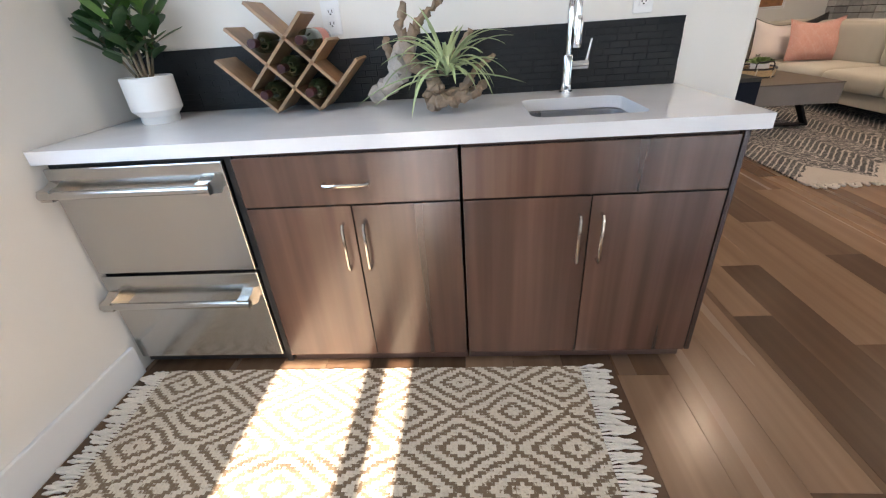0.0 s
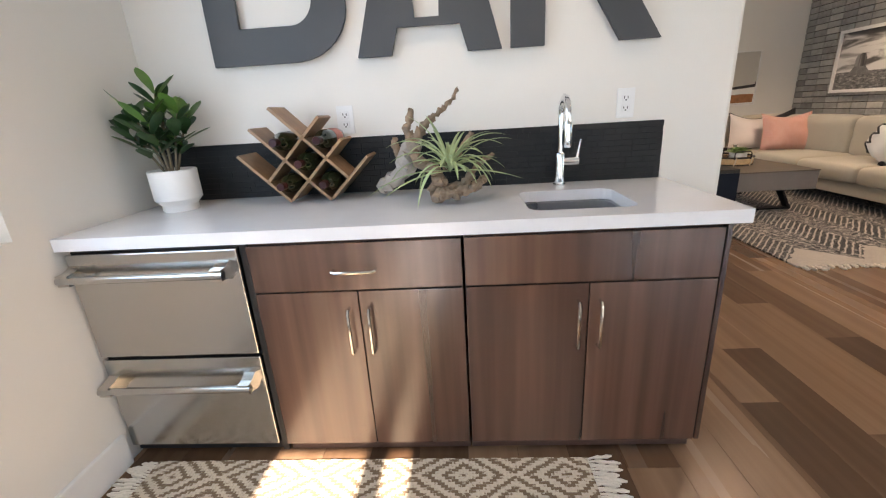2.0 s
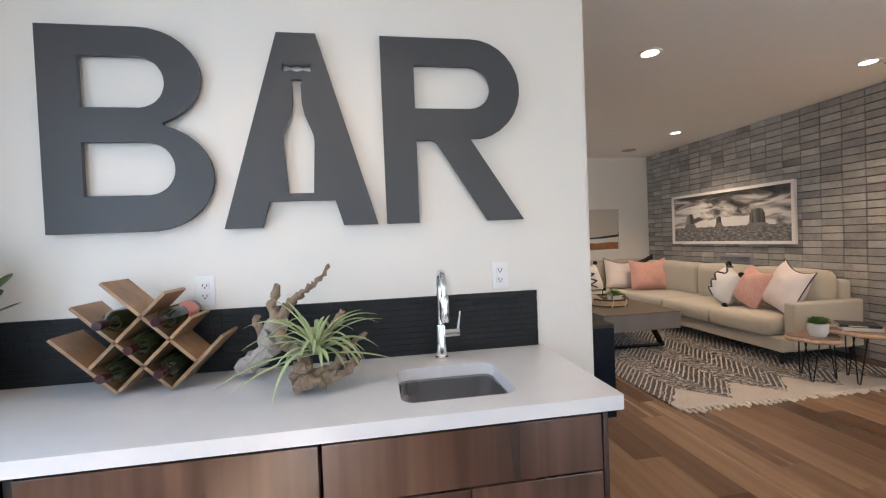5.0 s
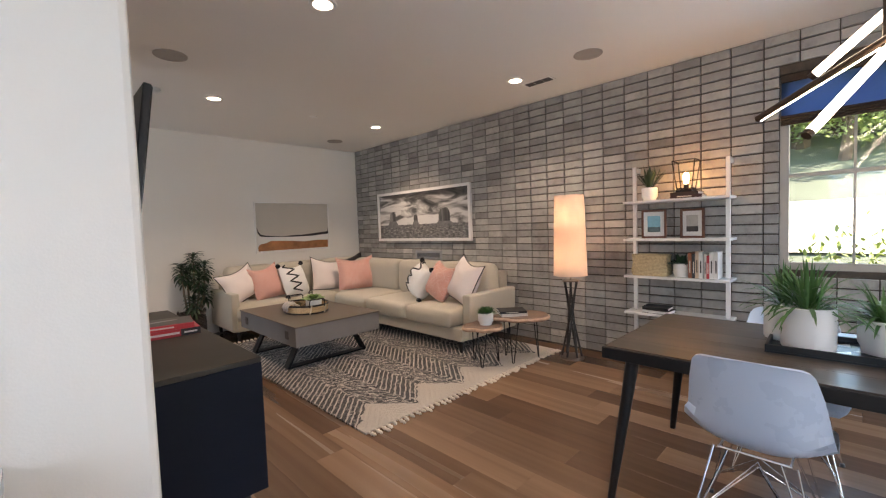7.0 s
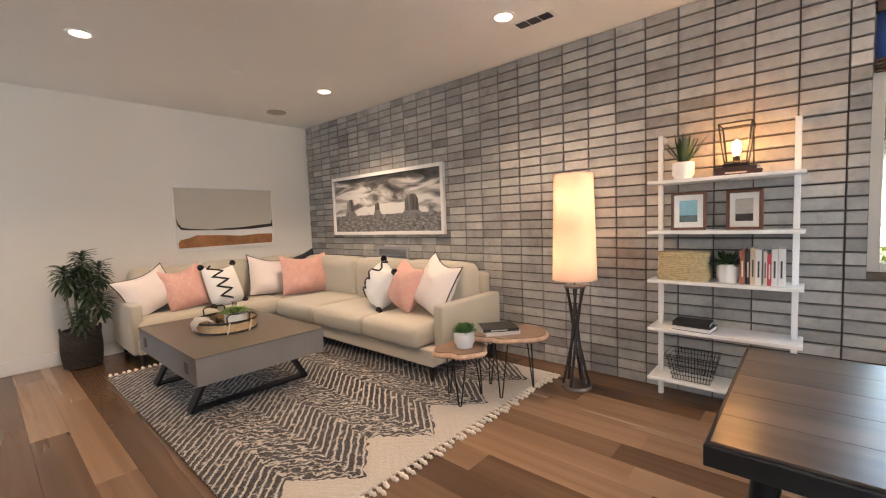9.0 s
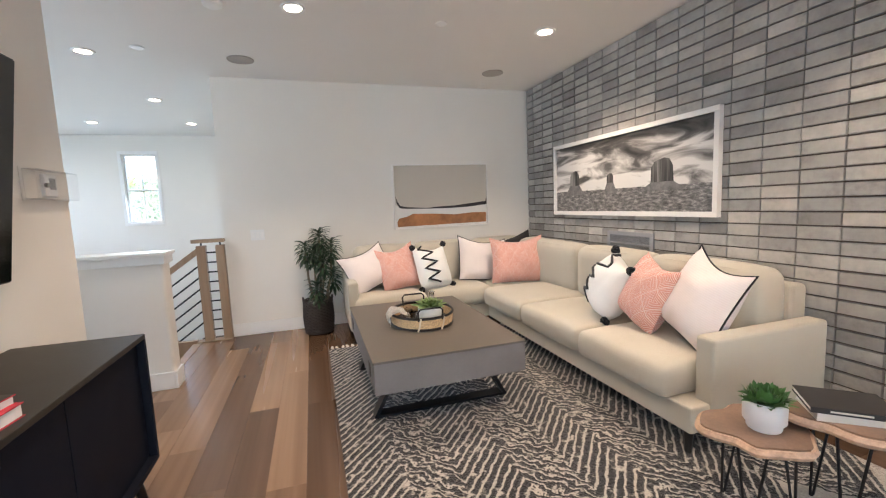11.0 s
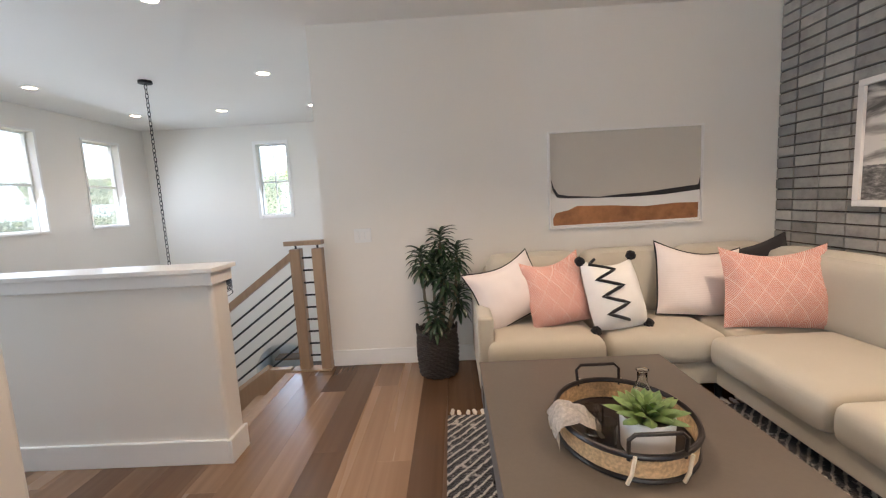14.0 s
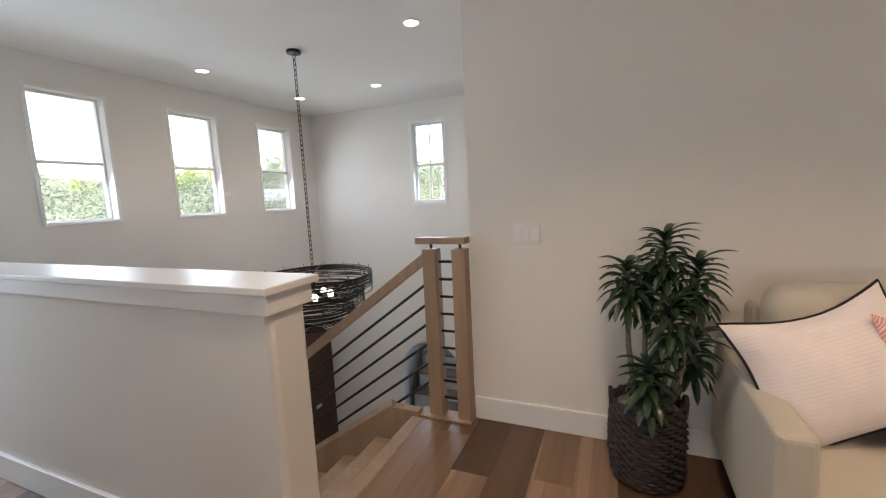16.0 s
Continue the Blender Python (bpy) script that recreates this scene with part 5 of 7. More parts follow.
for cy, w, h, zb in ((0.64, 0.080, 0.155, -0.075), (0.09, 0.045, 0.09, -0.075), (-0.52, 0.115, 0.19, -0.105)):
    part("printed_slope", prism(B(), [(cy - w * 2.1, -0.175), (cy - w * 0.98, zb), (cy + w * 0.98, zb), (cy + w * 2.1, -0.175)], 0, -0.0235, -0.0225), M_MESA_SLOPE, ph)
    part("printed_butte", prism(B(), [(cy - w, zb), (cy - w * 0.92, zb + h * 0.66), (cy - w * 0.62, zb + h * 0.94), (cy - w * 0.2, zb + h), (cy + w * 0.35, zb + h * 0.93), (cy + w * 0.7, zb + h * 0.86), (cy + w * 0.96, zb + h * 0.62), (cy + w, zb)], 0, -0.0250, -0.0238), M_MESA, ph)

ab = thing("abstract_painting", (3.975, 7.07, 1.447), 0, "framed abstract with a black line and a rust band", "picture")
for nm, x0, x1, z0, z1 in (("frame_rail", -0.605, 0.605, 0.368, 0.383), ("frame_rail", -0.605, 0.605, -0.383, -0.368), ("frame_side", -0.605, -0.59, -0.368, 0.368), ("frame_side", 0.59, 0.605, -0.368, 0.368)):
    part(nm, box(x0, x1, -0.035, 0.0, z0, z1, bev=0.002), M_PHOTO_FRAME, ab)
part("canvas", box(-0.59, 0.59, -0.018, -0.006, -0.368, 0.368), simple("grey_beige_wash", (0.56, 0.52, 0.46), 0.8, vary=0.03, scale=2, bumps=0.1), ab)
part("white_band", prism(B(), [(-0.585, -0.365), (0.585, -0.365), (0.585, -0.095), (0.50, -0.120), (0.1, -0.140), (-0.3, -0.145), (-0.52, -0.140), (-0.585, -0.09)], 1, -0.0200, -0.0185), simple("paper_white", (0.76, 0.75, 0.72), 0.8, vary=0.02, bumps=0), ab)
part("rust_band", prism(B(), [(-0.57, -0.355), (0.57, -0.345), (0.575, -0.225), (0.40, -0.220), (0.15, -0.235), (-0.10, -0.215), (-0.38, -0.205), (-0.45, -0.235), (-0.55, -0.255), (-0.575, -0.30)], 1, -0.0215, -0.0203), simple("rust_watercolour", (0.36, 0.155, 0.062), 0.7, vary=0.45, scale=4.5, fine=20, bumps=0), ab)
part("ink_line", prism(B(), [(-0.585, 0.02), (-0.575, -0.07), (-0.54, -0.130), (-0.45, -0.142), (-0.20, -0.150), (0.05, -0.155), (0.30, -0.150), (0.585, -0.125), (0.585, -0.02), (0.57, -0.085), (0.35, -0.105), (0.15, -0.125), (-0.05, -0.130), (-0.20, -0.142), (-0.45, -0.122), (-0.53, -0.105), (-0.565, -0.05)], 1, -0.0230, -0.0218), simple("ink_black", (0.025, 0.022, 0.022), 0.6, vary=0.3, bumps=0), ab)

lsw = thing("light_switch", (1.857, 7.07, 1.093), 0, "white three gang light switch plate", "light switch")
part("plate", box(-0.070, 0.070, -0.006, -0.0005, -0.057, 0.057, bev=0.003), M_PLASTIC, lsw)
for k in (-1, 0, 1):
    part("rocker", box(k * 0.046 - 0.0165, k * 0.046 + 0.0165, -0.010, -0.006, -0.033, 0.033, bev=0.002), M_TRIM, lsw)
wv = thing("wall_vent", (5.164, 5.23, 0.913), 0, "grey framed return air vent in the brick", "vent")
for y0, y1, z0, z1 in ((-0.285, 0.285, 0.075, 0.108), (-0.285, 0.285, -0.108, -0.075), (-0.285, -0.245, -0.075, 0.075), (0.245, 0.285, -0.075, 0.075), (-0.245, 0.245, -0.006, 0.006)):
    part("frame", box(-0.012, 0.0, y0, y1, z0, z1, bev=0.002), M_VENT, wv)
# dark sheet for the shade behind the slats
part("grille_back", box(-0.002, 0.0, -0.245, 0.245, -0.075, 0.075), M_VENT_SHADE, wv)
for k in range(40):
    y = -0.238 + 0.0122 * k
    part("slat", box(-0.008, -0.002, y - 0.0022, y + 0.0022, -0.075, 0.075), M_VENT, wv)

# ---------------------------------------------------------------- cushions
SEAT = 0.458


def pompom(parent, at, r, seed):
    bm = B()
    rnd = random.Random(seed)
    for k in range(110):
        d = Vector((rnd.gauss(0, 1), rnd.gauss(0, 1), rnd.gauss(0, 1))).normalized()
        tube(bm, [Vector(at) + d * r * 0.1, Vector(at) + d * r * rnd.uniform(0.72, 0.98)], [r * 0.12, r * 0.20], 5)
    part("pompom", bm, M_WELT, parent, "fluffy black pompom")


def zigzag_pillow(at, w, h, t, rx, rz, roll, label):
    o = pillow("cushion", at, w, h, t, M_ZIG, rx, rz, label, roll, soft=0.10)

    cover = [c for c in o.children if c.name.startswith("cover")][0]
    front = [vt.co.copy() for vt in cover.data.vertices if vt.co.y <= 0.0]

    def skin(u, v):
        x, z = u * w / 2 * 0.96, h / 2 + v * h / 2 * 0.95
        near = sorted(((p.x - x) ** 2 + (p.z - z) ** 2, p.y) for p in front)[:4]
        ws = [1 / (d + 1e-5) for d, _ in near]
        return (x, sum(k * p for k, (_, p) in zip(ws, near)) / sum(ws) - 0.005, z)
    knots = [(-0.40, 0.90), (-0.76, 0.74), (0.08, 0.52), (-0.72, 0.30), (0.12, 0.06), (-0.68, -0.16), (0.14, -0.40), (-0.62, -0.62), (0.10, -0.82)]
    pts = []
    for (u0, v0), (u1, v1) in zip(knots, knots[1:]):
        pts += [skin(u0 + (u1 - u0) * k / 5, v0 + (v1 - v0) * k / 5) for k in range(5)]
    pts.append(skin(*knots[-1]))
    part("zigzag_braid", tube(B(), pts, 0.0105, 6), M_WELT, o, "black zigzag braid")
    for i, (u, v) in enumerate(((-1, 1), (1, 1), (1, -1), (-1, -1))):
        pompom(o, (u * w / 2 * 0.93, -0.01, h / 2 + v * h / 2 * (0.84 if v > 0 else 0.93)), 0.036, i)
    return o


pillow("cushion", (3.05, 6.50, SEAT + 0.05), 0.50, 0.46, 0.20, M_IVORY, -20, 8, "ivory ribbed cushion with black piping on the sofa", roll=-22, welt=M_WELT)
pillow("cushion", (3.31, 6.43, SEAT + 0.01), 0.42, 0.50, 0.19, M_CORAL, -17, 6, "coral cushion printed with white diamonds", roll=-7)
zigzag_pillow((3.65, 6.31, SEAT - 0.004), 0.39, 0.52, 0.20, -22, 8, -3, "white cushion with black zigzag braid and pompoms")
pillow("cushion", (4.25, 6.50, SEAT), 0.57, 0.53, 0.20, M_IVORY, -18, -2, "ivory ribbed cushion with black piping on the sofa", roll=6, welt=M_WELT)
pillow("cushion", (4.70, 6.60, SEAT + 0.04), 0.56, 0.49, 0.15, M_DARK_PILLOW, -14, -14, "dark charcoal cushion behind the others", roll=-8)
pillow("cushion", (4.55, 6.19, SEAT), 0.60, 0.54, 0.20, M_CORAL, -15, -10, "coral cushion printed with white diamonds", roll=1)
zigzag_pillow((4.46, 4.76, SEAT + 0.035), 0.43, 0.47, 0.27, -20, -110, 16, "white cushion with black zigzag braid and pompoms")
pillow("cushion", (4.46, 4.40, SEAT + 0.03), 0.44, 0.50, 0.23, M_CORAL, -18, -104, "coral cushion printed with white diamonds", roll=13, soft=0.08)
pillow("cushion", (4.48, 4.05, SEAT + 0.04), 0.49, 0.54, 0.23, M_IVORY, -22, -104, "ivory ribbed cushion with black piping on the sofa", roll=13, welt=M_WELT)


# ---------------------------------------------------------------- plants
def pot(parent, r0, r1, h, material=M_CERAMIC, foot=True, soil=M_SOIL):
    prof = [(0, 0.0), (r0, 0.0), (r0 + 0.004, 0.006), (r0 * 1.02 + 0.003, h * 0.16), (r1 * 0.99, h * 0.30 if foot else h * 0.5), (r1, h - 0.004), (r1 - 0.004, h), (r1 - 0.010, h - 0.002), (r1 - 0.012, h - 0.02)]
    part("pot", lathe(B(), prof, 36), material, parent, "white ceramic pot", smooth=True)
    bm = B()
    lathe(bm, [(0, h - 0.012), (r1 * 0.5, h - 0.014), (r1 - 0.008, h - 0.020)], 24)
    for v in bm.verts:
        v.co.z += 0.006 * noise.noise(v.co * 60)
    part("soil", bm, soil, parent, "pebbly soil", smooth=True)


def leafy(parent, name, material, n, centre, spread, length, width, droop, seed, zmin=0.2, zmax=1.0, label="", origin_h=0.0):
    rnd = random.Random(seed)
    bm = B()
    for k in range(n):
        a = rnd.uniform(0, 2 * math.pi)
        el = rnd.uniform(zmin, zmax)
        d = Vector((math.cos(a) * (1.05 - el), math.sin(a) * (1.05 - el), el))
        b = Vector(centre) + Vector((math.cos(a), math.sin(a), 0)) * spread * rnd.random() + Vector((0, 0, rnd.uniform(0, origin_h)))
        leaf_blade(bm, b, d, length * rnd.uniform(0.7, 1.15), width * rnd.uniform(0.8, 1.15), droop * rnd.uniform(0.6, 1.4))
    return part(name, bm, material, parent, label, smooth=True)


# rubber plant on the counter
rp = thing("potted_rubber_plant", (-1.075, 1.705, CZ), 0, "green rubber plant in a white pot on the counter", "plant")
pot(rp, 0.062, 0.088, 0.165, soil=M_GRAVEL)
rnd = random.Random(3)
stems, lv1, lv2 = B(), B(), B()
for k, (dx, dy, hh) in enumerate(((0.015, -0.01, 0.335), (-0.075, -0.03, 0.26), (0.085, -0.015, 0.25), (-0.02, 0.05, 0.28), (0.02, -0.09, 0.22), (-0.13, -0.02, 0.20), (0.07, 0.06, 0.23), (-0.08, 0.07, 0.2))):
    base = Vector((dx * 0.2, dy * 0.2, 0.15))
    tip = Vector((dx * 1.05, dy * 1.05, 0.15 + hh * 0.9))
    mid_ = base.lerp(tip, 0.5) + Vector((0, 0, 0.02))
    tube(stems, [base, mid_, tip], [0.005, 0.004, 0.002], 6)
    for j in range(10):
        f_ = 0.35 + 0.65 * j / 9
        p = base.lerp(tip, f_)
        a = j * 2.4 + k
        d = Vector((math.cos(a), math.sin(a), 0.55 + 1.0 * f_ ** 2 + rnd.uniform(-0.2, 0.3)))
        leaf_blade(lv2 if (j > 7 and k % 2 == 0) or rnd.random() < 0.12 else lv1, p, d, rnd.uniform(0.085, 0.125), rnd.uniform(0.044, 0.058), 0.4, 0.10, 8, blunt=True)
part("stem", stems, M_TRUNK, rp, "thin brown stems")
part("foliage", lv1, M_LEAF, rp, "dark glossy oval leaves", smooth=True)
part("young_foliage", lv2, M_LEAF_YOUNG, rp, "lighter green young leaves", smooth=True)

# dracaena in a basket
dp = thing("dracaena_plant", (2.43, 6.83, 0), 0, "dracaena with dark strappy leaves in a woven basket", "plant")
bm = B()
rows = 21
for k in range(rows):
    z = 0.018 + 0.345 * k / (rows - 1)
    r = 0.140 + 0.014 * math.sin(math.pi * k / rows)
    tube(bm, [((r + 0.0055 * math.sin(16 * a + k * math.pi)) * math.cos(a), (r + 0.0055 * math.sin(16 * a + k * math.pi)) * math.sin(a), z + 0.003 * math.cos(16 * a + k * math.pi)) for a in [2 * math.pi * i / 96 for i in range(96)]], 0.0095, 5, closed=True)
basket = part("basket", bm, M_SEAGRASS, dp, "dark woven seagrass basket", smooth=True)
part("basket_lining", lathe(B(), [(0, 0.02), (0.13, 0.02), (0.142, 0.2), (0.132, 0.345)], 24), M_SEAGRASS, dp)
for s in (-1, 1):
    part("basket_handle", tube(B(), [(s * 0.148, -0.04, 0.34), (s * 0.152, -0.035, 0.385), (s * 0.153, 0, 0.40), (s * 0.152, 0.035, 0.385), (s * 0.148, 0.04, 0.34)], 0.010, 6), M_SEAGRASS, basket)
part("soil", lathe(B(), [(0, 0.345), (0.09, 0.342), (0.132, 0.33)], 20), M_GRAVEL, dp, "mossy top of the soil")
rnd = random.Random(8)
tr = B()
heads = []
for k, (dx, dy, top) in enumerate(((0.06, 0.02, 1.10), (0.18, 0.0, 0.99), (-0.09, -0.03, 0.98), (-0.01, 0.08, 0.92), (0.08, -0.09, 0.84), (0.18, 0.05, 0.66), (0.0, -0.10, 0.56))):
    p0, p1 = Vector((dx * 0.45, dy * 0.45, 0.33)), Vector((dx, dy, top - 0.08))
    tube(tr, [p0, p0.lerp(p1, 0.5) + Vector((dx * 0.15, 0, 0)), p1], [0.014, 0.012, 0.010], 7)
    heads.append((p1, top))
part("cane", tr, M_TRUNK, dp, "pale slender canes", smooth=True)
for p, top in heads:
    bm = B()
    for j in range(48):
        a = j * 2.39996
        t_ = j / 48
        d = Vector((math.cos(a), math.sin(a), 0.15 + 1.3 * t_))
        leaf_blade(bm, p + Vector((0, 0, -0.10 + 0.19 * t_)), d, rnd.uniform(0.115, 0.165), 0.033, 2.3 - 1.0 * t_, 0.2, 7)
    part("leaf_head", bm, M_DARK_LEAF, dp, "tuft of dark pointed leaves", smooth=True)

# driftwood with an air plant
dr = thing("driftwood_air_plant", (0, 0, CZ), 0, "driftwood branch holding a pale air plant on the counter", "ornament")


def gnarl(pts, radii, seed):
    bm = B()
    rnd = random.Random(seed)
    out, rs = [], []
    for (a, b), (ra, rb) in zip(zip(pts, pts[1:]), zip(radii, radii[1:])):
        for k in range(7):
            f_ = k / 7
            out.append(Vector(a).lerp(Vector(b), f_) + Vector((rnd.uniform(-1, 1), rnd.uniform(-1, 1), rnd.uniform(-1, 1))) * ra * 0.28)
            rs.append((ra + (rb - ra) * f_) * rnd.uniform(0.68, 1.30))
    out.append(Vector(pts[-1]))
    rs.append(radii[-1])
    tube(bm, out, rs, 10)
    for v in bm.verts:
        v.co += Vector((noise.noise(v.co * 55), noise.noise(v.co * 55 + Vector((9, 0, 0))), noise.noise(v.co * 55 + Vector((0, 9, 0))))) * 0.008
    return bm


part("trunk", gnarl([(-0.255, 1.80, 0.03), (-0.18, 1.78, 0.075), (-0.12, 1.74, 0.15), (-0.085, 1.72, 0.21)], [0.026, 0.040, 0.045, 0.026], 1), simple("bleached_driftwood", (0.36, 0.31, 0.27), 0.85, vary=0.35, scale=14, fine=90, bumps=0.6), dr, "pale bleached trunk", smooth=True)
for i, (pts, rr) in enumerate((
        ([(-0.10, 1.73, 0.20), (-0.115, 1.725, 0.27), (-0.095, 1.72, 0.335)], [0.026, 0.019, 0.014]),
        ([(-0.09, 1.72, 0.22), (-0.05, 1.71, 0.275), (0.01, 1.70, 0.32), (0.05, 1.70, 0.35), (0.085, 1.70, 0.395)], [0.026, 0.018, 0.014, 0.012, 0.009]),
        ([(-0.16, 1.74, 0.17), (-0.17, 1.72, 0.21), (-0.165, 1.71, 0.235)], [0.018, 0.014, 0.009]),
        ([(-0.10, 1.70, 0.17), (0.0, 1.62, 0.10), (0.02, 1.575, 0.045), (-0.01, 1.55, 0.026)], [0.032, 0.030, 0.036, 0.024]),
        ([(0.02, 1.58, 0.04), (0.10, 1.60, 0.07), (0.15, 1.62, 0.13), (0.205, 1.64, 0.165)], [0.028, 0.020, 0.014, 0.008]),
        ([(0.02, 1.62, 0.12), (0.09, 1.64, 0.19), (0.13, 1.65, 0.245)], [0.020, 0.014, 0.011]),
        ([(0.05, 1.58, 0.04), (0.12, 1.56, 0.05), (0.16, 1.57, 0.075)], [0.024, 0.018, 0.010]),
        ([(-0.02, 1.555, 0.022), (0.03, 1.545, 0.045), (0.075, 1.55, 0.03)], [0.018, 0.026, 0.018]),
        ([(0.06, 1.60, 0.06), (0.13, 1.61, 0.055), (0.175, 1.625, 0.085)], [0.020, 0.026, 0.014]),
        ([(-0.03, 1.57, 0.05), (-0.01, 1.56, 0.085), (0.03, 1.56, 0.075)], [0.016, 0.022, 0.014]))):
    part("branch", gnarl(pts, [q * 0.8 for q in rr], 20 + i), M_DRIFT, dr, "knotty brown branch", smooth=True)
bm = B()
rnd = random.Random(4)
ctr_ = Vector((0.045, 1.60, 0.115))
for k in range(44):
    a = k * 2.39996
    d = Vector((math.cos(a) * 0.8 + 0.15, math.sin(a) * 0.6, 0.5 + rnd.random() * 1.9))
    leaf_blade(bm, ctr_ + Vector((0, 0, 0.02 * rnd.random())), d, rnd.uniform(0.14, 0.26), 0.0145, rnd.uniform(0.8, 3.4), 0.25, 12)
for d, ln, dp_ in (((-1, -0.25, 0.25), 0.33, 0.9), ((-0.9, -0.5, 0.12), 0.28, 0.7), ((-0.8, 0.2, 0.9), 0.30, 2.2), ((-0.5, 0.1, 1.1), 0.30, 2.0), ((1, -0.05, 0.12), 0.27, 0.5), ((0.2, -0.6, 0.5), 0.2, 1.2), ((0.7, 0.1, 0.9), 0.24, 2.0)):
    leaf_blade(bm, ctr_, d, ln, 0.016, dp_, 0.25, 14)
part("air_plant", bm, M_AIRPLANT, dr, "pale green curling leaves", smooth=True)

# wine rack
wr = thing("wine_rack", (-0.612, 1.715, CZ), 0, "crossed wooden wine rack on the counter", "wine rack")
U = 0.083


def rack_board(a, b):
    (x0, z0), (x1, z1) = a, b
    d = Vector((x1 - x0, z1 - z0)).normalized()
    n_ = Vector((-d.y, d.x)) * 0.0055
    part("board", prism(B(), [(x0 * U + n_.x, z0 * U + n_.y + 0.008), (x1 * U + n_.x, z1 * U + n_.y + 0.008), (x1 * U - n_.x, z1 * U - n_.y + 0.008), (x0 * U - n_.x, z0 * U - n_.y + 0.008)], 1, 0.0, 0.155), M_RACKWOOD, wr)


for a, b in (((-2.3, 2.3), (0, 0)), ((-1.5, 3.5), (2.0, 0)), ((-0.4, 4.4), (3.0, 1.0)), ((0.07, 0.07), (2.85, 2.85)), ((2.07, 0.07), (4.0, 2.0)), ((-1.0, 1.0), (1.9, 3.9))):
    rack_board(a, b)
for i, (cx, cz_) in enumerate(((0, 1), (2, 1), (1, 2), (0, 3), (2, 3))):
    o = thing("wine_bottle", (-0.612 + cx * U, 1.90, CZ + cz_ * U - 0.010 + 0.008), 0, "dark green wine bottle lying in the rack", "bottle", "wine bottles")
    o.matrix_basis = o.matrix_basis @ pose(0, 0, 0, 90, 0, 0)
    part("glass", lathe(B(), [(0, 0.002), (0.033, 0.0), (0.0365, 0.006), (0.0365, 0.165), (0.033, 0.19), (0.018, 0.212), (0.0145, 0.228), (0.0145, 0.262), (0, 0.262)], 22), M_BOTTLE, o, smooth=True)
    part("foil", lathe(B(), [(0.0151, 0.226), (0.0156, 0.264), (0.0145, 0.267), (0, 0.267)], 16), M_FOIL, o, "burgundy foil cap", smooth=True)
    part("bottle_label", lathe(B(), [(0.0369, 0.03), (0.0369, 0.12)], 22), M_CORK if i == 4 else M_BOTTLE, o, "plain label", smooth=True)


# ---------------------------------------------------------------- tray on the coffee table
ty = thing("rattan_tray", (3.165, 5.13, 0.472), 0, "oval rattan tray with dark rim and handles", "tray")
RX, RY = 0.225, 0.262
ell = [2 * math.pi * i / 48 for i in range(48)]
part("base", lathe(B(), [(0, 0.0), (0.985, 0.0), (0.99, 0.008), (0, 0.008)], 48, sx=RX, sy=RY), M_RATTAN_DARK, ty)
part("wall", lathe(B(), [(0.985, 0.006), (1.0, 0.006), (1.03, 0.084), (1.01, 0.084), (0.985, 0.006)], 48, sx=RX, sy=RY), M_RATTAN, ty, "woven cane wall", smooth=True)
for z, k, r in ((0.006, 1.0, 0.009), (0.086, 1.025, 0.010)):
    part("rim", tube(B(), [(k * RX * math.cos(a), k * RY * math.sin(a), z) for a in ell], r, 8, closed=True), M_RATTAN_DARK, ty, "dark rattan rim", smooth=True)
for s in (-1, 1):
    part("handle", tube(B(), [(-0.085, s * RY * 0.95, 0.07), (-0.088, s * RY * 0.98, 0.138), (-0.07, s * RY * 0.99, 0.156), (0.07, s * RY * 0.99, 0.156), (0.088, s * RY * 0.98, 0.138), (0.085, s * RY * 0.95, 0.07)], 0.0065, 8), M_RATTAN_DARK, ty, "dark bent handle", smooth=True)
    for hx in (-0.085, 0.085):
        part("binding", tube(B(), [(hx - 0.012, s * RY * 1.02, 0.004), (hx, s * RY * 1.03, 0.035), (hx + 0.012, s * RY * 1.02, 0.092)], 0.006, 6), M_CORD, ty, "cream cord binding")
sc = thing("succulent_pot", (3.205, 5.03, 0.481), 0, "green succulent rosette in a white pot on the tray", "plant")
part("pot", lathe(B(), [(0, 0), (0.070, 0), (0.075, 0.005), (0.079, 0.098), (0.076, 0.100), (0.072, 0.095)], 36), M_CERAMIC, sc, "white ceramic pot", smooth=True)
part("soil", lathe(B(), [(0, 0.092), (0.074, 0.090)], 20), M_SOIL, sc)
for k in range(34):
    t_ = k / 34
    a = k * 2.39996
    d = Vector((math.cos(a), math.sin(a), 0.25 + 1.9 * (1 - t_) ** 2))
    bm = leaf_blade(B(), (0.03 * math.cos(a) * t_, 0.03 * math.sin(a) * t_, 0.094), d, 0.060 + 0.050 * t_, 0.040, 0.1, -0.3, 6)
    bmesh.ops.solidify(bm, geom=bm.faces[:], thickness=0.004)
    part("leaf", bm, M_SUCCULENT, sc, "fleshy green leaf" if k == 0 else "", smooth=True)
sc.scale = (1.10, 1.10, 1.22)
cf = thing("glass_carafe", (3.275, 5.22, 0.481), 0, "small clear glass carafe on the tray", "carafe")
part("glass", lathe(B(), [(0, 0.002), (0.05, 0.0), (0.054, 0.01), (0.050, 0.07), (0.028, 0.125), (0.018, 0.15), (0.018, 0.185), (0.024, 0.192), (0.020, 0.192), (0.015, 0.185), (0.015, 0.15), (0.026, 0.122), (0.046, 0.07), (0.049, 0.014), (0, 0.010)], 28), M_GLASS, cf, smooth=True)
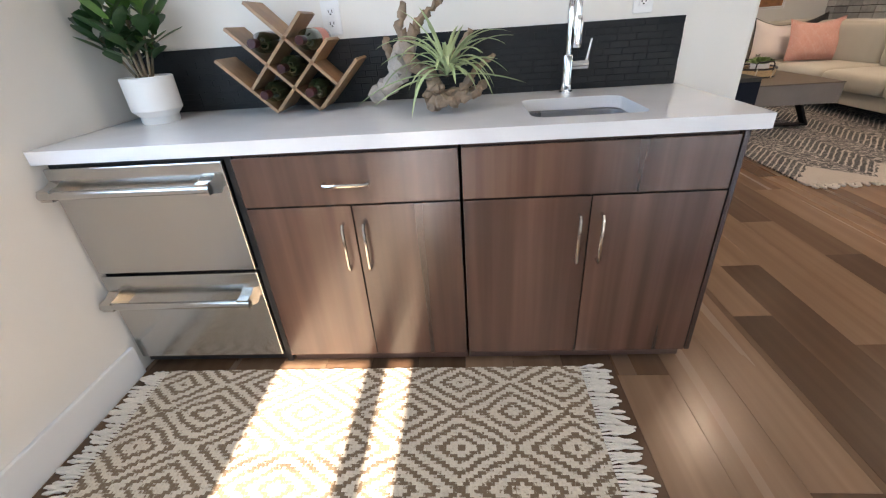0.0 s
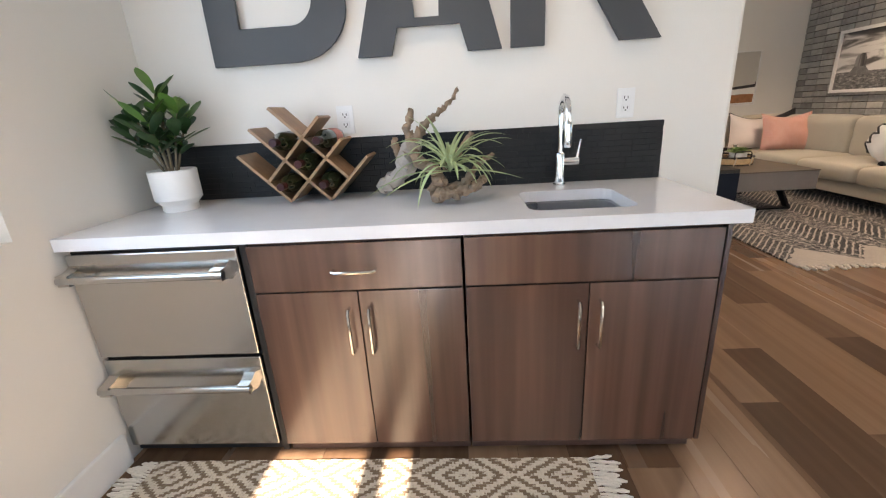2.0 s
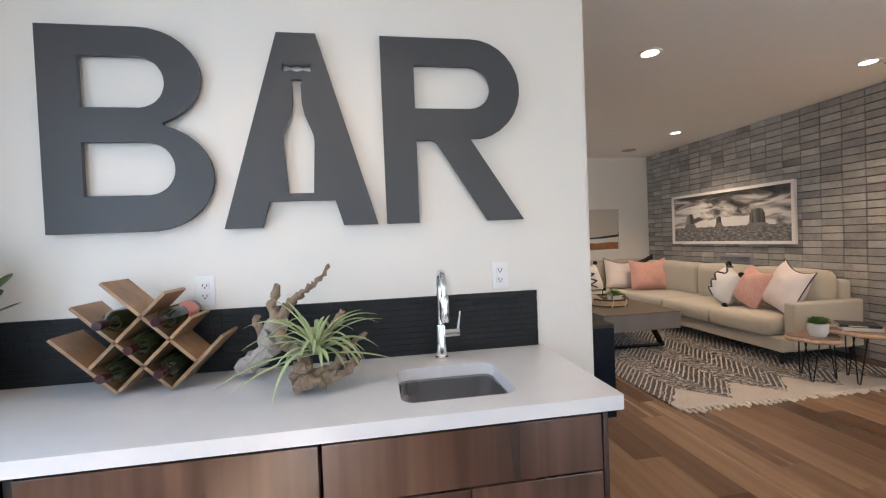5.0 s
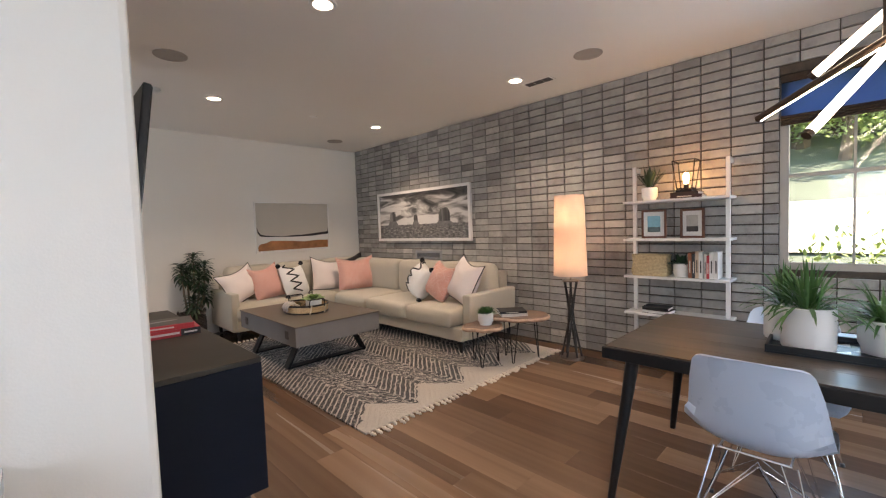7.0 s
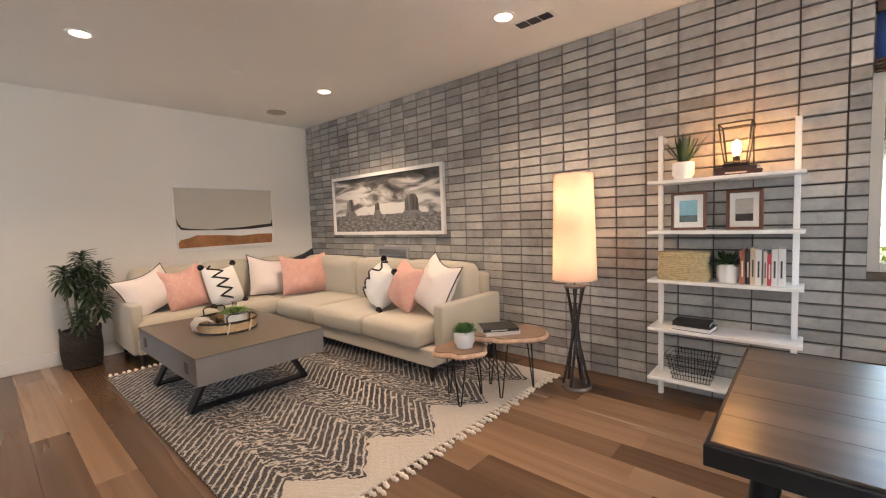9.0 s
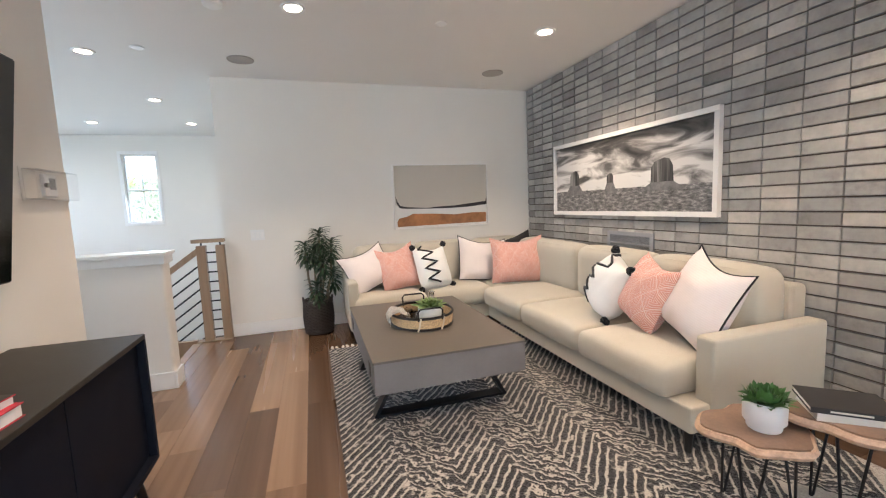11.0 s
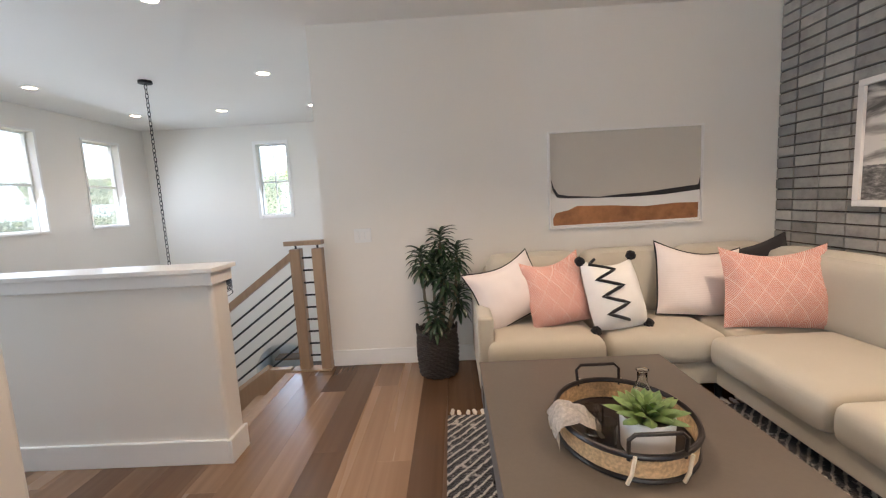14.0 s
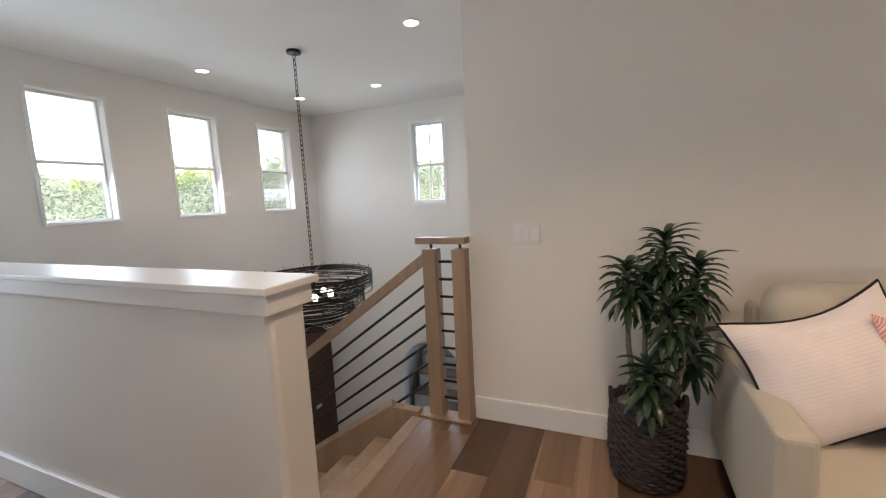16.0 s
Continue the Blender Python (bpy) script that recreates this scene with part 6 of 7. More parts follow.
for gx, gy in ((3.06, 5.13), (3.07, 5.03)):
    g = thing("drinking_glass", (gx, gy, 0.481), 0, "clear drinking glass on the tray", "glass", "glasses on the tray")
    part("glass", lathe(B(), [(0, 0.002), (0.030, 0.0), (0.036, 0.10), (0.0335, 0.10), (0.028, 0.008), (0, 0.008)], 26), M_SMOKE, g, smooth=True)
nk = thing("napkin", (2.962, 5.09, 0.566), 0, "marled grey napkin draped over the tray rim", "napkin")
bm = B()
gg = []
fold_line = [Vector(p) for p in ((-0.050, 0, -0.050), (-0.060, 0, -0.005), (-0.035, 0, 0.032), (0.015, 0, 0.036), (0.065, 0, 0.004), (0.100, 0, -0.042))]
for i in range(13):
    row = []
    for j in range(9):
        u, v = i / 12 * 4.999, j / 8 - 0.5
        p = fold_line[int(u)].lerp(fold_line[int(u) + 1], u - int(u))
        w_ = 0.165 - 0.035 * (i / 12)
        lift = 0.013 * math.sin(v * 17 + i * 0.35) + 0.016 * noise.noise(Vector((i * 0.4, v * 5, 1)))
        row.append(bm.verts.new((p.x + lift * 0.5, v * w_ + 0.01 * math.sin(i * 0.6), p.z + lift - 0.05 * v * v)))
    gg.append(row)
for i in range(12):
    for j in range(8):
        bm.faces.new((gg[i][j], gg[i + 1][j], gg[i + 1][j + 1], gg[i][j + 1]))
bmesh.ops.solidify(bm, geom=bm.faces[:], thickness=0.010)
part("cloth", bm, M_CLOTH, nk, smooth=True)


# ---------------------------------------------------------------- side tables
def side_table(at, outline, z, label, legs):
    o = thing("side_table", at, 0, label, "side table", "live edge side tables")
    bm = prism(B(), outline, 2, z - 0.045, z)
    part("slab", bm, M_SLAB, o, "live edge wooden slab")
    n = len(outline)
    cx, cy = sum(p[0] for p in outline) / n, sum(p[1] for p in outline) / n
    part("bark_edge", tube(B(), [(cx + (p[0] - cx) * 1.005, cy + (p[1] - cy) * 1.005, z - 0.023) for p in outline], 0.018, 6, closed=True), simple("sawn_edge", (0.50, 0.34, 0.24), 0.7, vary=0.3, scale=20, bumps=0.3), o, "pale wavy edge", smooth=True)
    for lx, ly in legs:
        d = Vector((lx - cx, ly - cy, 0)).normalized()
        s = Vector((-d.y, d.x, 0))
        top1, top2 = Vector((lx, ly, z - 0.035)) + s * 0.05, Vector((lx, ly, z - 0.035)) - s * 0.05
        foot = Vector((lx, ly, 0.018)) + d * 0.03
        part("hairpin_leg", tube(B(), [top1, foot + s * 0.008, foot - Vector((0, 0, 0.003)), foot - s * 0.008, top2], 0.0055, 6), M_IRON, o, "black hairpin leg", smooth=True)
    return o


side_table((4.09, 3.32, 0), [(0.20 * (1 + 0.14 * math.sin(3 * a + 1) + 0.07 * math.sin(5 * a)) * math.cos(a), 0.165 * (1 + 0.12 * math.sin(3 * a) + 0.06 * math.sin(7 * a)) * math.sin(a)) for a in [2 * math.pi * k / 40 for k in range(40)]], 0.40, "low live edge wooden side table on hairpin legs", ((-0.10, -0.06), (0.10, -0.06), (0.0, 0.10)))
wav = []
for k in range(44):
    a = 2 * math.pi * k / 44
    r = 0.18 * (1 + 0.17 * math.sin(3 * a + 0.5) + 0.09 * math.sin(5 * a + 2.0)) + 0.20 * max(0.0, math.cos(a + 0.75)) ** 4
    wav.append((r * math.cos(a), r * math.sin(a) * 0.95))
side_table((4.37, 3.15, 0), wav, 0.465, "taller live edge wooden side table on hairpin legs", ((-0.09, -0.05), (0.16, -0.13), (0.04, 0.12)))
o = thing("potted_succulent", (4.09, 3.29, 0.40), 0, "small green plant in a white pot on the side table", "plant")
pot(o, 0.056, 0.074, 0.118)
leafy(o, "foliage", M_GRASS_LEAF, 230, (0, 0, 0.105), 0.06, 0.050, 0.020, 0.4, 21, 0.2, 1.0, "short bushy leaves", 0.02)
book("book", (4.36, 3.17, 0.465), 0.26, 0.19, 0.030, (0.60, 0.56, 0.50), -38, "pale hardback on the side table")
book("book", (4.35, 3.175, 0.495), 0.265, 0.20, 0.022, (0.022, 0.020, 0.020), -42, "black hardback with faint lettering on the side table", spine=(0.65, 0.6, 0.5))


# ---------------------------------------------------------------- floor lamp
fl = thing("floor_lamp", (4.79, 2.765, 0), 0, "floor lamp with linen drum shade on twisted metal rods", "lamp")
part("base", lathe(B(), [(0, 0.0), (0.115, 0.0), (0.118, 0.006), (0.112, 0.026), (0, 0.03)], 36), M_LAMP_BASE, fl, "bronze disc base", smooth=True)
for k in range(6):
    a0, a1 = 2 * math.pi * k / 6, 2 * math.pi * k / 6 + 2.65
    part("rod", tube(B(), [(0.095 * math.cos(a0), 0.095 * math.sin(a0), 0.026), (0.068 * math.cos(a1), 0.068 * math.sin(a1), 0.78)], 0.0105, 8), M_STEEL_DARK, fl, "slanted gunmetal rod", smooth=True)
part("collar", lathe(B(), [(0, 0.775), (0.080, 0.775), (0.080, 0.79), (0, 0.79)], 28), M_LAMP_BASE, fl)
part("stem", tube(B(), [(0, 0, 0.785), (0, 0, 1.25)], 0.008, 8), M_NICKEL, fl)
part("shade", lathe(B(), [(0.162, 0.835), (0.142, 1.625), (0.139, 1.625), (0.159, 0.835), (0.162, 0.835)], 48), M_LINEN, fl, "glowing linen drum shade", smooth=True)
for z, r in ((0.838, 0.162), (1.622, 0.142)):
    part("shade_ring", tube(B(), [(r * math.cos(a), r * math.sin(a), z) for a in ell], 0.003, 5, closed=True), M_LINEN, fl)
part("spider", tube(B(), [(-0.14, 0, 1.60), (0, 0, 1.59), (0.14, 0, 1.60)], 0.0025, 5), M_NICKEL, fl)
for bz in (1.02, 1.42):
    part("bulb", lathe(B(), [(0, bz - 0.05), (0.022, bz - 0.04), (0.03, bz), (0.02, bz + 0.03), (0, bz + 0.04)], 16), M_CHAND_BULB, fl, "lit bulb", smooth=True)
    d = bpy.data.lights.new("lamp_bulb", "POINT")
    d.energy, d.color, d.shadow_soft_size = 0.105, (1.0, 0.74, 0.56), 0.04
    o = new("lamp_bulb", d)
    o.location = (4.79, 2.765, bz + 0.06)

# ---------------------------------------------------------------- shelf unit and what stands on it
su = thing("ladder_shelf", (0, 0, 0), 0, "white five tier wall shelf with two poles", "shelf")
SH = (1.530, 1.190, 0.855, 0.520, 0.170)
for y in (2.232, 1.497):
    part("pole", box(5.035, 5.065, y - 0.016, y + 0.016, 0.0, 1.85, bev=0.004), M_SHELF_WHITE, su)
    part("wall_bracket", box(5.065, 5.165, y - 0.016, y + 0.016, 1.80, 1.845, bev=0.004), M_SHELF_WHITE, su)
for z in SH:
    part("shelf_board", box(4.885, 5.150, 1.455, 2.280, z - 0.022, z, bev=0.003), M_SHELF_WHITE, su)
o = thing("potted_aloe", (5.0, 2.085, SH[0]), 0, "spiky dark plant in a small white pot", "plant")
pot(o, 0.050, 0.066, 0.115, soil=M_SOIL)
leafy(o, "foliage", M_DARK_LEAF, 34, (0, 0, 0.10), 0.03, 0.20, 0.020, 0.05, 33, 0.55, 1.05, "stiff pointed leaves")
book("book", (5.0, 1.775, SH[0]), 0.235, 0.16, 0.028, (0.055, 0.018, 0.016), -88, "dark red hardback under the lantern", spine=(0.6, 0.5, 0.4))
book("book", (5.0, 1.785, SH[0] + 0.028), 0.215, 0.15, 0.024, (0.050, 0.025, 0.018), -92, "dark brown hardback under the lantern")
ln = thing("wire_lantern", (5.0, 1.79, SH[0] + 0.052), 0, "black wire lantern with a glowing filament bulb", "lantern")
part("base", box(-0.065, 0.065, -0.065, 0.065, 0.0, 0.02, bev=0.003), M_IRON, ln)
for sx in (-1, 1):
    for sy in (-1, 1):
        part("bar", tube(B(), [(sx * 0.055, sy * 0.055, 0.018), (sx * 0.085, sy * 0.085, 0.265)], 0.0045, 6), M_IRON, ln)
for k, zz in ((0.085, 0.265), (0.057, 0.03)):
    part("ring", tube(B(), [(k, k, zz), (-k, k, zz), (-k, -k, zz), (k, -k, zz)], 0.0045, 4, closed=True), M_IRON, ln)
part("socket", lathe(B(), [(0, 0.02), (0.02, 0.02), (0.018, 0.07), (0, 0.07)], 14), M_IRON, ln)
part("bulb", lathe(B(), [(0, 0.068), (0.014, 0.07), (0.026, 0.115), (0.024, 0.145), (0.012, 0.165), (0, 0.17)], 18), M_BULB, ln, "amber filament bulb", smooth=True)
d = bpy.data.lights.new("lantern_bulb", "POINT")
d.energy, d.color, d.shadow_soft_size = 0.6, (1.0, 0.52, 0.20), 0.03
o = new("lantern_bulb", d)
o.location = (4.955, 1.79, SH[0] + 0.20)


def photo_frame(y, rz, top, w, h, sky_c, low_c, label):
    o = thing("photo_frame", (5.02, y, top), rz, label, "photo frame", "photo frames")
    for nm, y0, y1, z0, z1 in (("frame_rail", -w / 2, w / 2, h - 0.018, h), ("frame_rail", -w / 2, w / 2, 0, 0.018), ("frame_side", -w / 2, -w / 2 + 0.018, 0.018, h - 0.018), ("frame_side", w / 2 - 0.018, w / 2, 0.018, h - 0.018)):
        part(nm, box(-0.02, 0.0, y0, y1, z0, z1, bev=0.002), M_WOOD_FRAME, o)
    part("mat_board", box(-0.010, -0.002, -w / 2 + 0.018, w / 2 - 0.018, 0.018, h - 0.018), M_MAT, o)
    part("print", box(-0.012, -0.0105, -w / 2 + 0.05, w / 2 - 0.05, 0.10, h - 0.055), simple("print_upper", sky_c, 0.5, vary=0.2, scale=12, bumps=0), o)
    part("print", box(-0.012, -0.0105, -w / 2 + 0.05, w / 2 - 0.05, 0.055, 0.10), simple("print_lower", low_c, 0.5, vary=0.4, scale=30, bumps=0), o)
    part("easel", box(0.0, 0.05, -0.02, 0.02, 0.0, 0.10, bev=0.003), M_WOOD_FRAME, o)
    return o


photo_frame(2.055, 6, SH[1], 0.205, 0.255, (0.20, 0.42, 0.50), (0.10, 0.14, 0.14), "mahogany photo frame with a blue sky print")
photo_frame(1.745, -12, SH[1], 0.195, 0.250, (0.42, 0.40, 0.37), (0.05, 0.045, 0.04), "mahogany photo frame with a dark print")
o = thing("storage_basket", (5.0, 2.075, SH[2]), 0, "woven palm leaf storage basket on the shelf", "basket")
bm = B()
for k in range(15):
    z = 0.008 + 0.0125 * k
    a_, b_ = 0.088, 0.142 + 0.006 * math.sin(k * 0.5)
    tube(bm, [(math.copysign(abs(math.cos(t)) ** 0.35, math.cos(t)) * a_ * (1 + 0.02 * ((i + k) % 2)), math.copysign(abs(math.sin(t)) ** 0.35, math.sin(t)) * b_ * (1 + 0.02 * ((i + k) % 2)), z) for i, t in enumerate([2 * math.pi * q / 48 for q in range(48)])], 0.0075, 5, closed=True)
part("weave", bm, M_PALM, o, smooth=True)
part("lining", box(-0.08, 0.08, -0.13, 0.13, 0.004, 0.17), M_PALM, o)
o = thing("potted_cactus", (4.99, 1.825, SH[2]), 0, "small leafy plant in a white pot on the shelf", "plant")
pot(o, 0.052, 0.064, 0.118, soil=M_GRAVEL)
leafy(o, "foliage", M_DARK_LEAF, 46, (0, 0.01, 0.10), 0.04, 0.10, 0.03, 0.6, 12, 0.3, 1.0, "small dark leaves")
yy = 1.745
for th_, hh, c in ((0.026, 0.215, (0.30, 0.10, 0.05)), (0.022, 0.205, (0.03, 0.03, 0.035)), (0.026, 0.225, (0.55, 0.42, 0.30)), (0.030, 0.215, (0.70, 0.69, 0.66)), (0.018, 0.205, (0.60, 0.55, 0.50)), (0.022, 0.19, (0.52, 0.05, 0.06)), (0.030, 0.22, (0.72, 0.71, 0.69)), (0.030, 0.222, (0.66, 0.65, 0.63))):
    book("book", (5.0, yy - th_ / 2, SH[2] + hh / 2), hh, 0.15, th_, c, -90, "upright hardback in a row on the shelf", True, (0.05, 0.05, 0.05) if c[0] > 0.5 and c[1] > 0.3 else (0.7, 0.65, 0.55))
    yy -= th_ + 0.002
book("book", (4.985, 2.01, SH[3]), 0.225, 0.16, 0.030, (0.035, 0.026, 0.024), 84, "dark hardback lying on the shelf")
book("book", (4.99, 2.02, SH[3] + 0.030), 0.215, 0.15, 0.026, (0.018, 0.016, 0.016), -90, "black hardback lying on the shelf")
wb = thing("wire_basket", (5.0, 2.02, SH[4]), 0, "black wire basket on the lowest shelf", "basket")
for k in range(6):
    z = 0.006 + 0.034 * k
    q = 0.082 + 0.006 * k
    part("wire_ring", tube(B(), [(q, q * 1.35, z), (-q, q * 1.35, z), (-q, -q * 1.35, z), (q, -q * 1.35, z)], 0.0025, 4, closed=True), M_IRON, wb)
for k in range(14):
    y = -0.105 + 0.21 * k / 13
    for sx in (-1, 1):
        part("wire", tube(B(), [(sx * 0.082, y, 0.006), (sx * 0.112, y * 1.3, 0.176)], 0.002, 4), M_IRON, wb)


# ---------------------------------------------------------------- dining table, chairs, planters
dt = thing("dining_table", (3.42, 0.62, 0), 0, "dark oak dining table with black metal edge and legs", "table")
part("edge_band", box(-0.468, 0.468, -1.005, 1.005, 0.69, 0.745, bev=0.004), M_IRON, dt, "black metal edge")
TOPW = 0.455
for k in range(5):
    part("top_plank", box(-TOPW + 0.182 * k, -TOPW + 0.182 * (k + 1) - 0.0012, -0.992, 0.992, 0.744, 0.752, bev=0.001), M_DINING_TOP, dt)
for sx in (-1, 1):
    for sy in (-1, 1):
        part("leg", tube(B(), [(sx * 0.475, sy * 0.965, 0.0), (sx * 0.40, sy * 0.88, 0.70)], [0.017, 0.031], 14), M_IRON, dt, "black tapered leg", smooth=True)


def shell_chair():
    o = thing("shell_chair", (0, 0, 0), 0, "pale blue-white moulded shell chair on a chrome wire base", "chair", "chairs round the table")
    # section through seat and back: (forward, height, half width, side lift)
    sec = [(0.235, 0.418, 0.195, 0.000), (0.225, 0.438, 0.222, 0.010), (0.16, 0.442, 0.236, 0.020), (0.06, 0.428, 0.242, 0.036), (-0.05, 0.420, 0.242, 0.058), (-0.13, 0.435, 0.238, 0.085),
           (-0.185, 0.480, 0.232, 0.105), (-0.212, 0.545, 0.226, 0.100), (-0.226, 0.62, 0.218, 0.080), (-0.240, 0.70, 0.206, 0.060), (-0.252, 0.755, 0.194, 0.045), (-0.258, 0.787, 0.186, 0.036), (-0.262, 0.806, 0.173, 0.026), (-0.264, 0.816, 0.154, 0.014), (-0.265, 0.820, 0.128, 0.004)]
    bm = B()
    rows = []
    for i, (fy, z, hw_, lift) in enumerate(sec):
        back = max(0.0, min(1.0, (z - 0.44) / 0.12))
        row = []
        for j in range(13):
            u = -1 + j / 6
            c = abs(u) ** 2.6
            row.append(bm.verts.new((u * hw_, fy + lift * c * back * 1.1, z + lift * c * (1 - back))))
        rows.append(row)
    for a, b in zip(rows, rows[1:]):
        for j in range(12):
            bm.faces.new((a[j], a[j + 1], b[j + 1], b[j]))
    bmesh.ops.recalc_face_normals(bm, faces=bm.faces[:])
    bmesh.ops.solidify(bm, geom=bm.faces[:], thickness=0.007)
    part("shell", bm, M_CHAIR, o, "pale moulded seat and back", smooth=True)
    feet = {}
    for sx in (-1, 1):
        for sy in (-1, 1):
            foot = (sx * 0.215, sy * 0.205, 0.012)
            feet[(sx, sy)] = foot
            for dx in (-0.02, 0.03):
                part("wire_leg", tube(B(), [foot, (sx * (0.115 - dx), sy * 0.125, 0.40)], 0.0042, 6), M_CHROME, o, "chrome wire leg", smooth=True)
            part("foot_glide", lathe(B(), [(0, 0), (0.012, 0), (0.010, 0.016), (0, 0.018)], 10, foot[0], foot[1]), M_BLACK, o, "black foot glide")
    for sx in (-1, 1):
        part("wire_brace", tube(B(), [(sx * 0.185, -0.18, 0.12), (0, 0, 0.30), (sx * 0.185, 0.18, 0.12)], 0.0038, 6), M_CHROME, o, smooth=True)
        part("wire_brace", tube(B(), [(-0.185, sx * 0.18, 0.12), (0, sx * 0.02, 0.33), (0.185, sx * 0.18, 0.12)], 0.0038, 6), M_CHROME, o, smooth=True)
        part("seat_rail", tube(B(), [(sx * 0.115, -0.13, 0.402), (sx * 0.115, 0.13, 0.402)], 0.005, 6), M_CHROME, o, smooth=True)
        part("cross_rail", tube(B(), [(-0.12, sx * 0.128, 0.402), (0.12, sx * 0.128, 0.402)], 0.005, 6), M_CHROME, o, smooth=True)
    return o


c0 = shell_chair()
c0.matrix_basis = pose(3.115, 1.03, 0, 0, 0, -90)
for x, y, rz in ((3.16, 0.32, -88), (3.80, 1.00, 92), (3.78, 0.28, 88)):
    copy_thing(c0, pose(x, y, 0, 0, 0, rz))

tr_ = thing("planter_tray", (3.47, 0.64, 0.752), 2, "black and white patterned tray on the dining table", "tray")
part("base", box(-0.17, 0.17, -0.40, 0.40, 0.0, 0.008), M_BLACK, tr_)
for x0, x1, y0, y1 in ((-0.17, -0.158, -0.40, 0.40), (0.158, 0.17, -0.40, 0.40), (-0.158, 0.158, -0.40, -0.388), (-0.158, 0.158, 0.388, 0.40)):
    part("rim", box(x0, x1, y0, y1, 0.008, 0.035, bev=0.002), M_BLACK, tr_)
for i in range(4):
    for j in range(9):
        if (i + j) % 2:
            part("inlay", prism(B(), [(-0.15 + 0.075 * i, -0.37 + 0.082 * j), (-0.082 + 0.075 * i, -0.37 + 0.082 * j), (-0.15 + 0.075 * i, -0.295 + 0.082 * j)], 2, 0.0085, 0.0095), M_CERAMIC, tr_)
for x, y, r0, r1, h, sd_, big in ((3.44, 0.90, 0.092, 0.097, 0.185, 41, 1.0), (3.50, 0.66, 0.070, 0.086, 0.145, 42, 0.85), (3.575, 0.985, 0.085, 0.090, 0.175, 43, 0.9)):
    o = thing("table_planter", (x, y, 0.761), 0, "grassy green plant in a white pot on the tray", "plant", "table planters")
    pot(o, r0, r1, h, foot=h < 0.16, soil=M_GRAVEL)
    leafy(o, "foliage", M_GRASS_LEAF, 85, (0, 0, h - 0.02), 0.04, 0.23 * big, 0.013, 1.5, sd_, 0.35, 1.05, "thin arching blades")

# pendant of crossed tubes
pd = thing("tube_pendant", (3.46, 0.68, 0), 0, "ceiling pendant of three crossed glowing tubes", "pendant light")
part("canopy", lathe(B(), [(0, H - 0.001), (0.06, H - 0.001), (0.06, H - 0.022), (0, H - 0.024)], 24), M_TUBE_CASE, pd)
part("stem", tube(B(), [(0, 0, 2.02), (0, 0, H - 0.02)], 0.008, 8), M_TUBE_CASE, pd)
for a, b, lit in (((-0.27, 0.215, 1.66), (0.20, -0.22, 2.30), 1), ((0.235, 0.44, 1.85), (-0.24, -0.42, 2.20), 0), ((0.16, 0.23, 1.985), (-0.10, -0.40, 2.46), 1)):
    a, b = Vector(a), Vector(b)
    ax_ = (b - a).normalized()
    if lit:
        part("glow_tube", tube(B(), [a + ax_ * 0.02, b - ax_ * 0.02], 0.0185, 14), M_TUBE, pd, "lit tube", smooth=True)
        part("end_cap", tube(B(), [a, a + ax_ * 0.022], 0.0195, 14), M_TUBE_CASE, pd)
        part("end_cap", tube(B(), [b - ax_ * 0.022, b], 0.0195, 14), M_TUBE_CASE, pd)
    else:
        part("tube_case", tube(B(), [a, b], 0.0175, 12), M_TUBE_CASE, pd, "bronze tube seen from above", smooth=True)
        part("glow_strip", tube(B(), [a + ax_ * 0.02 - Vector((0, 0, 0.0155)), b - ax_ * 0.02 - Vector((0, 0, 0.0155))], 0.006, 6), M_TUBE, pd, "lit strip under the tube")
part("arm", tube(B(), [(0, 0, 2.04), (-0.02, 0.0, 1.98)], 0.012, 8), M_TUBE_CASE, pd)

# roman shade over the dining window
rs = thing("roman_shade", (5.19, 0.768, 0), 0, "raised woven wood roman shade at the window top", "window shade")
part("headrail", box(-0.02, 0.03, -0.415, 0.415, 2.37, 2.425, bev=0.004), M_SHADE_WOVEN, rs)
for k in range(4):
    part("fold", box(-0.022 - 0.007 * k, 0.004, -0.413, 0.413, 2.045 + 0.018 * k, 2.060 + 0.018 * k, bev=0.004), M_SHADE_WOVEN, rs, "folded woven cloth")
# blue of the sky behind the cloth is put into its base and translucent colours
rm = simple("sky_tinted_weave", (0.07, 0.10, 0.18), 0.9, vary=0.6, scale=120, bumps=0.3)
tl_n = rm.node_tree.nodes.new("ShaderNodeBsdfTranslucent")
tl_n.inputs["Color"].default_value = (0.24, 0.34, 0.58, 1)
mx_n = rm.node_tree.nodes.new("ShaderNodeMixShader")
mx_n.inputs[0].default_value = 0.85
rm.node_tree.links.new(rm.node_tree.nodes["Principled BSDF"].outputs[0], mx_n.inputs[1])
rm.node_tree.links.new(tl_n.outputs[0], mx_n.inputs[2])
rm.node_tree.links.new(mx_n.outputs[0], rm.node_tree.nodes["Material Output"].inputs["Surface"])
part("cloth", box(0.006, 0.009, -0.412, 0.412, 2.05, 2.38), rm, rs, "thin cloth with blue sky light put into its colour")

# ---------------------------------------------------------------- foyer: chandelier and door
ch = thing("wire_chandelier", (-0.523, 8.14, 0), 0, "three tier black wire drum chandelier on a chain", "chandelier")
part("canopy", lathe(B(), [(0, H - 0.001), (0.065, H - 0.001), (0.065, H - 0.028), (0, H - 0.032)], 24), M_IRON, ch)
nlinks = 46
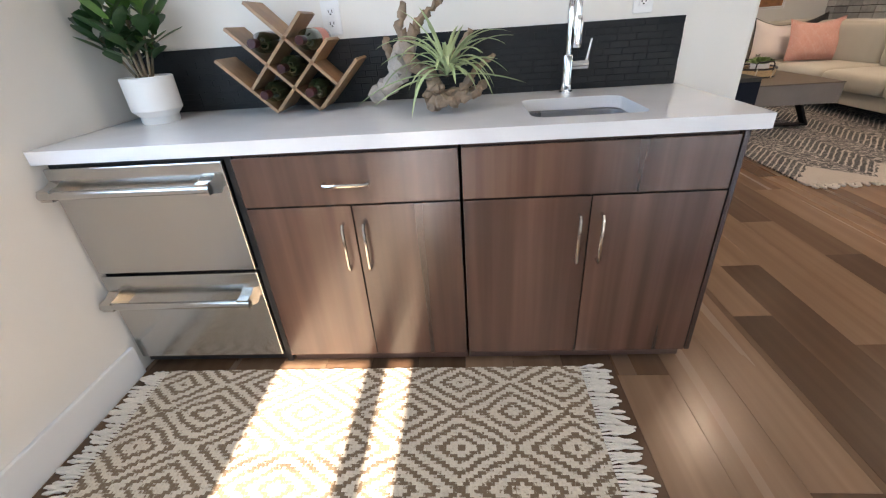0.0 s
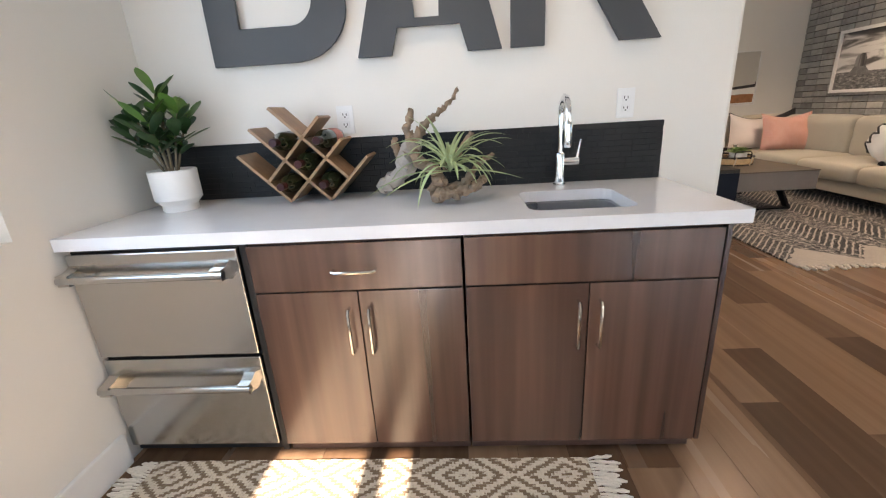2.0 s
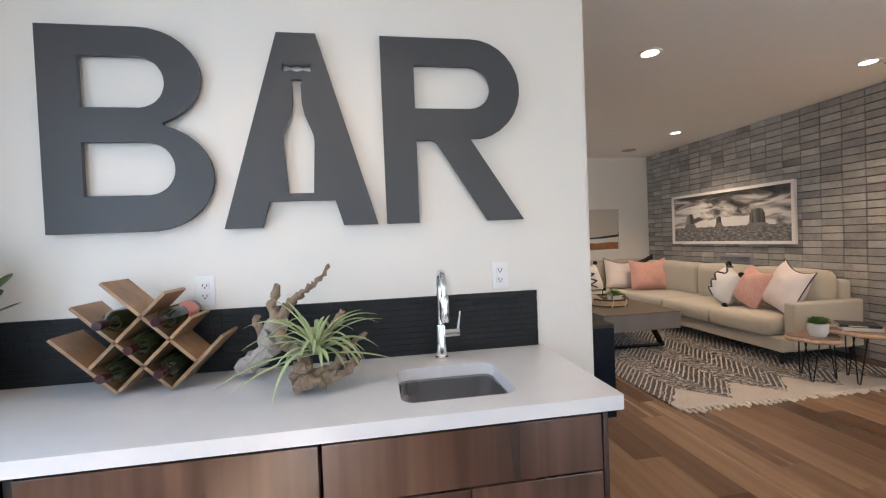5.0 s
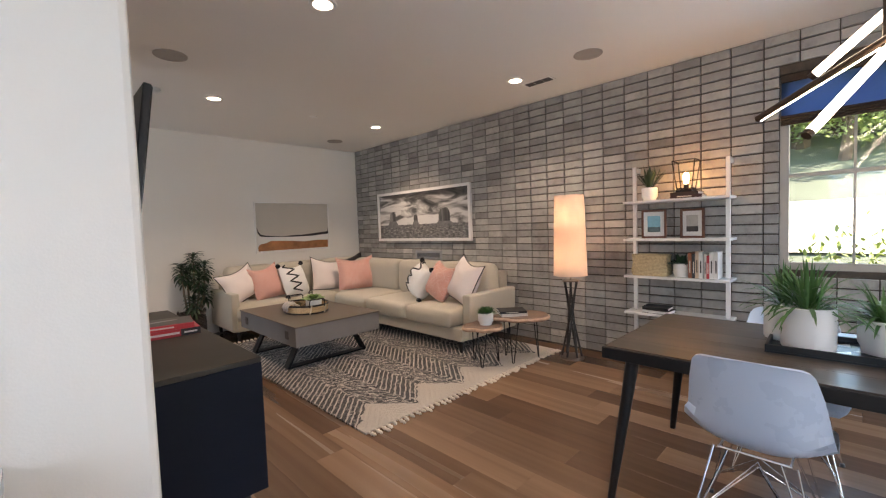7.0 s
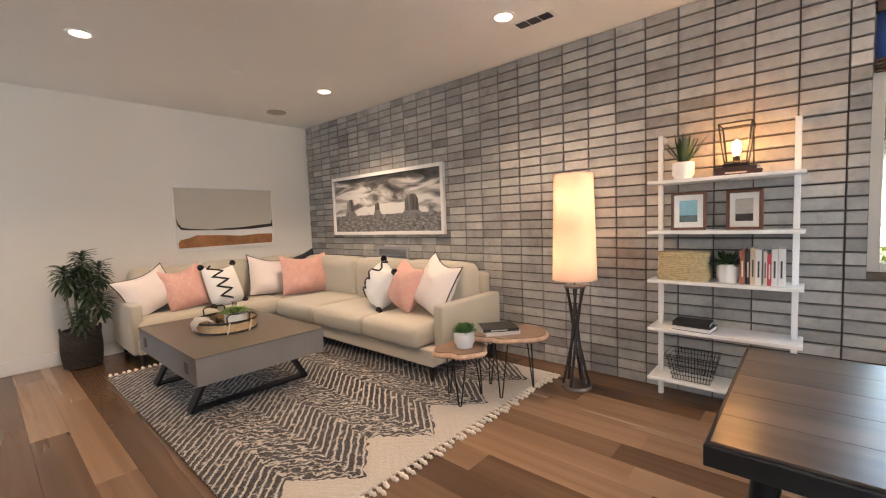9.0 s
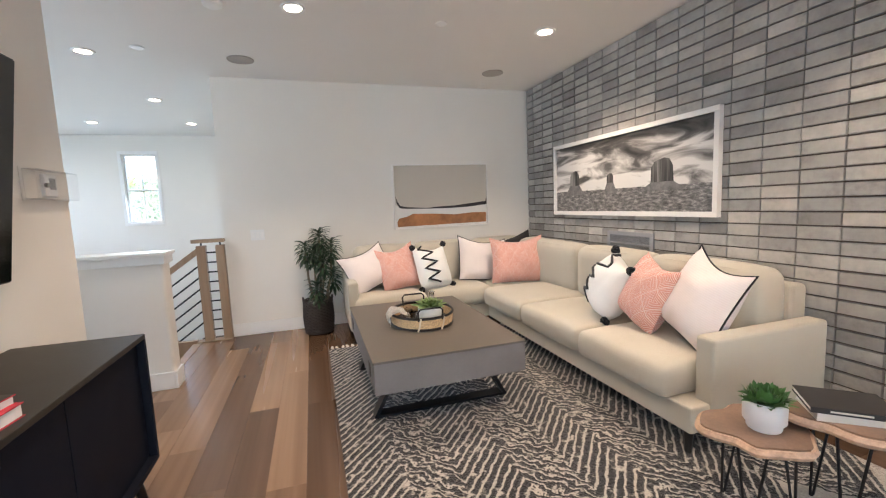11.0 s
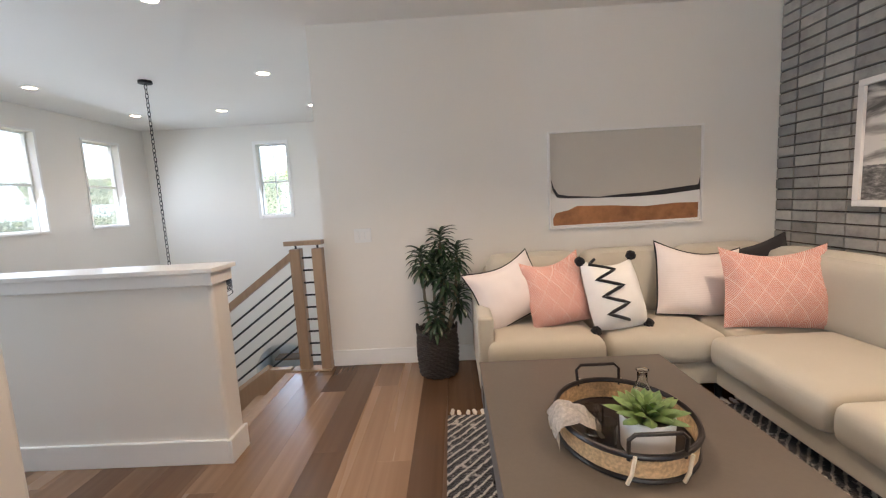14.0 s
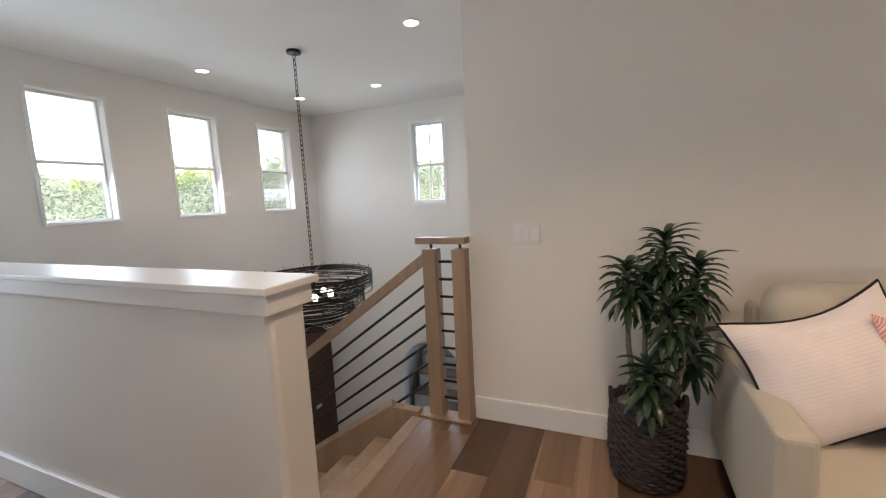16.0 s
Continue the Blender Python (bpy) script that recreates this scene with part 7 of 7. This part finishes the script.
for k in range(nlinks):
    z = H - 0.035 - k * 0.0465
    pts = [(0.0145 * math.cos(t), 0, z - 0.026 + 0.03 * math.sin(t)) for t in [2 * math.pi * i / 10 for i in range(10)]]
    if k % 2:
        pts = [(0, p[0], p[2]) for p in pts]
    part("chain_link", tube(B(), pts, 0.0036, 5, closed=True), M_IRON, ch)
rnd = random.Random(6)
for r, z0, z1 in ((0.58, 0.40, 0.63), (0.49, 0.25, 0.45), (0.38, 0.10, 0.28)):
    for k in range(17):
        zz, tilt, ph_ = rnd.uniform(z0, z1), rnd.uniform(0, 0.014), rnd.uniform(0, 6.28)
        bm = tube(B(), [((r + 0.006 * math.sin(5 * t + ph_)) * math.cos(t), (r + 0.006 * math.sin(5 * t + ph_)) * math.sin(t), min(z1, max(z0, zz + tilt * math.sin(t + ph_)))) for t in [2 * math.pi * i / 40 for i in range(40)]], 0.0045, 4, closed=True, caps=False)
        part("wire_ring", bm, M_WIRE, ch)
    for k in range(16):
        t = 2 * math.pi * k / 16
        part("wire_upright", tube(B(), [(r * math.cos(t), r * math.sin(t), z0), (r * math.cos(t + 0.1), r * math.sin(t + 0.1), z1)], 0.004, 4), M_WIRE, ch)
for k in range(3):
    t = 2 * math.pi * k / 3
    part("spoke", tube(B(), [(0, 0, 0.62), (0.57 * math.cos(t), 0.57 * math.sin(t), 0.61)], 0.006, 6), M_IRON, ch)
part("stem", tube(B(), [(0, 0, 0.63), (0, 0, 0.33)], 0.012, 8), M_IRON, ch)
for k in range(5):
    t = 2 * math.pi * k / 5 + 0.4
    part("arm", tube(B(), [(0, 0, 0.34), (0.16 * math.cos(t), 0.16 * math.sin(t), 0.34)], 0.008, 6), M_IRON, ch)
    part("bulb", lathe(B(), [(0, 0.35), (0.02, 0.355), (0.03, 0.39), (0.018, 0.42), (0, 0.43)], 14, 0.16 * math.cos(t), 0.16 * math.sin(t)), M_CHAND_BULB, ch, "lit bulb", smooth=True)

fd = thing("front_door", (-2.465, 10.22, -3.06), 0, "dark wooden arched front door of the foyer", "door")
pts = [(-0.42, 0.0)] + [(0.42 * math.cos(a), 1.86 + 0.42 * math.sin(a)) for a in [math.pi - math.pi * k / 16 for k in range(17)]] + [(0.42, 0.0)]
part("leaf", prism(B(), pts, 0, 0.0, 0.05), M_DOOR, fd)
for k in range(4):
    part("plank_joint", box(0.05, 0.054, -0.30 + 0.2 * k - 0.006, -0.30 + 0.2 * k + 0.006, 0.05, 1.95), M_JOINT, fd)
part("door_handle", tube(B(), [(0.05, -0.32, 0.95), (0.09, -0.32, 0.95), (0.09, -0.20, 0.95)], 0.01, 8), M_STEEL_DARK, fd, "dark metal handle")
part("door_sticker", box(0.0505, 0.0525, -0.09, 0.04, 0.86, 0.92), simple("pale_blue_sign", (0.30, 0.62, 0.66), 0.5, bumps=0), fd, "small pale blue sign")

# arch on the north foyer wall with a lower window and steps beyond
ar = thing("arched_opening", (-0.475, 10.68, -3.06), 0, "arched opening to a lower stair", "opening", kind="structure")
out_ = [(-0.525, 1.53)] + [(0.525 * math.cos(a), 1.53 + 0.52 * math.sin(a)) for a in [math.pi - math.pi * k / 16 for k in range(17)]]
spand = out_ + [(0.525, 2.07), (-0.525, 2.07)]
part("arch_head", prism(B(), spand, 1, 0.002, 0.148), M_WALL, ar)
for k in range(6):
    part("far_step", box(-0.9, 0.9, 0.75 + 0.27 * k, 1.10 + 0.27 * k, 0.30 * k + 0.25, 0.30 * k + 0.30, bev=0.004), M_OAK, ar)
    part("far_riser", box(-0.9, 0.9, 0.77 + 0.27 * k, 0.79 + 0.27 * k, 0.30 * k, 0.30 * k + 0.25), M_TRIM, ar)


# ---------------------------------------------------------------- outside
def ground_height(x, y):
    r = math.hypot(x - 1, y - 4)
    e = max(0.0, x - 9.0)
    h_ = -3.2 + min(12.0, 0.46 * e) * (1 if x > 9 else 0)
    w_ = max(0.0, r - 45.0)
    h_ += min(38.0, w_ * 0.20) * (0.55 + 0.45 * noise.noise(Vector((x * 0.012, y * 0.012, 0.3)))) + min(1.0, w_ / 30) * 2.0 * noise.noise(Vector((x * 0.05, y * 0.05, 2.0)))
    if r > 400:
        h_ += (r - 400) * 0.01
    return h_


bm = B()
gx = [-900, -600, -400, -280, -200, -150, -120, -95, -75, -60, -48, -38, -30, -22, -15, -8, 0, 6, 9, 11, 13, 16, 20, 25, 30, 36, 44, 54, 66, 80, 100, 130, 180, 260, 400, 600, 900]
gy = [-900, -600, -400, -250, -160, -110, -80, -60, -45, -32, -22, -14, -8, -3, 2, 7, 12, 18, 25, 34, 45, 58, 72, 90, 115, 150, 200, 280, 400, 600, 900]
vv = [[bm.verts.new((x, y, ground_height(x, y))) for y in gy] for x in gx]
for i in range(len(gx) - 1):
    for j in range(len(gy) - 1):
        bm.faces.new((vv[i][j], vv[i + 1][j], vv[i + 1][j + 1], vv[i][j + 1]))
structure("ground", bm, M_GROUND, "dry grassy ground rising to hills", smooth=True)


def tree_mesh(seed, h):
    rnd = random.Random(seed)
    tr_b, cr = B(), B()
    tube(tr_b, [(0, 0, -0.3), (0.05 * h * rnd.uniform(-1, 1), 0, h * 0.3), (0.08 * h * rnd.uniform(-1, 1), 0.03 * h, h * 0.6)], [0.04 * h, 0.03 * h, 0.012 * h], 8)
    for k in range(7):
        a = rnd.uniform(0, 6.28)
        p0 = Vector((0, 0, h * rnd.uniform(0.25, 0.5)))
        p1 = p0 + Vector((math.cos(a) * h * 0.28, math.sin(a) * h * 0.28, h * 0.25))
        tube(tr_b, [p0, p0.lerp(p1, 0.5) + Vector((0, 0, 0.03 * h)), p1], [0.016 * h, 0.011 * h, 0.004 * h], 6)
    for k in range(22):
        a, q = rnd.uniform(0, 6.28), rnd.uniform(0, 1) ** 0.6
        c = Vector((math.cos(a) * q * h * 0.36, math.sin(a) * q * h * 0.36, h * rnd.uniform(0.16, 0.95 - 0.3 * q)))
        rad = h * rnd.uniform(0.09, 0.17)
        for j in range(130):
            d = Vector((rnd.gauss(0, 1), rnd.gauss(0, 1), rnd.gauss(0, 0.8))).normalized()
            p = c + d * rad * rnd.uniform(0.55, 1.05)
            n1 = Vector((rnd.gauss(0, 1), rnd.gauss(0, 1), rnd.gauss(0, 1))).normalized()
            n2 = d.cross(n1).normalized()
            s = h * rnd.uniform(0.010, 0.020)
            cr.faces.new([cr.verts.new(q_) for q_ in (p - n1 * s, p + n2 * s * 0.7, p + n1 * s, p - n2 * s * 0.7)])
    return tr_b, cr


def tree(x, y, h, seed):
    o = thing("tree", (x, y, ground_height(x, y)), seed * 47 % 360, "leafy green tree on the hillside", "tree", "trees outside")
    a, b = tree_mesh(seed, h)
    part("trunk", a, M_BARK_TREE, o)
    part("crown", b, M_TREE, o)
    return o


rnd = random.Random(77)
t_pr = [tree(24.5, 4.5, 5.5, 1), tree(27.0, -3.0, 6.5, 2), tree(-78.0, 34.0, 8.0, 3), tree(31.0, 10.0, 7.0, 4)]
spots = [(24, -1.2), (23.5, 1.2), (25.5, 2.6), (26, -0.4), (28.5, 0.6), (30, 3.2), (31.5, -2.2), (34, 1.5), (23.5, -3.5), (25, -6), (29.5, -5.5), (33, 6.5), (26.5, 6.8), (37, 3), (27, 1.4), (29, 6.5), (24.5, 8.5), (33, -1), (35, 4), (38, 9), (40, -5), (36, -10), (30, 16), (28, -9),
         (-88, 50), (-92, 36), (-96, 62), (-80, 70), (-104, 44), (-84, 20), (-60, 84), (-46, 92), (-10, 92), (-24, 100), (4, 86), (-74, 58), (-112, 70), (-110, 30), (-68, 100), (-2, 108),
         (-98, 20), (-100, 84), (-120, 55), (-90, 100), (-36, 110), (-16, 84)]
for i, (x, y) in enumerate(spots):
    o = copy_thing(t_pr[i % 4], pose(x, y, ground_height(x, y), 0, 0, rnd.uniform(0, 360)))
    s = rnd.uniform(0.8, 1.35)
    o.scale = (s, s, s * rnd.uniform(0.85, 1.1))
bank = B()
cols = [[bank.verts.new((x, y, -3.2 + 0.46 * (x - 9.0) + 0.08 + 0.05 * noise.noise(Vector((x, y * 0.4, 5.0))))) for y in range(-16, 26, 3)] for x in (16.4, 17.2, 18.1, 19.0, 19.8)]
for a, b in zip(cols, cols[1:]):
    for k in range(len(a) - 1):
        bank.faces.new((a[k], b[k], b[k + 1], a[k + 1]))
structure("gravel_bank", bank, M_PALE, "pale sunlit gravel bank behind the house", smooth=True)
hg = B()
rnd = random.Random(9)
for k in range(9000):
    x, y = rnd.uniform(11.2, 12.4), rnd.uniform(-7, 9)
    z = ground_height(x, y) + 0.9 + rnd.random() ** 1.5 * (1.75 + 0.7 * noise.noise(Vector((y * 0.8, 0, 0))))
    d = Vector((rnd.gauss(0, 1), rnd.gauss(0, 1), rnd.gauss(0.4, 1))).normalized()
    leaf_blade(hg, (x, y, z), d, rnd.uniform(0.10, 0.20), 0.08, 0.3, 0.1, 2)
tagged(part("garden_shrubs", hg, simple("shrub_leaf", (0.20, 0.25, 0.07), 0.6, vary=0.5, scale=3), None, "green shrubs along the garden wall"), category="shrub", kind="stuff")

# leaf green paled and greyed to put distance haze into the colour
M_FAR_LEAF = simple("hazed_far_foliage", (0.095, 0.125, 0.095), 0.8, vary=0.5, scale=0.05, fine=0.6, bumps=0)
thin_leaf(M_FAR_LEAF, (0.14, 0.21, 0.15), 0.5)
woods = B()
rnd = random.Random(31)
for k in range(2600):
    a, r = radians(rnd.uniform(80, 190)), rnd.uniform(52, 200)
    x, y = 1 + r * math.cos(a), 4 + r * math.sin(a)
    if noise.noise(Vector((x * 0.03, y * 0.03, 4.0))) < -0.25:
        continue
    g, s = ground_height(x, y), rnd.uniform(1.6, 3.6)
    for j in range(80):
        d = Vector((rnd.gauss(0, 0.6), rnd.gauss(0, 0.6), rnd.uniform(-0.1, 1.1))) * s
        n1 = Vector((rnd.gauss(0, 1), rnd.gauss(0, 1), rnd.gauss(0, 1))).normalized()
        n2 = n1.orthogonal().normalized()
        c, e = Vector((x, y, g)) + d, s * rnd.uniform(0.03, 0.085)
        woods.faces.new([woods.verts.new(c + q) for q in (n1 * e, n2 * e * 0.8, -n1 * e, -n2 * e * 0.8)])
tagged(part("far_woods", woods, M_FAR_LEAF, None, "green woods on the far hills, haze put into the leaf colour"), category="woods", kind="stuff")
# ---------------------------------------------------------------- floor planks
pl = thing("floor", (0, 0, 0), 0, "wide oak plank floor in mixed brown tones", "floor", kind="structure")
PW, PG, PHASE = 0.187, 0.0007, 0.63
plank_cache = {}


def plank(x0, x1, y0, y1):
    key = (round(x1 - x0, 3), round(y1 - y0, 3))
    if key not in plank_cache:
        bm = box(0, key[0] - PG, 0, key[1] - PG, -0.012, 0.0)
        top = [e for e in bm.edges if all(v.co.z > -0.001 for v in e.verts)]
        bmesh.ops.bevel(bm, geom=top, offset=0.0006, segments=1, affect="EDGES")
        me = bpy.data.meshes.new("plank")
        bm.to_mesh(me)
        bm.free()
        me.materials.append(M_PLANK)
        plank_cache[key] = me
    o = new("plank", plank_cache[key])
    o.location = (x0, y0, 0)
    o.parent = pl


def plank_field(x0, x1, y0, y1, seed):
    rnd = random.Random(seed)
    k0, k1 = math.floor((x0 - PHASE) / PW), math.ceil((x1 - PHASE) / PW)
    for i in range(k0, k1):
        a, b = max(x0, PHASE + i * PW), min(x1, PHASE + (i + 1) * PW)
        if b - a < 0.01:
            continue
        y = y0
        first = rnd.uniform(0.2, 1.5)
        while y < y1 - 1e-6:
            ln = first if y == y0 else rnd.choice((1.22, 1.52, 1.83))
            e = min(y1, y + ln)
            if y1 - e < 0.15:
                e = y1
            plank(a, b, y, e)
            y = e


plank_field(-1.26, 1.218, WALL_S, 1.92, 1)
plank_field(1.218, 5.18, WALL_S, 7.07, 2)
plank_field(-2.47, 1.218, 4.91, 5.785, 3)

# ---------------------------------------------------------------- brick wall
bw = thing("wall_east", (0, 0, 0), 0, "grey glazed brick accent wall in stacked rows", "wall", kind="structure")
BP, BR, GAP, HEAD = 0.216, 2.74 / 34, 0.0082, 0.0055
brick_mesh = {}


def brick_data(w):
    w = round(w, 3)
    if w not in brick_mesh:
        bm = box(-0.016, 0.004, 0, w, 0, BR - GAP)
        es = [e for e in bm.edges if all(v.co.x < -0.01 for v in e.verts)]
        bmesh.ops.bevel(bm, geom=es, offset=0.003, segments=1, affect="EDGES")
        me = bpy.data.meshes.new("brick")
        bm.to_mesh(me)
        bm.free()
        me.materials.append(M_BRICK)
        brick_mesh[w] = me
    return brick_mesh[w]


joined = B()
rnd = random.Random(11)
col = -17
while True:
    ya = 1.285 + BP * col
    col += 1
    if ya > 7.07:
        break
    for r in range(34):
        z0 = r * BR + GAP / 2
        spans = [(max(ya + HEAD / 2, WALL_S), min(ya + BP - HEAD / 2, 7.066))]
        if z0 + BR - GAP > 0.93 and z0 < 2.43:
            spans = [s for a, b in spans for s in ((a, min(b, 0.345)), (max(a, 1.19), b))]
        for a, b in spans:
            if b - a < 0.02:
                continue
            dx = rnd.uniform(-0.0025, 0.0025)
            if 3.66 < ya < 5.7 and z0 > 0.45:
                o = new("brick", brick_data(b - a))
                o.location = (5.18 + dx, a, z0)
                o.parent = bw
            else:
                x0 = 5.164 + dx
                v = [joined.verts.new(p) for p in ((5.181, a, z0), (5.181, b, z0), (5.181, b, z0 + BR - GAP), (5.181, a, z0 + BR - GAP),
                                                   (x0, a + 0.003, z0 + 0.003), (x0, b - 0.003, z0 + 0.003), (x0, b - 0.003, z0 + BR - GAP - 0.003), (x0, a + 0.003, z0 + BR - GAP - 0.003))]
                joined.faces.new((v[7], v[6], v[5], v[4]))
                for k in range(4):
                    joined.faces.new((v[k], v[(k + 1) % 4], v[4 + (k + 1) % 4], v[4 + k])[::-1])
tagged(part("far_bricks", joined, M_BRICK, bw), kind="stuff")
